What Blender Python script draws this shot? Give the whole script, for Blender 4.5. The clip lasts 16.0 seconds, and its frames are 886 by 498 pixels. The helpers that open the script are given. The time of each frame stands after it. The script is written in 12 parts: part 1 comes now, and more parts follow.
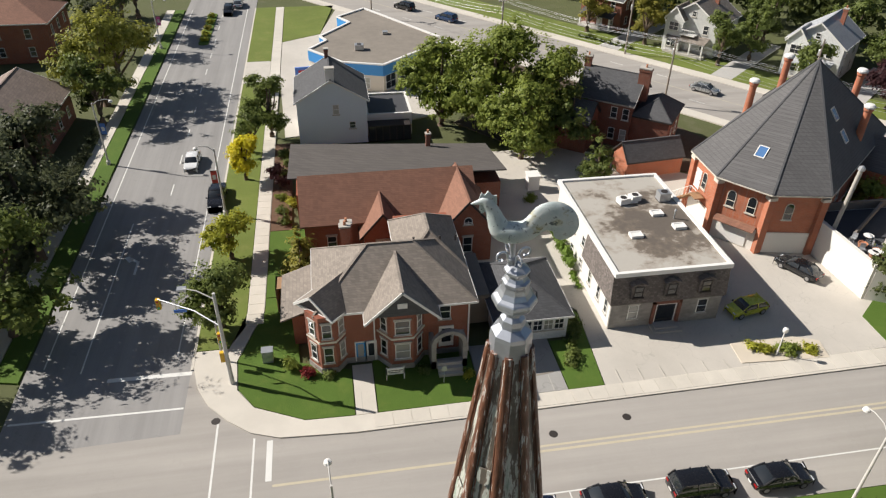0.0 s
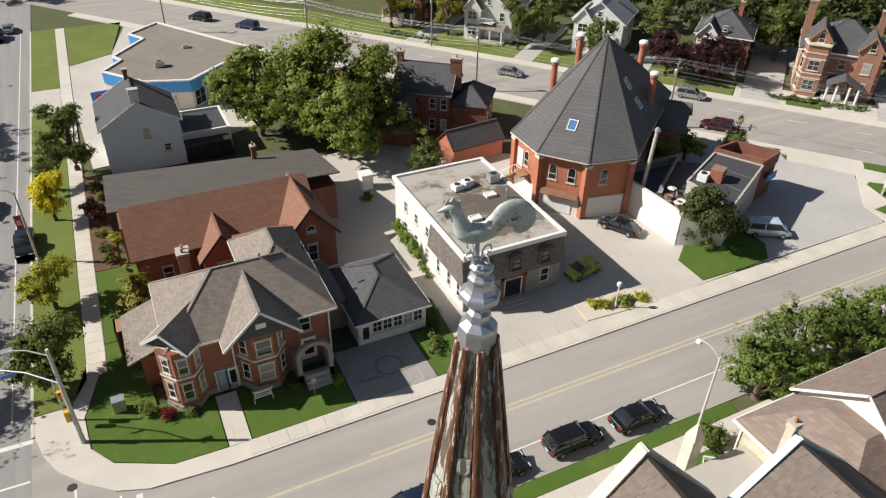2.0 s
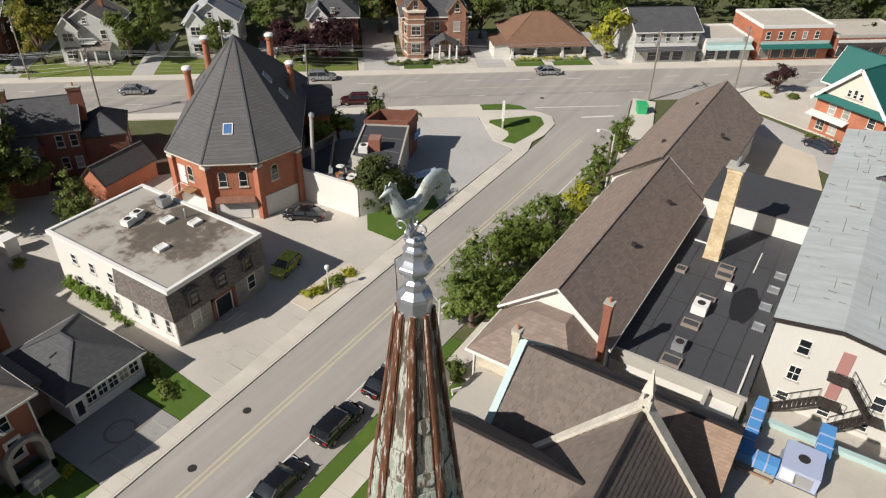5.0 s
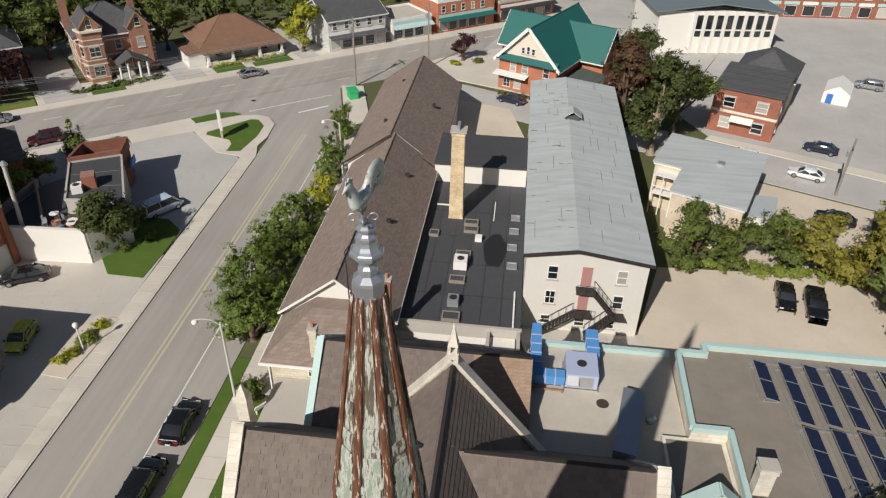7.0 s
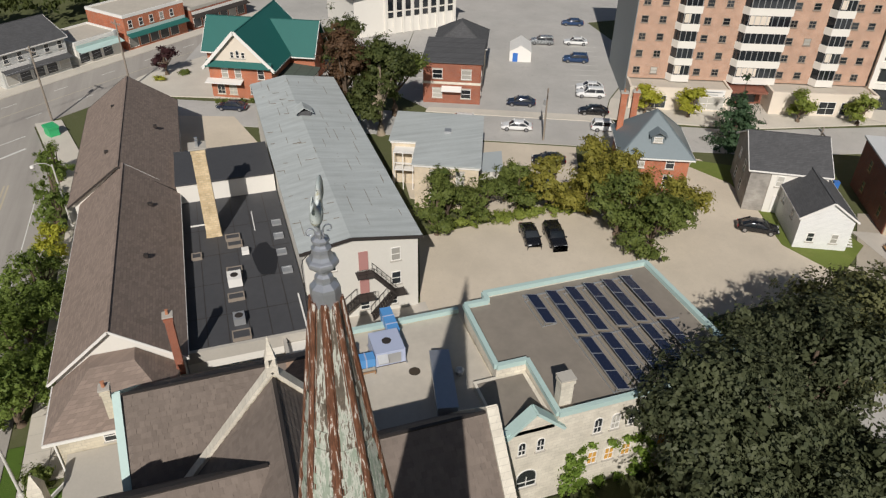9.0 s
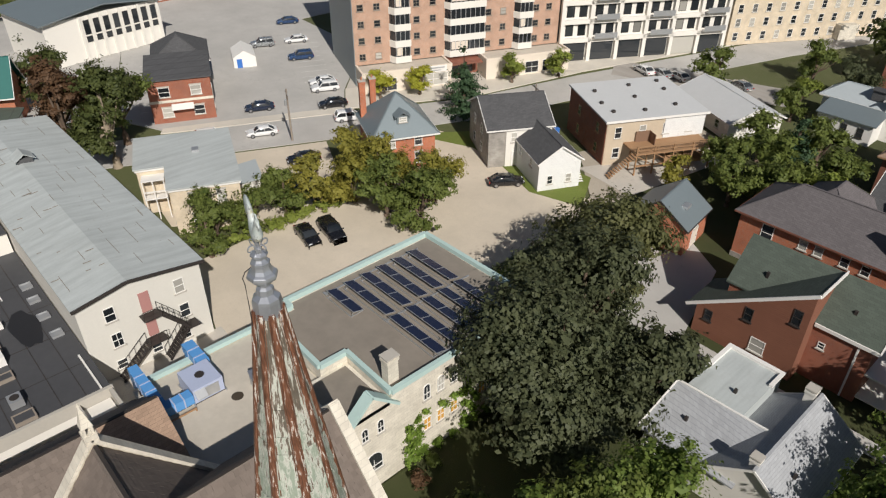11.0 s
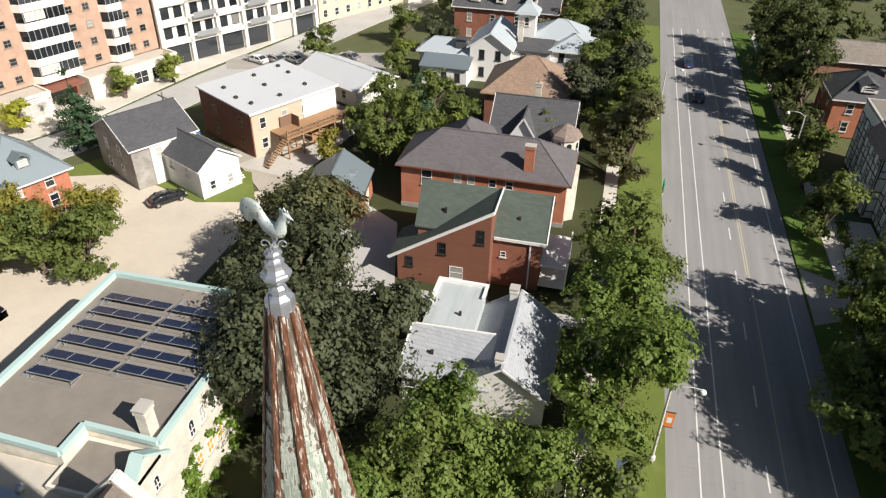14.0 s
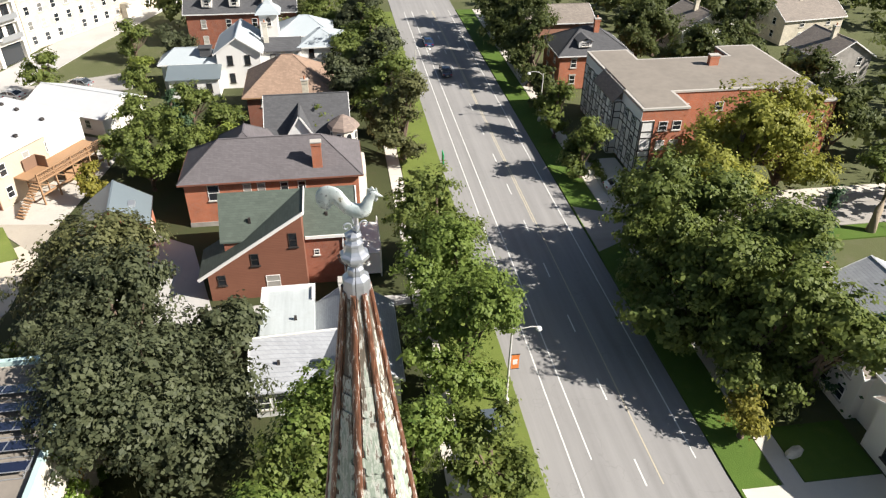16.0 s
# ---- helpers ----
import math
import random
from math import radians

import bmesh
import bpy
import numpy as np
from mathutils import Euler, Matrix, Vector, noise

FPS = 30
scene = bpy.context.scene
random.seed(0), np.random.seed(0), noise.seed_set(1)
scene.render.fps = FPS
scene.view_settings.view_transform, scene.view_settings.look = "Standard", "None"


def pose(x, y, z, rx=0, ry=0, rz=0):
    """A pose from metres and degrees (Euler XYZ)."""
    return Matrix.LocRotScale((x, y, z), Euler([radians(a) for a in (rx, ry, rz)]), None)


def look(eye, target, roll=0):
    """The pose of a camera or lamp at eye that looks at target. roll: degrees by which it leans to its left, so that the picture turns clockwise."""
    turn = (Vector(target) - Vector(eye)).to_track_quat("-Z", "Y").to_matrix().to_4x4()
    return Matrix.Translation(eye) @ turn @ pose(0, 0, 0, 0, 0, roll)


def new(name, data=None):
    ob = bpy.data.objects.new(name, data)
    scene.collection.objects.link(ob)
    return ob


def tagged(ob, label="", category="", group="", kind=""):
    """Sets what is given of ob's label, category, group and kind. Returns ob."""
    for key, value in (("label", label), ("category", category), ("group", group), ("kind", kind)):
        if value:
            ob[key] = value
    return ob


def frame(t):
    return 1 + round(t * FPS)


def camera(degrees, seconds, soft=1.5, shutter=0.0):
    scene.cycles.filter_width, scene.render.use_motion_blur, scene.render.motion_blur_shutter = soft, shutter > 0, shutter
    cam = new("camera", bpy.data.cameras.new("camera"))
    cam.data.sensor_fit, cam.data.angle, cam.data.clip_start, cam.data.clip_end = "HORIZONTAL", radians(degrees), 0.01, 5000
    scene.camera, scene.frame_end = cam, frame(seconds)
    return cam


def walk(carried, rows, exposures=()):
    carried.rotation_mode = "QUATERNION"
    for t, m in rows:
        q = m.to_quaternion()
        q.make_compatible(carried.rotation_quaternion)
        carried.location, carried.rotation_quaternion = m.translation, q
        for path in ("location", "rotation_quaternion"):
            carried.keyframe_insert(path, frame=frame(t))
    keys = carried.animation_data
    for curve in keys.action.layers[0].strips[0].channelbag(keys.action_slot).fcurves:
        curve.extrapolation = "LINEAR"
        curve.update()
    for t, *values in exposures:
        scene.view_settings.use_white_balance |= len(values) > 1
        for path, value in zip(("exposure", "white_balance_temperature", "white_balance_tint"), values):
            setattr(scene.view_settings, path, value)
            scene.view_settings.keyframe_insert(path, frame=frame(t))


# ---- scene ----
# camera and its flight round the spire
cam = camera(64.32, 16.0, soft=1.25)
walk(cam, [
    (0, look((-1.800, -5.684, 43.303), (-0.354, 2.420, 37.625), 1.10)),
    (0.5, look((-2.079, -5.633, 43.349), (-0.098, 2.361, 37.678), 1.11)),
    (1, look((-2.379, -5.625, 43.413), (0.147, 2.221, 37.751), 1.13)),
    (1.5, look((-2.812, -5.535, 43.477), (0.281, 2.110, 37.822), 1.28)),
    (2, look((-3.207, -5.470, 43.543), (0.472, 1.915, 37.894), 1.33)),
    (2.5, look((-3.575, -5.352, 43.517), (0.696, 1.715, 37.877), 1.39)),
    (3, look((-3.990, -5.168, 43.502), (0.871, 1.516, 37.872), 1.41)),
    (3.2, look((-4.203, -5.079, 43.490), (0.899, 1.423, 37.859), 1.38)),
    (5.3, look((-6.223, -3.803, 43.751), (1.095, 0.077, 38.148), 1.50)),
    (5.5, look((-6.438, -3.612, 43.786), (1.049, -0.063, 38.187), 1.52)),
    (6, look((-6.923, -3.036, 43.877), (0.920, -0.357, 38.282), 1.45)),
    (6.5, look((-7.352, -2.454, 43.937), (0.743, -0.669, 38.343), 1.41)),
    (7, look((-7.725, -1.846, 43.970), (0.523, -0.981, 38.382), 1.32)),
    (7.5, look((-8.031, -1.206, 43.978), (0.269, -1.272, 38.401), 1.23)),
    (8, look((-8.313, -0.469, 44.116), (-0.072, -1.458, 38.538), 1.13)),
    (8.5, look((-8.519, 0.308, 44.372), (-0.438, -1.558, 38.785), 1.05)),
    (9, look((-8.634, 1.086, 44.607), (-0.799, -1.607, 39.008), 1.02)),
    (9.2, look((-8.646, 1.360, 44.671), (-0.927, -1.645, 39.069), 0.96)),
    (11.3, look((-8.319, 4.286, 45.129), (-2.559, -1.649, 39.508), 0.33)),
    (11.5, look((-8.139, 4.549, 45.145), (-2.631, -1.615, 39.518), 0.45)),
    (12, look((-7.669, 5.214, 45.175), (-2.830, -1.483, 39.541), 0.53)),
    (12.5, look((-7.177, 5.848, 45.209), (-3.047, -1.301, 39.566), 0.64)),
    (13, look((-6.404, 6.602, 45.130), (-3.027, -0.933, 39.489), 0.83)),
    (13.5, look((-5.502, 7.248, 45.043), (-2.848, -0.572, 39.403), 1.02)),
    (14, look((-4.520, 7.846, 45.046), (-2.585, -0.180, 39.404), 1.03)),
    (14.5, look((-3.546, 8.362, 45.074), (-2.317, 0.197, 39.433), 0.96)),
    (15, look((-2.334, 8.785, 45.160), (-1.855, 0.545, 39.515), 0.97)),
    (15.5, look((-1.177, 9.102, 45.204), (-1.523, 0.857, 39.555), 0.92)),
    (16, look((0.070, 9.396, 45.074), (-1.240, 1.239, 39.438), 0.84)),
], exposures=((0, 0.38), (2, 0.32), (3.2, 0.22), (5.5, 0.02), (7, -0.15), (9, -0.32), (11.3, -0.12), (12.5, 0.08), (14, 0.45), (15, 0.68), (16, 0.9)))

# ---- light: clear afternoon sun and sky ----
SUN_EL, SUN_AZ = radians(37.3), radians(113.8 + 180.0)   # azimuth clockwise from +y
world = bpy.data.worlds.new("sky")
scene.world = world
world.use_nodes = True
wn = world.node_tree.nodes
sky = wn.new("ShaderNodeTexSky")
sky.sky_type = "NISHITA"
sky.sun_disc = False
sky.sun_elevation = SUN_EL
sky.sun_rotation = SUN_AZ
sky.air_density, sky.dust_density, sky.ozone_density = 1.0, 1.2, 1.0
wn["Background"].inputs["Strength"].default_value = 0.045
world.node_tree.links.new(sky.outputs[0], wn["Background"].inputs["Color"])
sun_data = bpy.data.lights.new("sun", "SUN")
sun_data.energy, sun_data.angle, sun_data.color = 5.0, radians(0.53), (1.0, 0.95, 0.888)
sun = new("sun", sun_data)
to_sun = Vector((math.sin(SUN_AZ) * math.cos(SUN_EL), math.cos(SUN_AZ) * math.cos(SUN_EL), math.sin(SUN_EL)))
sun.matrix_world = look(to_sun * 200, (0, 0, 0))

# ---- materials ----
def nodes_of(name):
    m = bpy.data.materials.new(name)
    m.use_nodes = True
    t = m.node_tree
    return m, t, t.nodes["Principled BSDF"]


def mul(c, k):
    return tuple(min(1.0, v * k) for v in c[:3]) + (1.0,)


def noise_tex(t, vec, scale, detail=4.0, rough=0.6):
    n = t.nodes.new("ShaderNodeTexNoise")
    n.inputs["Scale"].default_value = scale
    n.inputs["Detail"].default_value = detail
    n.inputs["Roughness"].default_value = rough
    t.links.new(vec, n.inputs["Vector"])
    return n.outputs["Fac"]


def ramp(t, fac, stops):
    r = t.nodes.new("ShaderNodeValToRGB")
    while len(r.color_ramp.elements) < len(stops):
        r.color_ramp.elements.new(0.5)
    for e, (p, c) in zip(r.color_ramp.elements, stops):
        e.position, e.color = p, c
    t.links.new(fac, r.inputs[0])
    return r.outputs[0]


def mix(t, fac, a, b, how="MIX"):
    m = t.nodes.new("ShaderNodeMix")
    m.data_type, m.blend_type = "RGBA", how
    for sock, v in ((m.inputs[0], fac), (m.inputs[6], a), (m.inputs[7], b)):
        if hasattr(v, "links"):
            t.links.new(v, sock)
        else:
            sock.default_value = v
    return m.outputs[2]


def bump(t, p, height, strength, dist):
    b = t.nodes.new("ShaderNodeBump")
    b.inputs["Strength"].default_value, b.inputs["Distance"].default_value = strength, dist
    t.links.new(height, b.inputs["Height"])
    t.links.new(b.outputs[0], p.inputs["Normal"])


def coords(t, which="Object"):
    return t.nodes.new("ShaderNodeTexCoord").outputs[which]


def world_pos(t):
    return t.nodes.new("ShaderNodeNewGeometry").outputs["Position"]


def wall_uv(t, zk=1.0):
    """Along the wall and up it, in metres."""
    sep = t.nodes.new("ShaderNodeSeparateXYZ")
    t.links.new(coords(t), sep.inputs[0])
    add = t.nodes.new("ShaderNodeMath")
    t.links.new(sep.outputs[0], add.inputs[0])
    t.links.new(sep.outputs[1], add.inputs[1])
    zz = t.nodes.new("ShaderNodeMath")
    zz.operation = "MULTIPLY"
    zz.inputs[1].default_value = zk
    t.links.new(sep.outputs[2], zz.inputs[0])
    com = t.nodes.new("ShaderNodeCombineXYZ")
    t.links.new(add.outputs[0], com.inputs[0])
    t.links.new(zz.outputs[0], com.inputs[1])
    return com.outputs[0]


def plain(name, c, rough=0.7, var=0.18, big=0.35, small=6.0, metal=0.0, rel=0.0, spec=0.5):
    """A surface with stains at two scales."""
    m, t, p = nodes_of(name)
    pos = world_pos(t)
    a = noise_tex(t, pos, big, 5)
    b = noise_tex(t, pos, small, 5)
    col = mix(t, a, mul(c, 1 - var), mul(c, 1 + var))
    col = mix(t, 0.5, col, mix(t, b, mul(c, 1 - var), mul(c, 1 + var)))
    t.links.new(col, p.inputs["Base Color"])
    p.inputs["Roughness"].default_value, p.inputs["Metallic"].default_value = rough, metal
    p.inputs["Specular IOR Level"].default_value = spec
    if rel:
        bump(t, p, b, 0.6, rel)
    return m


def brick_mat(name, c1, c2, mortar, w=0.22, h=0.075, joint=0.01, rough=0.85, blotch=0.3):
    m, t, p = nodes_of(name)
    b = t.nodes.new("ShaderNodeTexBrick")
    t.links.new(wall_uv(t), b.inputs["Vector"])
    for k, v in (("Color1", (*c1, 1)), ("Color2", (*c2, 1)), ("Mortar", (*mortar, 1)), ("Scale", 1.0), ("Mortar Size", joint),
                 ("Brick Width", w), ("Row Height", h)):
        b.inputs[k].default_value = v
    n = noise_tex(t, world_pos(t), 0.7, 6)
    col = mix(t, blotch, b.outputs["Color"], ramp(t, n, [(0.3, mul(c1, 0.55)), (0.7, mul(c2, 1.35))]))
    t.links.new(col, p.inputs["Base Color"])
    p.inputs["Roughness"].default_value = rough
    bump(t, p, b.outputs["Fac"], -0.5, 0.01)
    return m


def shingle_mat(name, c, w=0.35, h=0.16, var=0.35, rough=0.9, joint=0.012, rel=0.02, streak=0.25):
    m, t, p = nodes_of(name)
    b = t.nodes.new("ShaderNodeTexBrick")
    t.links.new(wall_uv(t, 1.6), b.inputs["Vector"])
    for k, v in (("Color1", mul(c, 1 - var)), ("Color2", mul(c, 1 + var)), ("Mortar", mul(c, 0.45)), ("Scale", 1.0), ("Mortar Size", joint),
                 ("Brick Width", w), ("Row Height", h), ("Bias", 0.0)):
        b.inputs[k].default_value = v
    pos = world_pos(t)
    n = noise_tex(t, pos, 0.45, 6)
    n2 = noise_tex(t, pos, 14, 3)
    col = mix(t, streak, b.outputs["Color"], ramp(t, n, [(0.3, mul(c, 0.6)), (0.7, mul(c, 1.4))]))
    col = mix(t, 0.35, col, mix(t, n2, mul(c, 0.5), mul(c, 1.5)))
    t.links.new(col, p.inputs["Base Color"])
    p.inputs["Roughness"].default_value = rough
    bump(t, p, b.outputs["Fac"], -0.6, rel)
    return m


def ground_mat(name, c, spots, rough=0.92, big=0.12, mid=1.3, fine=25.0, rel=0.01, cracks=0.0, streak=None):
    m, t, p = nodes_of(name)
    pos = world_pos(t)
    a, b, f = noise_tex(t, pos, big, 6, 0.65), noise_tex(t, pos, mid, 6, 0.65), noise_tex(t, pos, fine, 3)
    col = ramp(t, a, [(0.32, mul(c, 0.82)), (0.68, mul(c, 1.14))])
    col = mix(t, ramp(t, b, [(0.52, (0, 0, 0, 1)), (0.75, (0.7, 0.7, 0.7, 1))]), col, (*spots, 1))
    col = mix(t, 0.4, col, mix(t, f, mul(c, 0.7), mul(c, 1.3)))
    if streak:
        sm = t.nodes.new("ShaderNodeMapping")
        sm.inputs["Scale"].default_value = (*streak, 1.0)
        t.links.new(pos, sm.inputs["Vector"])
        col = mix(t, 0.45, col, ramp(t, noise_tex(t, sm.outputs[0], 1.0, 5, 0.6), [(0.3, mul(c, 0.72)), (0.7, mul(c, 1.25))]))
    if cracks:
        v = t.nodes.new("ShaderNodeTexVoronoi")
        v.feature = "DISTANCE_TO_EDGE"
        v.inputs["Scale"].default_value = 0.16
        w = t.nodes.new("ShaderNodeMix")
        w.data_type = "VECTOR"
        w.inputs[0].default_value = 0.08
        nn = t.nodes.new("ShaderNodeTexNoise")
        nn.inputs["Scale"].default_value = 0.5
        t.links.new(pos, nn.inputs["Vector"])
        sc = t.nodes.new("ShaderNodeVectorMath")
        sc.operation = "SCALE"
        sc.inputs[3].default_value = 60
        t.links.new(nn.outputs["Color"], sc.inputs[0])
        t.links.new(pos, w.inputs[4])
        t.links.new(sc.outputs[0], w.inputs[5])
        t.links.new(w.outputs[1], v.inputs["Vector"])
        line = ramp(t, v.outputs["Distance"], [(0.0, (cracks, cracks, cracks, 1)), (0.008, (0, 0, 0, 1))])
        col = mix(t, line, col, mul(c, 0.45))
    t.links.new(col, p.inputs["Base Color"])
    p.inputs["Roughness"].default_value = rough
    p.inputs["Specular IOR Level"].default_value = 0.3
    bump(t, p, f, 0.5, rel)
    return m


def leaf_mat(name, c, c2):
    m, t, p = nodes_of(name)
    g = t.nodes.new("ShaderNodeNewGeometry")
    n = noise_tex(t, g.outputs["Position"], 0.35, 3)
    col = mix(t, g.outputs["Random Per Island"], (*c, 1), (*c2, 1))
    col = mix(t, ramp(t, n, [(0.35, (0, 0, 0, 1)), (0.65, (0.6, 0.6, 0.6, 1))]), col, mul(c2, 1.15))
    t.links.new(col, p.inputs["Base Color"])
    p.inputs["Roughness"].default_value = 0.55
    p.inputs["Specular IOR Level"].default_value = 0.2
    tr = t.nodes.new("ShaderNodeBsdfTranslucent")
    t.links.new(mix(t, 0.5, col, mul(c2, 1.6)), tr.inputs["Color"])
    sh = t.nodes.new("ShaderNodeMixShader")
    sh.inputs[0].default_value = 0.36
    t.links.new(p.outputs[0], sh.inputs[1])
    t.links.new(tr.outputs[0], sh.inputs[2])
    t.links.new(sh.outputs[0], t.nodes["Material Output"].inputs["Surface"])
    return m


def pane_mat(name, blinds=0.3):
    """Dark window glass; some have pale blinds behind."""
    m, t, p = nodes_of(name)
    o = t.nodes.new("ShaderNodeObjectInfo")
    c = ramp(t, o.outputs["Random"], [(0.0, (0.012, 0.015, 0.018, 1)), (1 - blinds, (0.04, 0.045, 0.05, 1)), (min(0.99, 1 - blinds + 0.02), (0.3, 0.29, 0.26, 1)), (1.0, (0.5, 0.48, 0.43, 1))])
    t.links.new(c, p.inputs["Base Color"])
    p.inputs["Roughness"].default_value = 0.06
    p.inputs["Coat Weight"].default_value = 0.6
    p.inputs["Coat Roughness"].default_value = 0.03
    return m


def paint_car(name, c, metal=0.3):
    m, t, p = nodes_of(name)
    p.inputs["Base Color"].default_value = (*c, 1)
    n = noise_tex(t, coords(t), 3.0, 5)
    r = ramp(t, n, [(0.3, (0.2, 0.2, 0.2, 1)), (0.7, (0.34, 0.34, 0.34, 1))])
    t.links.new(r, p.inputs["Roughness"])
    p.inputs["Metallic"].default_value = metal
    p.inputs["Coat Weight"].default_value = 0.8
    return m


M = {}
M["asphalt"] = ground_mat("asphalt", (0.288, 0.277, 0.264), (0.325, 0.313, 0.297), cracks=0.2, big=0.08, streak=(0.9, 0.03))
M["street"] = ground_mat("street_asphalt", (0.365, 0.338, 0.305), (0.40, 0.372, 0.335), cracks=0.07, big=0.07, streak=(0.03, 0.5))
M["lot"] = ground_mat("lot_concrete", (0.53, 0.49, 0.43), (0.46, 0.43, 0.38), cracks=0.3, big=0.1)
M["lot_pale"] = ground_mat("bleached_asphalt", (0.46, 0.443, 0.415), (0.39, 0.375, 0.35), cracks=0.3)
M["lot_dark"] = ground_mat("lot_asphalt", (0.33, 0.318, 0.296), (0.25, 0.24, 0.225), cracks=0.35)
M["walk"] = ground_mat("sidewalk_concrete", (0.6, 0.555, 0.48), (0.53, 0.49, 0.425), mid=0.8)
M["gravel"] = ground_mat("gravel", (0.60, 0.525, 0.42), (0.51, 0.445, 0.355), rel=0.03, fine=12.0)
M["grass"] = ground_mat("grass", (0.080, 0.138, 0.020), (0.155, 0.188, 0.038), rel=0.08, fine=9.0, mid=0.5)
# lighter and yellower than grass
M["grass_yellow"] = ground_mat("yellowish_grass", (0.145, 0.182, 0.038), (0.25, 0.238, 0.08), rel=0.08, fine=9.0, mid=0.35)
# grass and soil, darkened further so the colour holds the shade under the trees
M["grass_shade"] = ground_mat("garden_ground_with_shade", (0.052, 0.06, 0.022), (0.075, 0.06, 0.035), rel=0.08, fine=9.0, mid=0.5)
M["soil"] = ground_mat("garden_soil", (0.10, 0.075, 0.05), (0.16, 0.13, 0.09), rel=0.05)
M["earth"] = ground_mat("rough_ground", (0.10, 0.11, 0.045), (0.17, 0.15, 0.10), big=0.05, mid=0.3, rel=0.05)
M["mulch"] = ground_mat("bark_mulch", (0.14, 0.08, 0.05), (0.2, 0.13, 0.09), rel=0.05)
M["brick_red"] = brick_mat("red_brick", (0.258, 0.073, 0.039), (0.327, 0.103, 0.052), (0.3, 0.2, 0.16))
M["brick_orange"] = brick_mat("orange_brick", (0.41, 0.115, 0.052), (0.49, 0.155, 0.07), (0.38, 0.26, 0.2))
M["brick_dark"] = brick_mat("dark_brick", (0.19, 0.065, 0.04), (0.25, 0.085, 0.05), (0.2, 0.14, 0.11))
M["brick_tower"] = brick_mat("tower_brick", (0.42, 0.245, 0.165), (0.485, 0.30, 0.21), (0.5, 0.4, 0.33))
M["brick_yellow"] = brick_mat("yellow_brick", (0.58, 0.47, 0.32), (0.66, 0.56, 0.42), (0.55, 0.49, 0.41))
M["stone"] = brick_mat("limestone", (0.52, 0.46, 0.35), (0.64, 0.58, 0.46), (0.42, 0.38, 0.3), w=0.55, h=0.28, joint=0.02, blotch=0.4)
M["stone_pale"] = brick_mat("pale_stone", (0.6, 0.55, 0.46), (0.7, 0.65, 0.55), (0.5, 0.46, 0.39), w=0.6, h=0.3, joint=0.015)
M["stone_grey"] = brick_mat("grey_stone", (0.25, 0.23, 0.205), (0.36, 0.335, 0.30), (0.3, 0.28, 0.26), w=0.5, h=0.25, joint=0.02, blotch=0.45)
M["stone_chimney"] = brick_mat("chimney_stone", (0.5, 0.36, 0.19), (0.7, 0.56, 0.36), (0.4, 0.32, 0.22), w=0.45, h=0.25, joint=0.02, blotch=0.45)
M["stucco"] = plain("white_stucco", (0.74, 0.71, 0.65), 0.85, 0.07, 0.5, 5.0, rel=0.004)
M["cream"] = plain("cream_render", (0.70, 0.62, 0.52), 0.85, 0.08, 0.5, 5.0, rel=0.004)
M["pale_blue_render"] = plain("pale_blue_white_render", (0.72, 0.77, 0.82), 0.85, 0.06, 0.5, 5.0, rel=0.004)
M["white"] = plain("white_paint", (0.78, 0.76, 0.72), 0.55, 0.06, 0.8, 8.0)
M["grey_siding"] = brick_mat("grey_siding", (0.55, 0.55, 0.52), (0.58, 0.58, 0.55), (0.4, 0.4, 0.38), w=6.0, h=0.16, joint=0.012, blotch=0.1)
M["white_siding"] = brick_mat("white_siding", (0.72, 0.72, 0.70), (0.76, 0.76, 0.74), (0.5, 0.5, 0.5), w=6.0, h=0.16, joint=0.012, blotch=0.08)
M["brown_clad"] = brick_mat("brown_cladding", (0.215, 0.085, 0.05), (0.23, 0.095, 0.056), (0.15, 0.06, 0.04), w=8.0, h=0.2, joint=0.012, blotch=0.1)
M["blue_clad"] = plain("blue_fascia_paint", (0.045, 0.27, 0.62), 0.5, 0.1)
M["sh_grey"] = shingle_mat("grey_shingle", (0.24, 0.205, 0.172), w=0.36, h=0.2, var=0.34, streak=0.35)
M["sh_dark"] = shingle_mat("charcoal_shingle", (0.085, 0.085, 0.088), w=0.4, h=0.2, var=0.25)
M["sh_slate"] = shingle_mat("slate_roof", (0.125, 0.12, 0.118), w=0.45, h=0.42, var=0.16, joint=0.03, rel=0.04)
M["sh_mixed"] = shingle_mat("mixed_shingle", (0.17, 0.145, 0.13), w=0.28, h=0.3, var=0.6, joint=0.02)
M["sh_brown"] = shingle_mat("brown_shingle", (0.25, 0.192, 0.158), w=0.5, h=0.26, var=0.28)
M["sh_church"] = shingle_mat("church_shingle", (0.175, 0.143, 0.122), w=0.55, h=0.5, var=0.25, joint=0.02)
M["sh_red"] = shingle_mat("red_brown_shingle", (0.235, 0.115, 0.075), w=0.42, h=0.22, var=0.22)
M["sh_green"] = shingle_mat("green_shingle", (0.085, 0.105, 0.085), w=0.6, h=0.3, var=0.2)
M["sh_tan"] = shingle_mat("tan_shingle", (0.36, 0.235, 0.125), w=0.38, h=0.22, var=0.18)
M["sh_pale"] = shingle_mat("pale_grey_shingle", (0.37, 0.38, 0.395), w=0.4, h=0.2, var=0.16)
M["sh_plum"] = shingle_mat("plum_shingle", (0.128, 0.115, 0.118), w=0.42, h=0.22, var=0.2)
M["sh_char"] = shingle_mat("charcoal_brown_shingle", (0.098, 0.086, 0.077), w=0.5, h=0.24, var=0.22)
M["sh_tan"] = shingle_mat("tan_shingle", (0.30, 0.205, 0.145), w=0.42, h=0.24, var=0.25)
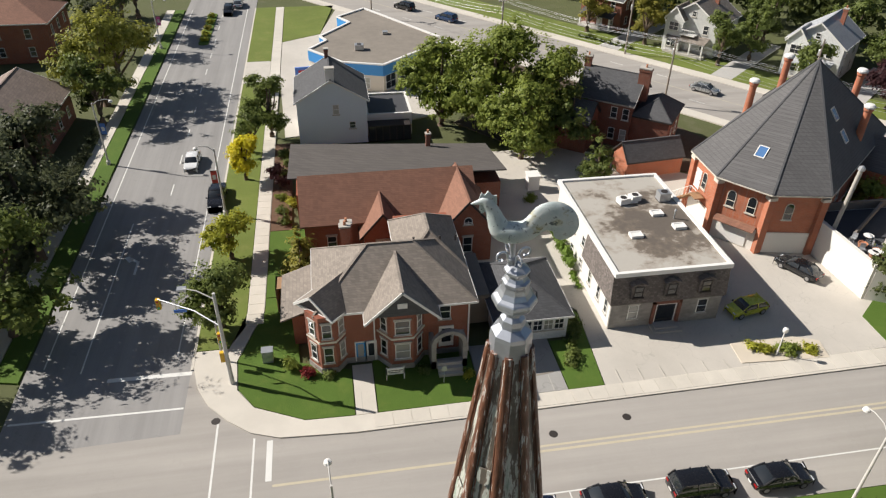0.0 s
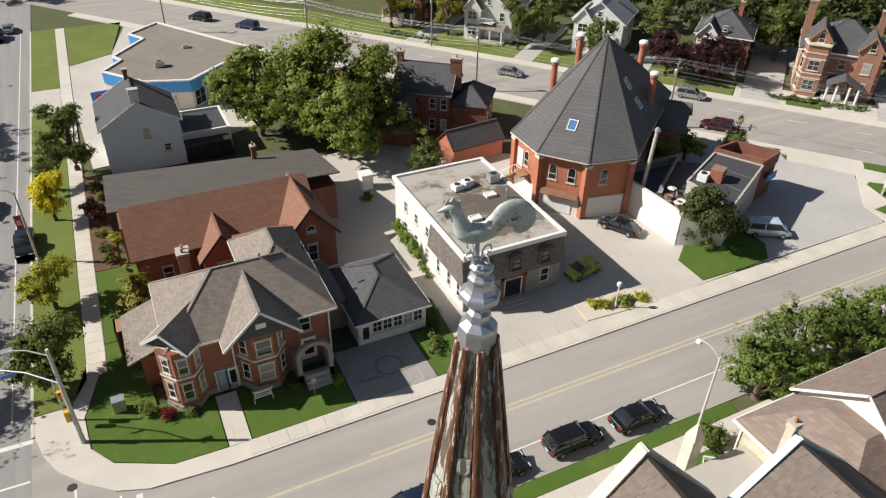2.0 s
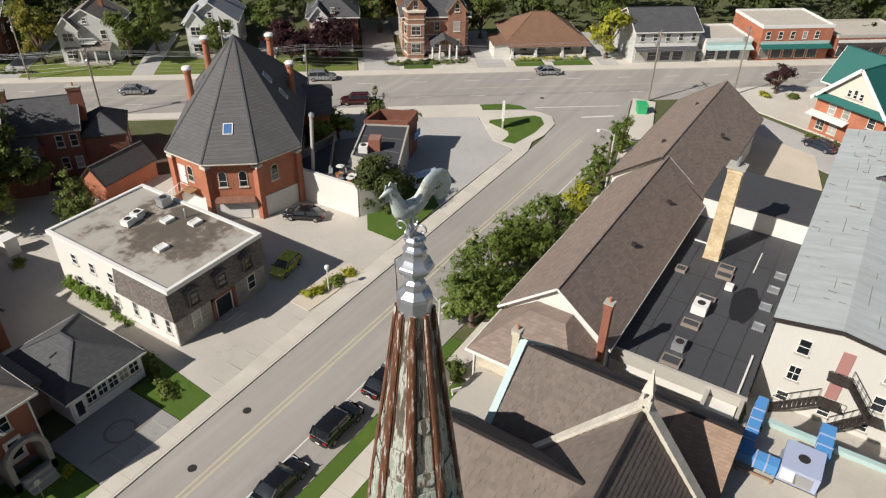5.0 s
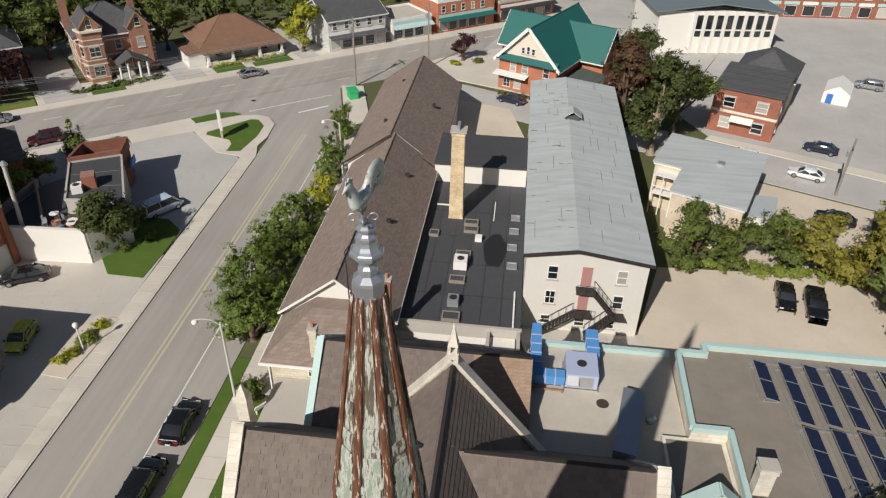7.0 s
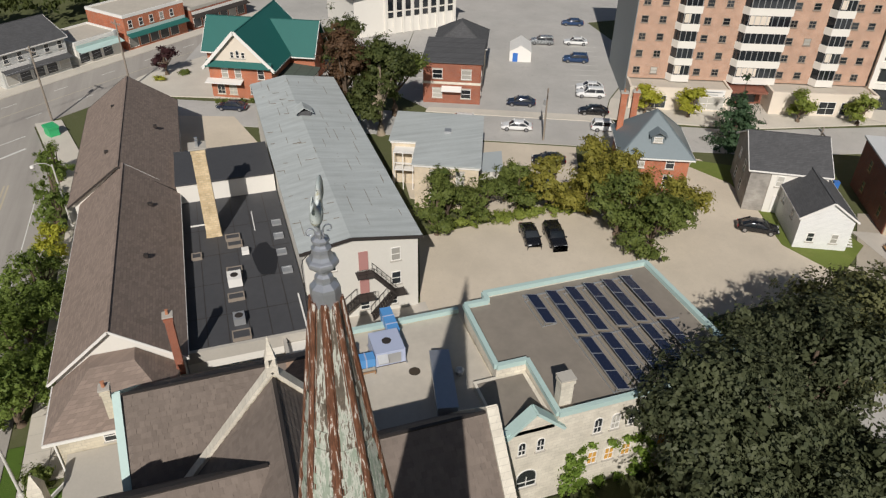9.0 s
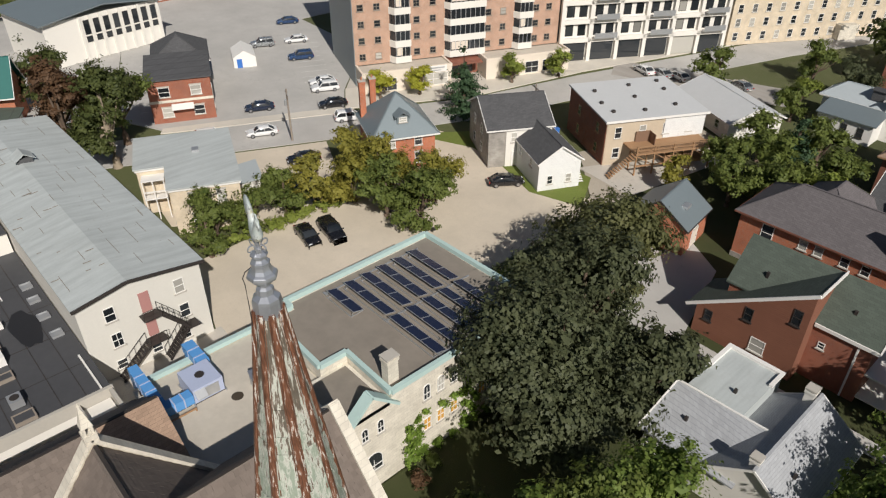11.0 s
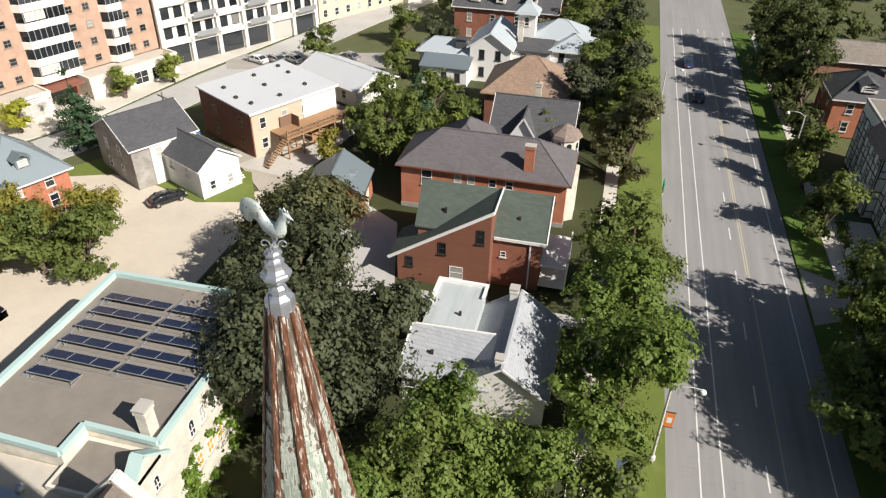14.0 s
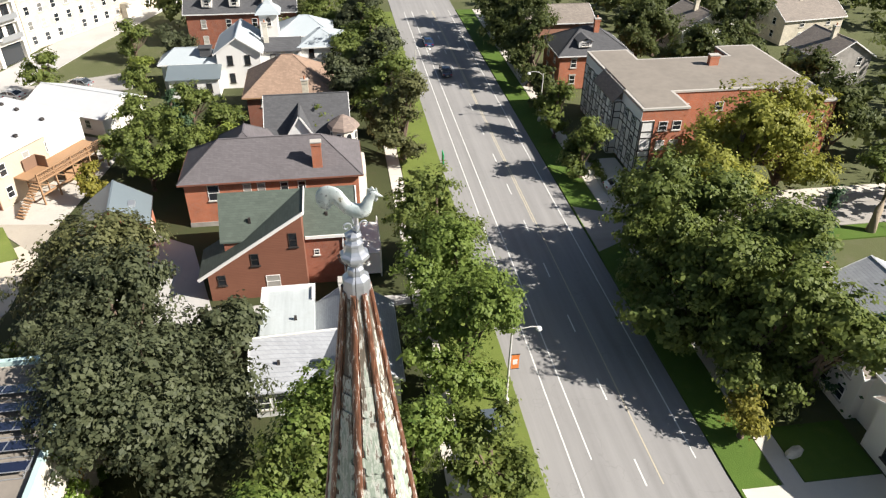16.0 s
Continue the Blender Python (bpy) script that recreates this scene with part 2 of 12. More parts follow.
M["skylight"] = plain("blue_skylight_glass", (0.09, 0.19, 0.38), 0.12, 0.15)
M["metal_roof"] = ground_mat("grey_roof_coating", (0.455, 0.485, 0.478), (0.36, 0.36, 0.335), rough=0.62, big=0.1, mid=0.9, fine=6.0, rel=0.002, streak=(1.4, 0.12))
M["metal_blue"] = plain("blue_grey_metal", (0.215, 0.255, 0.27), 0.45, 0.12, 0.3, 3.0, metal=0.3)
M["metal_green"] = plain("green_metal_roof", (0.015, 0.118, 0.103), 0.6, 0.16, 0.3, 3.0)
M["block_render"] = plain("pinkish_grey_render", (0.64, 0.615, 0.555), 0.88, 0.1, 0.4, 4.0, rel=0.004)
M["roof_white"] = plain("white_roof_membrane", (0.56, 0.57, 0.57), 0.7, 0.1, 0.3, 2.0)
M["brick_brown"] = brick_mat("brown_brick", (0.27, 0.115, 0.07), (0.35, 0.165, 0.105), (0.34, 0.24, 0.18))
M["sh_umber"] = shingle_mat("umber_shingle", (0.215, 0.12, 0.075), w=0.38, h=0.22, var=0.18)
M["villa_roof"] = plain("pale_blue_grey_roofing", (0.40, 0.44, 0.455), 0.6, 0.12, 0.3, 2.5)
M["bare_earth"] = ground_mat("worn_yard", (0.42, 0.37, 0.30), (0.34, 0.30, 0.24), rel=0.03, fine=12.0)
M["plant_blue"] = plain("pale_lavender_steel", (0.42, 0.47, 0.62), 0.45, 0.08)
M["membrane"] = plain("black_membrane", (0.062, 0.063, 0.068), 0.7, 0.3, 0.18, 1.6)
M["felt_stained"], ft, fp = nodes_of("stained_pale_felt")
fpos = world_pos(ft)
fd = ft.nodes.new("ShaderNodeVectorMath")
fd.operation = "DISTANCE"
fd.inputs[1].default_value = (29.0, 48.4, 6.3)
ft.links.new(fpos, fd.inputs[0])
fm = ft.nodes.new("ShaderNodeMapRange")
fm.inputs["From Max"].default_value, fm.inputs["To Min"].default_value, fm.inputs["To Max"].default_value = 7.6, 0.6, 0.0
ft.links.new(fd.outputs["Value"], fm.inputs["Value"])
fa = ft.nodes.new("ShaderNodeMath")
ft.links.new(fm.outputs[0], fa.inputs[0])
fs = ft.nodes.new("ShaderNodeMath")
fs.operation = "MULTIPLY_ADD"
fs.inputs[1].default_value, fs.inputs[2].default_value = 1.8, -0.42
ft.links.new(noise_tex(ft, fpos, 0.4, 7, 0.65), fs.inputs[0])
ft.links.new(fs.outputs[0], fa.inputs[1])
fc = ramp(ft, fa.outputs[0], [(0.5, (0.43, 0.40, 0.35, 1)), (0.68, (0.33, 0.29, 0.24, 1)), (0.78, (0.13, 0.098, 0.07, 1)), (0.95, (0.08, 0.06, 0.045, 1))])
fc = mix(ft, 0.14, fc, mix(ft, noise_tex(ft, fpos, 2.5, 6), (0.25, 0.22, 0.18, 1), (0.5, 0.47, 0.42, 1)))
ft.links.new(fc, fp.inputs["Base Color"])
fp.inputs["Roughness"].default_value = 0.85
M["tar"] = plain("tar_and_gravel", (0.50, 0.455, 0.385), 0.95, 0.3, 0.16, 1.2, rel=0.01)
M["tar_dark"] = plain("weathered_felt", (0.235, 0.205, 0.17), 0.95, 0.4, 0.2, 1.0, rel=0.01)
M["stain"] = plain("wet_felt_stain", (0.06, 0.045, 0.03), 0.6, 0.4, 0.4, 2.0)
M["verdigris"] = plain("verdigris_copper", (0.44, 0.58, 0.55), 0.6, 0.14, 0.6, 5.0)
M["duct"] = plain("blue_duct_wrap", (0.10, 0.30, 0.62), 0.5, 0.12, 0.6, 5.0)
M["galv"] = plain("galvanised_steel", (0.5, 0.51, 0.52), 0.4, 0.12, 0.8, 6.0, metal=0.6)
M["lead"] = plain("lead_sheet", (0.50, 0.52, 0.56), 0.33, 0.22, 2.0, 14.0, metal=0.7, rel=0.002)
M["steel_dark"] = plain("dark_steel", (0.05, 0.042, 0.038), 0.6, 0.2, metal=0.3)
M["iron_red"] = plain("rust_red_paint", (0.42, 0.21, 0.19), 0.7, 0.1)
M["concrete"] = plain("concrete", (0.45, 0.42, 0.37), 0.9, 0.15, 0.6, 5.0, rel=0.004)
M["pole"] = plain("concrete_pole", (0.55, 0.53, 0.49), 0.8, 0.1, 0.8, 6.0)
M["wood_pole"] = plain("weathered_pole", (0.26, 0.22, 0.18), 0.9, 0.2, 0.8, 8.0)
M["wood"] = plain("deck_timber", (0.34, 0.2, 0.105), 0.8, 0.22, 0.8, 6.0)
M["black"] = plain("black_paint", (0.02, 0.02, 0.022), 0.5, 0.2)
M["tyre"] = plain("tyre_rubber", (0.018, 0.018, 0.018), 0.85, 0.2)
M["chrome"] = plain("wheel_alloy", (0.5, 0.5, 0.52), 0.3, 0.1, metal=0.9)
M["yellow"] = plain("signal_yellow", (0.72, 0.42, 0.02), 0.5, 0.08)
M["line_white"] = plain("road_paint_white", (0.68, 0.67, 0.63), 0.8, 0.2, 0.9, 9.0)
M["line_yellow"] = plain("road_paint_yellow", (0.50, 0.44, 0.32), 0.8, 0.25, 0.9, 9.0)
M["orange"] = plain("orange_banner", (0.75, 0.22, 0.05), 0.7, 0.06)
M["blue_banner"] = plain("blue_banner", (0.10, 0.22, 0.62), 0.7, 0.06)
M["red"] = plain("red_paint", (0.5, 0.04, 0.03), 0.5, 0.08)
M["pink"] = plain("pink_banner", (0.62, 0.12, 0.32), 0.7, 0.06)
M["green"] = plain("green_sign_paint", (0.04, 0.42, 0.16), 0.5, 0.08)
M["solar"] = plain("solar_cells", (0.014, 0.019, 0.046), 0.18, 0.2, 1.0, 8.0)
M["shelter_roof"] = plain("slate_blue_sheet", (0.085, 0.105, 0.13), 0.5, 0.12)
M["bark"] = plain("bark", (0.14, 0.10, 0.07), 0.95, 0.25, 2.0, 18.0, rel=0.02)
M["bark_pale"] = plain("pale_bark", (0.32, 0.26, 0.19), 0.95, 0.2, 2.0, 18.0, rel=0.02)
M["stone_tan"] = plain("pale_tan_brick", (0.52, 0.43, 0.32), 0.85, 0.3)
M["brown_wood"] = plain("brown_stained_boards", (0.21, 0.125, 0.08), 0.85, 0.3)
M["terracotta"] = plain("terracotta_pot", (0.45, 0.2, 0.11), 0.8, 0.12)
M["pane"] = pane_mat("window_glass")
M["pane_dark"] = pane_mat("dark_window_glass", 0.08)
M["car_glass"] = pane_mat("tinted_car_glass", 0.02)
M["amber"] = plain("amber_curtain", (0.62, 0.34, 0.07), 0.7, 0.15)
M["lamp_lens"] = plain("lamp_lens", (0.72, 0.74, 0.76), 0.15, 0.03)
M["tail_lens"] = plain("tail_lens", (0.35, 0.01, 0.01), 0.2, 0.03)
M["blue_bin"] = plain("blue_plastic", (0.04, 0.16, 0.5), 0.45, 0.06)
M["leaf_green"] = leaf_mat("leaf_green", (0.068, 0.102, 0.028), (0.170, 0.202, 0.052))
M["leaf_bright"] = leaf_mat("leaf_bright", (0.118, 0.165, 0.033), (0.26, 0.298, 0.064))
M["leaf_dark"] = leaf_mat("leaf_dark", (0.045, 0.058, 0.031), (0.118, 0.130, 0.066))
M["leaf_yellow"] = leaf_mat("leaf_yellow", (0.435, 0.392, 0.029), (0.725, 0.609, 0.043))
M["leaf_lime"] = leaf_mat("leaf_lime", (0.22, 0.24, 0.028), (0.42, 0.41, 0.055))
M["leaf_autumn"] = leaf_mat("leaf_olive", (0.145, 0.150, 0.030), (0.300, 0.268, 0.055))
M["leaf_purple"] = leaf_mat("leaf_purple", (0.036, 0.018, 0.021), (0.078, 0.034, 0.036))
M["leaf_sun"] = leaf_mat("leaf_sun", (0.145, 0.168, 0.034), (0.295, 0.29, 0.058))
M["leaf_hall"] = leaf_mat("leaf_hall", (0.085, 0.138, 0.030), (0.185, 0.238, 0.055))
M["leaf_maple"] = leaf_mat("leaf_maple", (0.064, 0.075, 0.031), (0.150, 0.152, 0.062))
M["leaf_deep"] = leaf_mat("leaf_deep", (0.042, 0.060, 0.021), (0.108, 0.125, 0.039))
M["leaf_brown"] = leaf_mat("leaf_brown", (0.078, 0.048, 0.030), (0.145, 0.083, 0.045))
M["leaf_fir"] = leaf_mat("leaf_fir", (0.043, 0.080, 0.043), (0.072, 0.123, 0.058))
M["leaf_ivy"] = leaf_mat("leaf_ivy", (0.085, 0.150, 0.028), (0.20, 0.285, 0.052))
M["leaf_red"] = leaf_mat("leaf_red", (0.145, 0.022, 0.029), (0.261, 0.043, 0.043))
CAR = {k: paint_car("car_paint_" + k, c, mt) for k, c, mt in (
    ("black", (0.012, 0.012, 0.014), 0.2), ("white", (0.75, 0.75, 0.74), 0.0), ("silver", (0.42, 0.44, 0.45), 0.6), ("blue", (0.03, 0.07, 0.17), 0.4),
    ("lime", (0.45, 0.47, 0.03), 0.1), ("navy", (0.02, 0.03, 0.06), 0.3), ("grey", (0.16, 0.17, 0.18), 0.5), ("pale_blue", (0.52, 0.64, 0.76), 0.1), ("maroon", (0.07, 0.012, 0.015), 0.2))}

# ---- building blocks ----
def mesh_of(name, bm, material, smooth=False):
    me = bpy.data.meshes.new(name)
    bm.normal_update()
    bm.to_mesh(me)
    bm.free()
    me.materials.append(material)
    if smooth:
        me.polygons.foreach_set("use_smooth", [True] * len(me.polygons))
        me.set_sharp_from_angle(angle=0.7)
    return me


def part(name, bm, material, parent, label="", smooth=False, m=None):
    """Links a bmesh, or a mesh that others share, as one mesh object under a thing or a part."""
    me = bm if isinstance(bm, bpy.types.Mesh) else mesh_of(name, bm, material, smooth)
    ob = new(name, me)
    ob.parent = parent
    if m is not None:
        ob.matrix_basis = m
    if label:
        ob["label"] = label
    return ob


def thing(name, label, category, m=None, group="", kind="", data=None):
    ob = new(name, data)
    if data is None:
        ob.empty_display_size = 0.5
    if m is not None:
        ob.matrix_basis = m
    return tagged(ob, label, category, group, kind)


def solid(name, bm, material, label, category, m=None, group="", kind="", smooth=False):
    return thing(name, label, category, m, group, kind, mesh_of(name, bm, material, smooth))


def box(bm, x0, y0, z0, x1, y1, z1):
    v = [bm.verts.new(p) for p in ((x0, y0, z0), (x1, y0, z0), (x1, y1, z0), (x0, y1, z0), (x0, y0, z1), (x1, y0, z1), (x1, y1, z1), (x0, y1, z1))]
    for f in ((3, 2, 1, 0), (4, 5, 6, 7), (0, 1, 5, 4), (1, 2, 6, 5), (2, 3, 7, 6), (3, 0, 4, 7)):
        bm.faces.new([v[i] for i in f])
    return bm


def boxes(*rows):
    bm = bmesh.new()
    for r in rows:
        box(bm, *r)
    return bm


def prism(bm, pts, z0, z1):
    """An upright prism over a plan outline, anticlockwise."""
    a = [bm.verts.new((x, y, z0)) for x, y in pts]
    b = [bm.verts.new((x, y, z1)) for x, y in pts]
    bm.faces.new(a[::-1])
    bm.faces.new(b)
    n = len(pts)
    for i in range(n):
        bm.faces.new((a[i], a[(i + 1) % n], b[(i + 1) % n], b[i]))
    return bm


def outset(pts, d):
    """A right-angled plan, anticlockwise, moved outwards by d."""
    out = []
    for i, p in enumerate(pts):
        e = [Vector((b[0] - a[0], b[1] - a[1], 0)).normalized() for a, b in ((pts[i - 1], p), (p, pts[(i + 1) % len(pts)]))]
        out.append((p[0] + d * (e[0].y + e[1].y), p[1] - d * (e[0].x + e[1].x)))
    return out


def slab(bm, pts, th):
    """A sloping plate: the outline is its upper face, anticlockwise from above."""
    a = [bm.verts.new(p) for p in pts]
    b = [bm.verts.new((p[0], p[1], p[2] - th)) for p in pts]
    bm.faces.new(a)
    bm.faces.new(b[::-1])
    n = len(pts)
    for i in range(n):
        bm.faces.new((b[i], b[(i + 1) % n], a[(i + 1) % n], a[i]))
    return bm


def beam(bm, p, q, w, h=None):
    """A square bar from p to q."""
    p, q = Vector(p), Vector(q)
    d = (q - p).normalized()
    s = d.cross(Vector((0, 0, 1)))
    s = Vector((1, 0, 0)) if s.length < 1e-3 else s.normalized()
    u = s.cross(d)
    h = h or w
    v = [bm.verts.new(e + s * (a * w / 2) + u * (b * h / 2)) for e in (p, q) for a, b in ((-1, -1), (1, -1), (1, 1), (-1, 1))]
    for f in ((3, 2, 1, 0), (4, 5, 6, 7), (0, 1, 5, 4), (1, 2, 6, 5), (2, 3, 7, 6), (3, 0, 4, 7)):
        bm.faces.new([v[i] for i in f])
    return bm


def tube(bm, path, radii, n=8, squash=None, cap=True):
    """A round bar along a path; radii may be (across, up) pairs."""
    rings = []
    path = [Vector(p) for p in path]
    for i, p in enumerate(path):
        d = (path[min(i + 1, len(path) - 1)] - path[max(i - 1, 0)]).normalized()
        s = squash if squash else d.cross(Vector((0, 0, 1)))
        s = Vector((1, 0, 0)) if s.length < 1e-3 else Vector(s).normalized()
        u = s.cross(d).normalized()
        r = radii[i] if isinstance(radii, (list, tuple)) else radii
        ra, rb = r if isinstance(r, (list, tuple)) else (r, r)
        rings.append([bm.verts.new(p + s * (ra * math.cos(6.2832 * k / n)) + u * (rb * math.sin(6.2832 * k / n))) for k in range(n)])
    for a, b in zip(rings, rings[1:]):
        for k in range(n):
            bm.faces.new((a[k], a[(k + 1) % n], b[(k + 1) % n], b[k]))
    if cap:
        bm.faces.new(rings[0][::-1])
        bm.faces.new(rings[-1])
    return bm


def lathe(bm, prof, n=8, turn=0.0, x=0.0, y=0.0):
    """Rings of (radius, height) round an upright axis."""
    rings = [[bm.verts.new((x + r * math.cos(turn + 6.28319 * k / n), y + r * math.sin(turn + 6.28319 * k / n), z)) for k in range(n)] for r, z in prof]
    for a, b in zip(rings, rings[1:]):
        for k in range(n):
            bm.faces.new((a[k], a[(k + 1) % n], b[(k + 1) % n], b[k]))
    bm.faces.new(rings[0][::-1])
    bm.faces.new(rings[-1])
    return bm


# ---- windows and doors ----
WIN = {}


def window_meshes(w, h, arch, bars, trim):
    key = (round(w, 2), round(h, 2), arch, bars, trim)
    if key in WIN:
        return WIN[key]
    f = 0.07
    ys = [-w / 2, -w / 2 + f] + ([-0.025, 0.025] if bars >= 2 else []) + [w / 2 - f, w / 2]
    zs = [0, f] + ([h * 0.5 - 0.03, h * 0.5 + 0.03] if bars >= 1 else []) + ([h] if arch else [h - f, h])
    ny, nz = len(ys) - 1, len(zs) - 1

    def solid_cell(i, j):
        return 0 <= i < ny and 0 <= j < nz and (i in (0, ny - 1) or j == 0 or (j == nz - 1 and not arch) or (bars >= 1 and j == 2) or (bars >= 2 and i == 2))

    bm = bmesh.new()
    lat = {(i, j, k): bm.verts.new((0.06 * k, ys[i], zs[j])) for i in range(ny + 1) for j in range(nz + 1) for k in (0, 1)}
    for i in range(ny):
        for j in range(nz):
            if not solid_cell(i, j):
                continue
            bm.faces.new([lat[q] for q in ((i, j, 1), (i + 1, j, 1), (i + 1, j + 1, 1), (i, j + 1, 1))])
            for di, dj, p, q in ((-1, 0, (i, j + 1), (i, j)), (1, 0, (i + 1, j), (i + 1, j + 1)), (0, -1, (i, j), (i + 1, j)), (0, 1, (i + 1, j + 1), (i, j + 1))):
                if not solid_cell(i + di, j + dj):
                    bm.faces.new([lat[(*p, 0)], lat[(*q, 0)], lat[(*q, 1)], lat[(*p, 1)]])
    if arch:
        n = 8
        ring = [[bm.verts.new((x, math.cos(math.pi * i / n) * r, h + math.sin(math.pi * i / n) * r)) for x, r in ((0, w / 2), (0.06, w / 2), (0.06, w / 2 - f), (0, w / 2 - f))] for i in range(n + 1)]
        for p, q in zip(ring, ring[1:]):
            for k in range(3):
                bm.faces.new((p[k], q[k], q[k + 1], p[k + 1]))
    bmesh.ops.delete(bm, geom=[v for v in bm.verts if not v.link_faces], context="VERTS")
    bmesh.ops.remove_doubles(bm, verts=bm.verts, dist=0.0005)
    bmesh.ops.recalc_face_normals(bm, faces=bm.faces)
    fm = mesh_of("window", bm, M[trim])
    bp = bmesh.new()
    pts = [(-w / 2 + 0.02, 0.02), (w / 2 - 0.02, 0.02), (w / 2 - 0.02, h - 0.02)]
    if arch:
        pts += [(math.cos(a) * (w / 2 - 0.02), h + math.sin(a) * (w / 2 - 0.02)) for a in [math.pi * i / 8 for i in range(1, 8)]]
    pts += [(-w / 2 + 0.02, h - 0.02)]
    a = [bp.verts.new((0.004, y, z)) for y, z in pts]
    b = [bp.verts.new((0.022, y, z)) for y, z in pts]
    bp.faces.new(b)
    bp.faces.new(a[::-1])
    for i in range(len(pts)):
        bp.faces.new((a[i], a[(i + 1) % len(pts)], b[(i + 1) % len(pts)], b[i]))
    pm = mesh_of("pane", bp, M["pane"])
    bs = boxes((0, -w / 2 - 0.1, -0.12, 0.13, w / 2 + 0.1, 0.0))
    lm = boxes((0, -w / 2 - 0.1, h, 0.09, w / 2 + 0.1, h + 0.2))
    WIN[key] = (fm, pm, mesh_of("sill", bs, M["concrete" if trim == "white" else trim]), None if arch else mesh_of("lintel", lm, M["concrete"]))
    return WIN[key]


def window(parent, x, y, z, ang, w, h, arch=False, bars=1, trim="white", sill=True, lintel=False, pane=None):
    """A window on a wall; ang: the way that it faces, in degrees from +x."""
    fm, pm, sm, lm = window_meshes(w, h, arch, bars, trim)
    ob = part("window", fm, None, parent, m=pose(x, y, z, 0, 0, ang))
    pn = part("pane", pm, None, ob)
    if pane:
        pn.material_slots[0].link = "OBJECT"
        pn.material_slots[0].material = M[pane]
    if sill:
        part("sill", sm, None, ob)
    if lintel and lm:
        part("lintel", lm, None, ob)
    return ob


def windows(parent, face, rect, cols, rows, w, h, z0=0.9, step=3.0, **kw):
    """A grid of windows on one face (n, s, e, w) of a plan rectangle."""
    x0, y0, x1, y1 = rect
    for r in range(rows):
        for u in cols:
            z = z0 + r * step
            if face == "s":
                window(parent, x0 + u * (x1 - x0), y0, z, -90, w, h, **kw)
            elif face == "n":
                window(parent, x0 + u * (x1 - x0), y1, z, 90, w, h, **kw)
            elif face == "w":
                window(parent, x0, y0 + u * (y1 - y0), z, 180, w, h, **kw)
            else:
                window(parent, x1, y0 + u * (y1 - y0), z, 0, w, h, **kw)


def door(parent, x, y, z, ang, w=1.0, h=2.1, material="white", glazed=False):
    m = pose(x, y, z, 0, 0, ang)
    d = part("door", boxes((0, -w / 2, 0, 0.05, w / 2, h)), M[material], parent, m=m)
    part("door_frame", boxes((0, -w / 2 - 0.1, 0, 0.09, -w / 2, h + 0.1), (0, w / 2, 0, 0.09, w / 2 + 0.1, h + 0.1), (0, -w / 2, h, 0.09, w / 2, h + 0.1)), M["white"], d)
    part("handle", boxes((0.05, w / 2 - 0.14, 1.0, 0.1, w / 2 - 0.08, 1.14)), M["steel_dark"], d)
    if glazed:
        part("pane", boxes((0.05, -w / 2 + 0.15, 0.5, 0.062, w / 2 - 0.15, h - 0.2)), M["pane_dark"], d)
    return d


# ---- roofs ----
def roof_planes(kind, x0, y0, x1, y1, eave, top, over):
    """The upper faces of a roof on a plan rectangle."""
    ax, ay, bx, by = x0 - over, y0 - over, x1 + over, y1 + over
    cx, cy = (x0 + x1) / 2, (y0 + y1) / 2
    if kind == "gable_x":
        s = (top - eave) / (cy - y0)
        e = eave - s * over
        return [[(ax, ay, e), (bx, ay, e), (bx, cy, top), (ax, cy, top)], [(bx, by, e), (ax, by, e), (ax, cy, top), (bx, cy, top)]]
    if kind == "gable_y":
        s = (top - eave) / (cx - x0)
        e = eave - s * over
        return [[(bx, ay, e), (bx, by, e), (cx, by, top), (cx, ay, top)], [(ax, by, e), (ax, ay, e), (cx, ay, top), (cx, by, top)]]
    w, d = x1 - x0, y1 - y0
    if w >= d:
        r0, r1 = (x0 + d / 2, cy), (x1 - d / 2, cy)
    else:
        r0, r1 = (cx, y0 + w / 2), (cx, y1 - w / 2)
    e = eave - (top - eave) / (min(w, d) / 2) * over
    p, q = (*r0, top), (*r1, top)
    a, b, c, f = (ax, ay, e), (bx, ay, e), (bx, by, e), (ax, by, e)
    if abs(w - d) < 0.05:
        return [[a, b, p], [b, c, p], [c, f, p], [f, a, p]]
    if w > d:
        return [[a, b, q, p], [b, c, q], [c, f, p, q], [f, a, p]]
    return [[a, b, p], [b, c, q, p], [c, f, q], [f, a, p, q]]


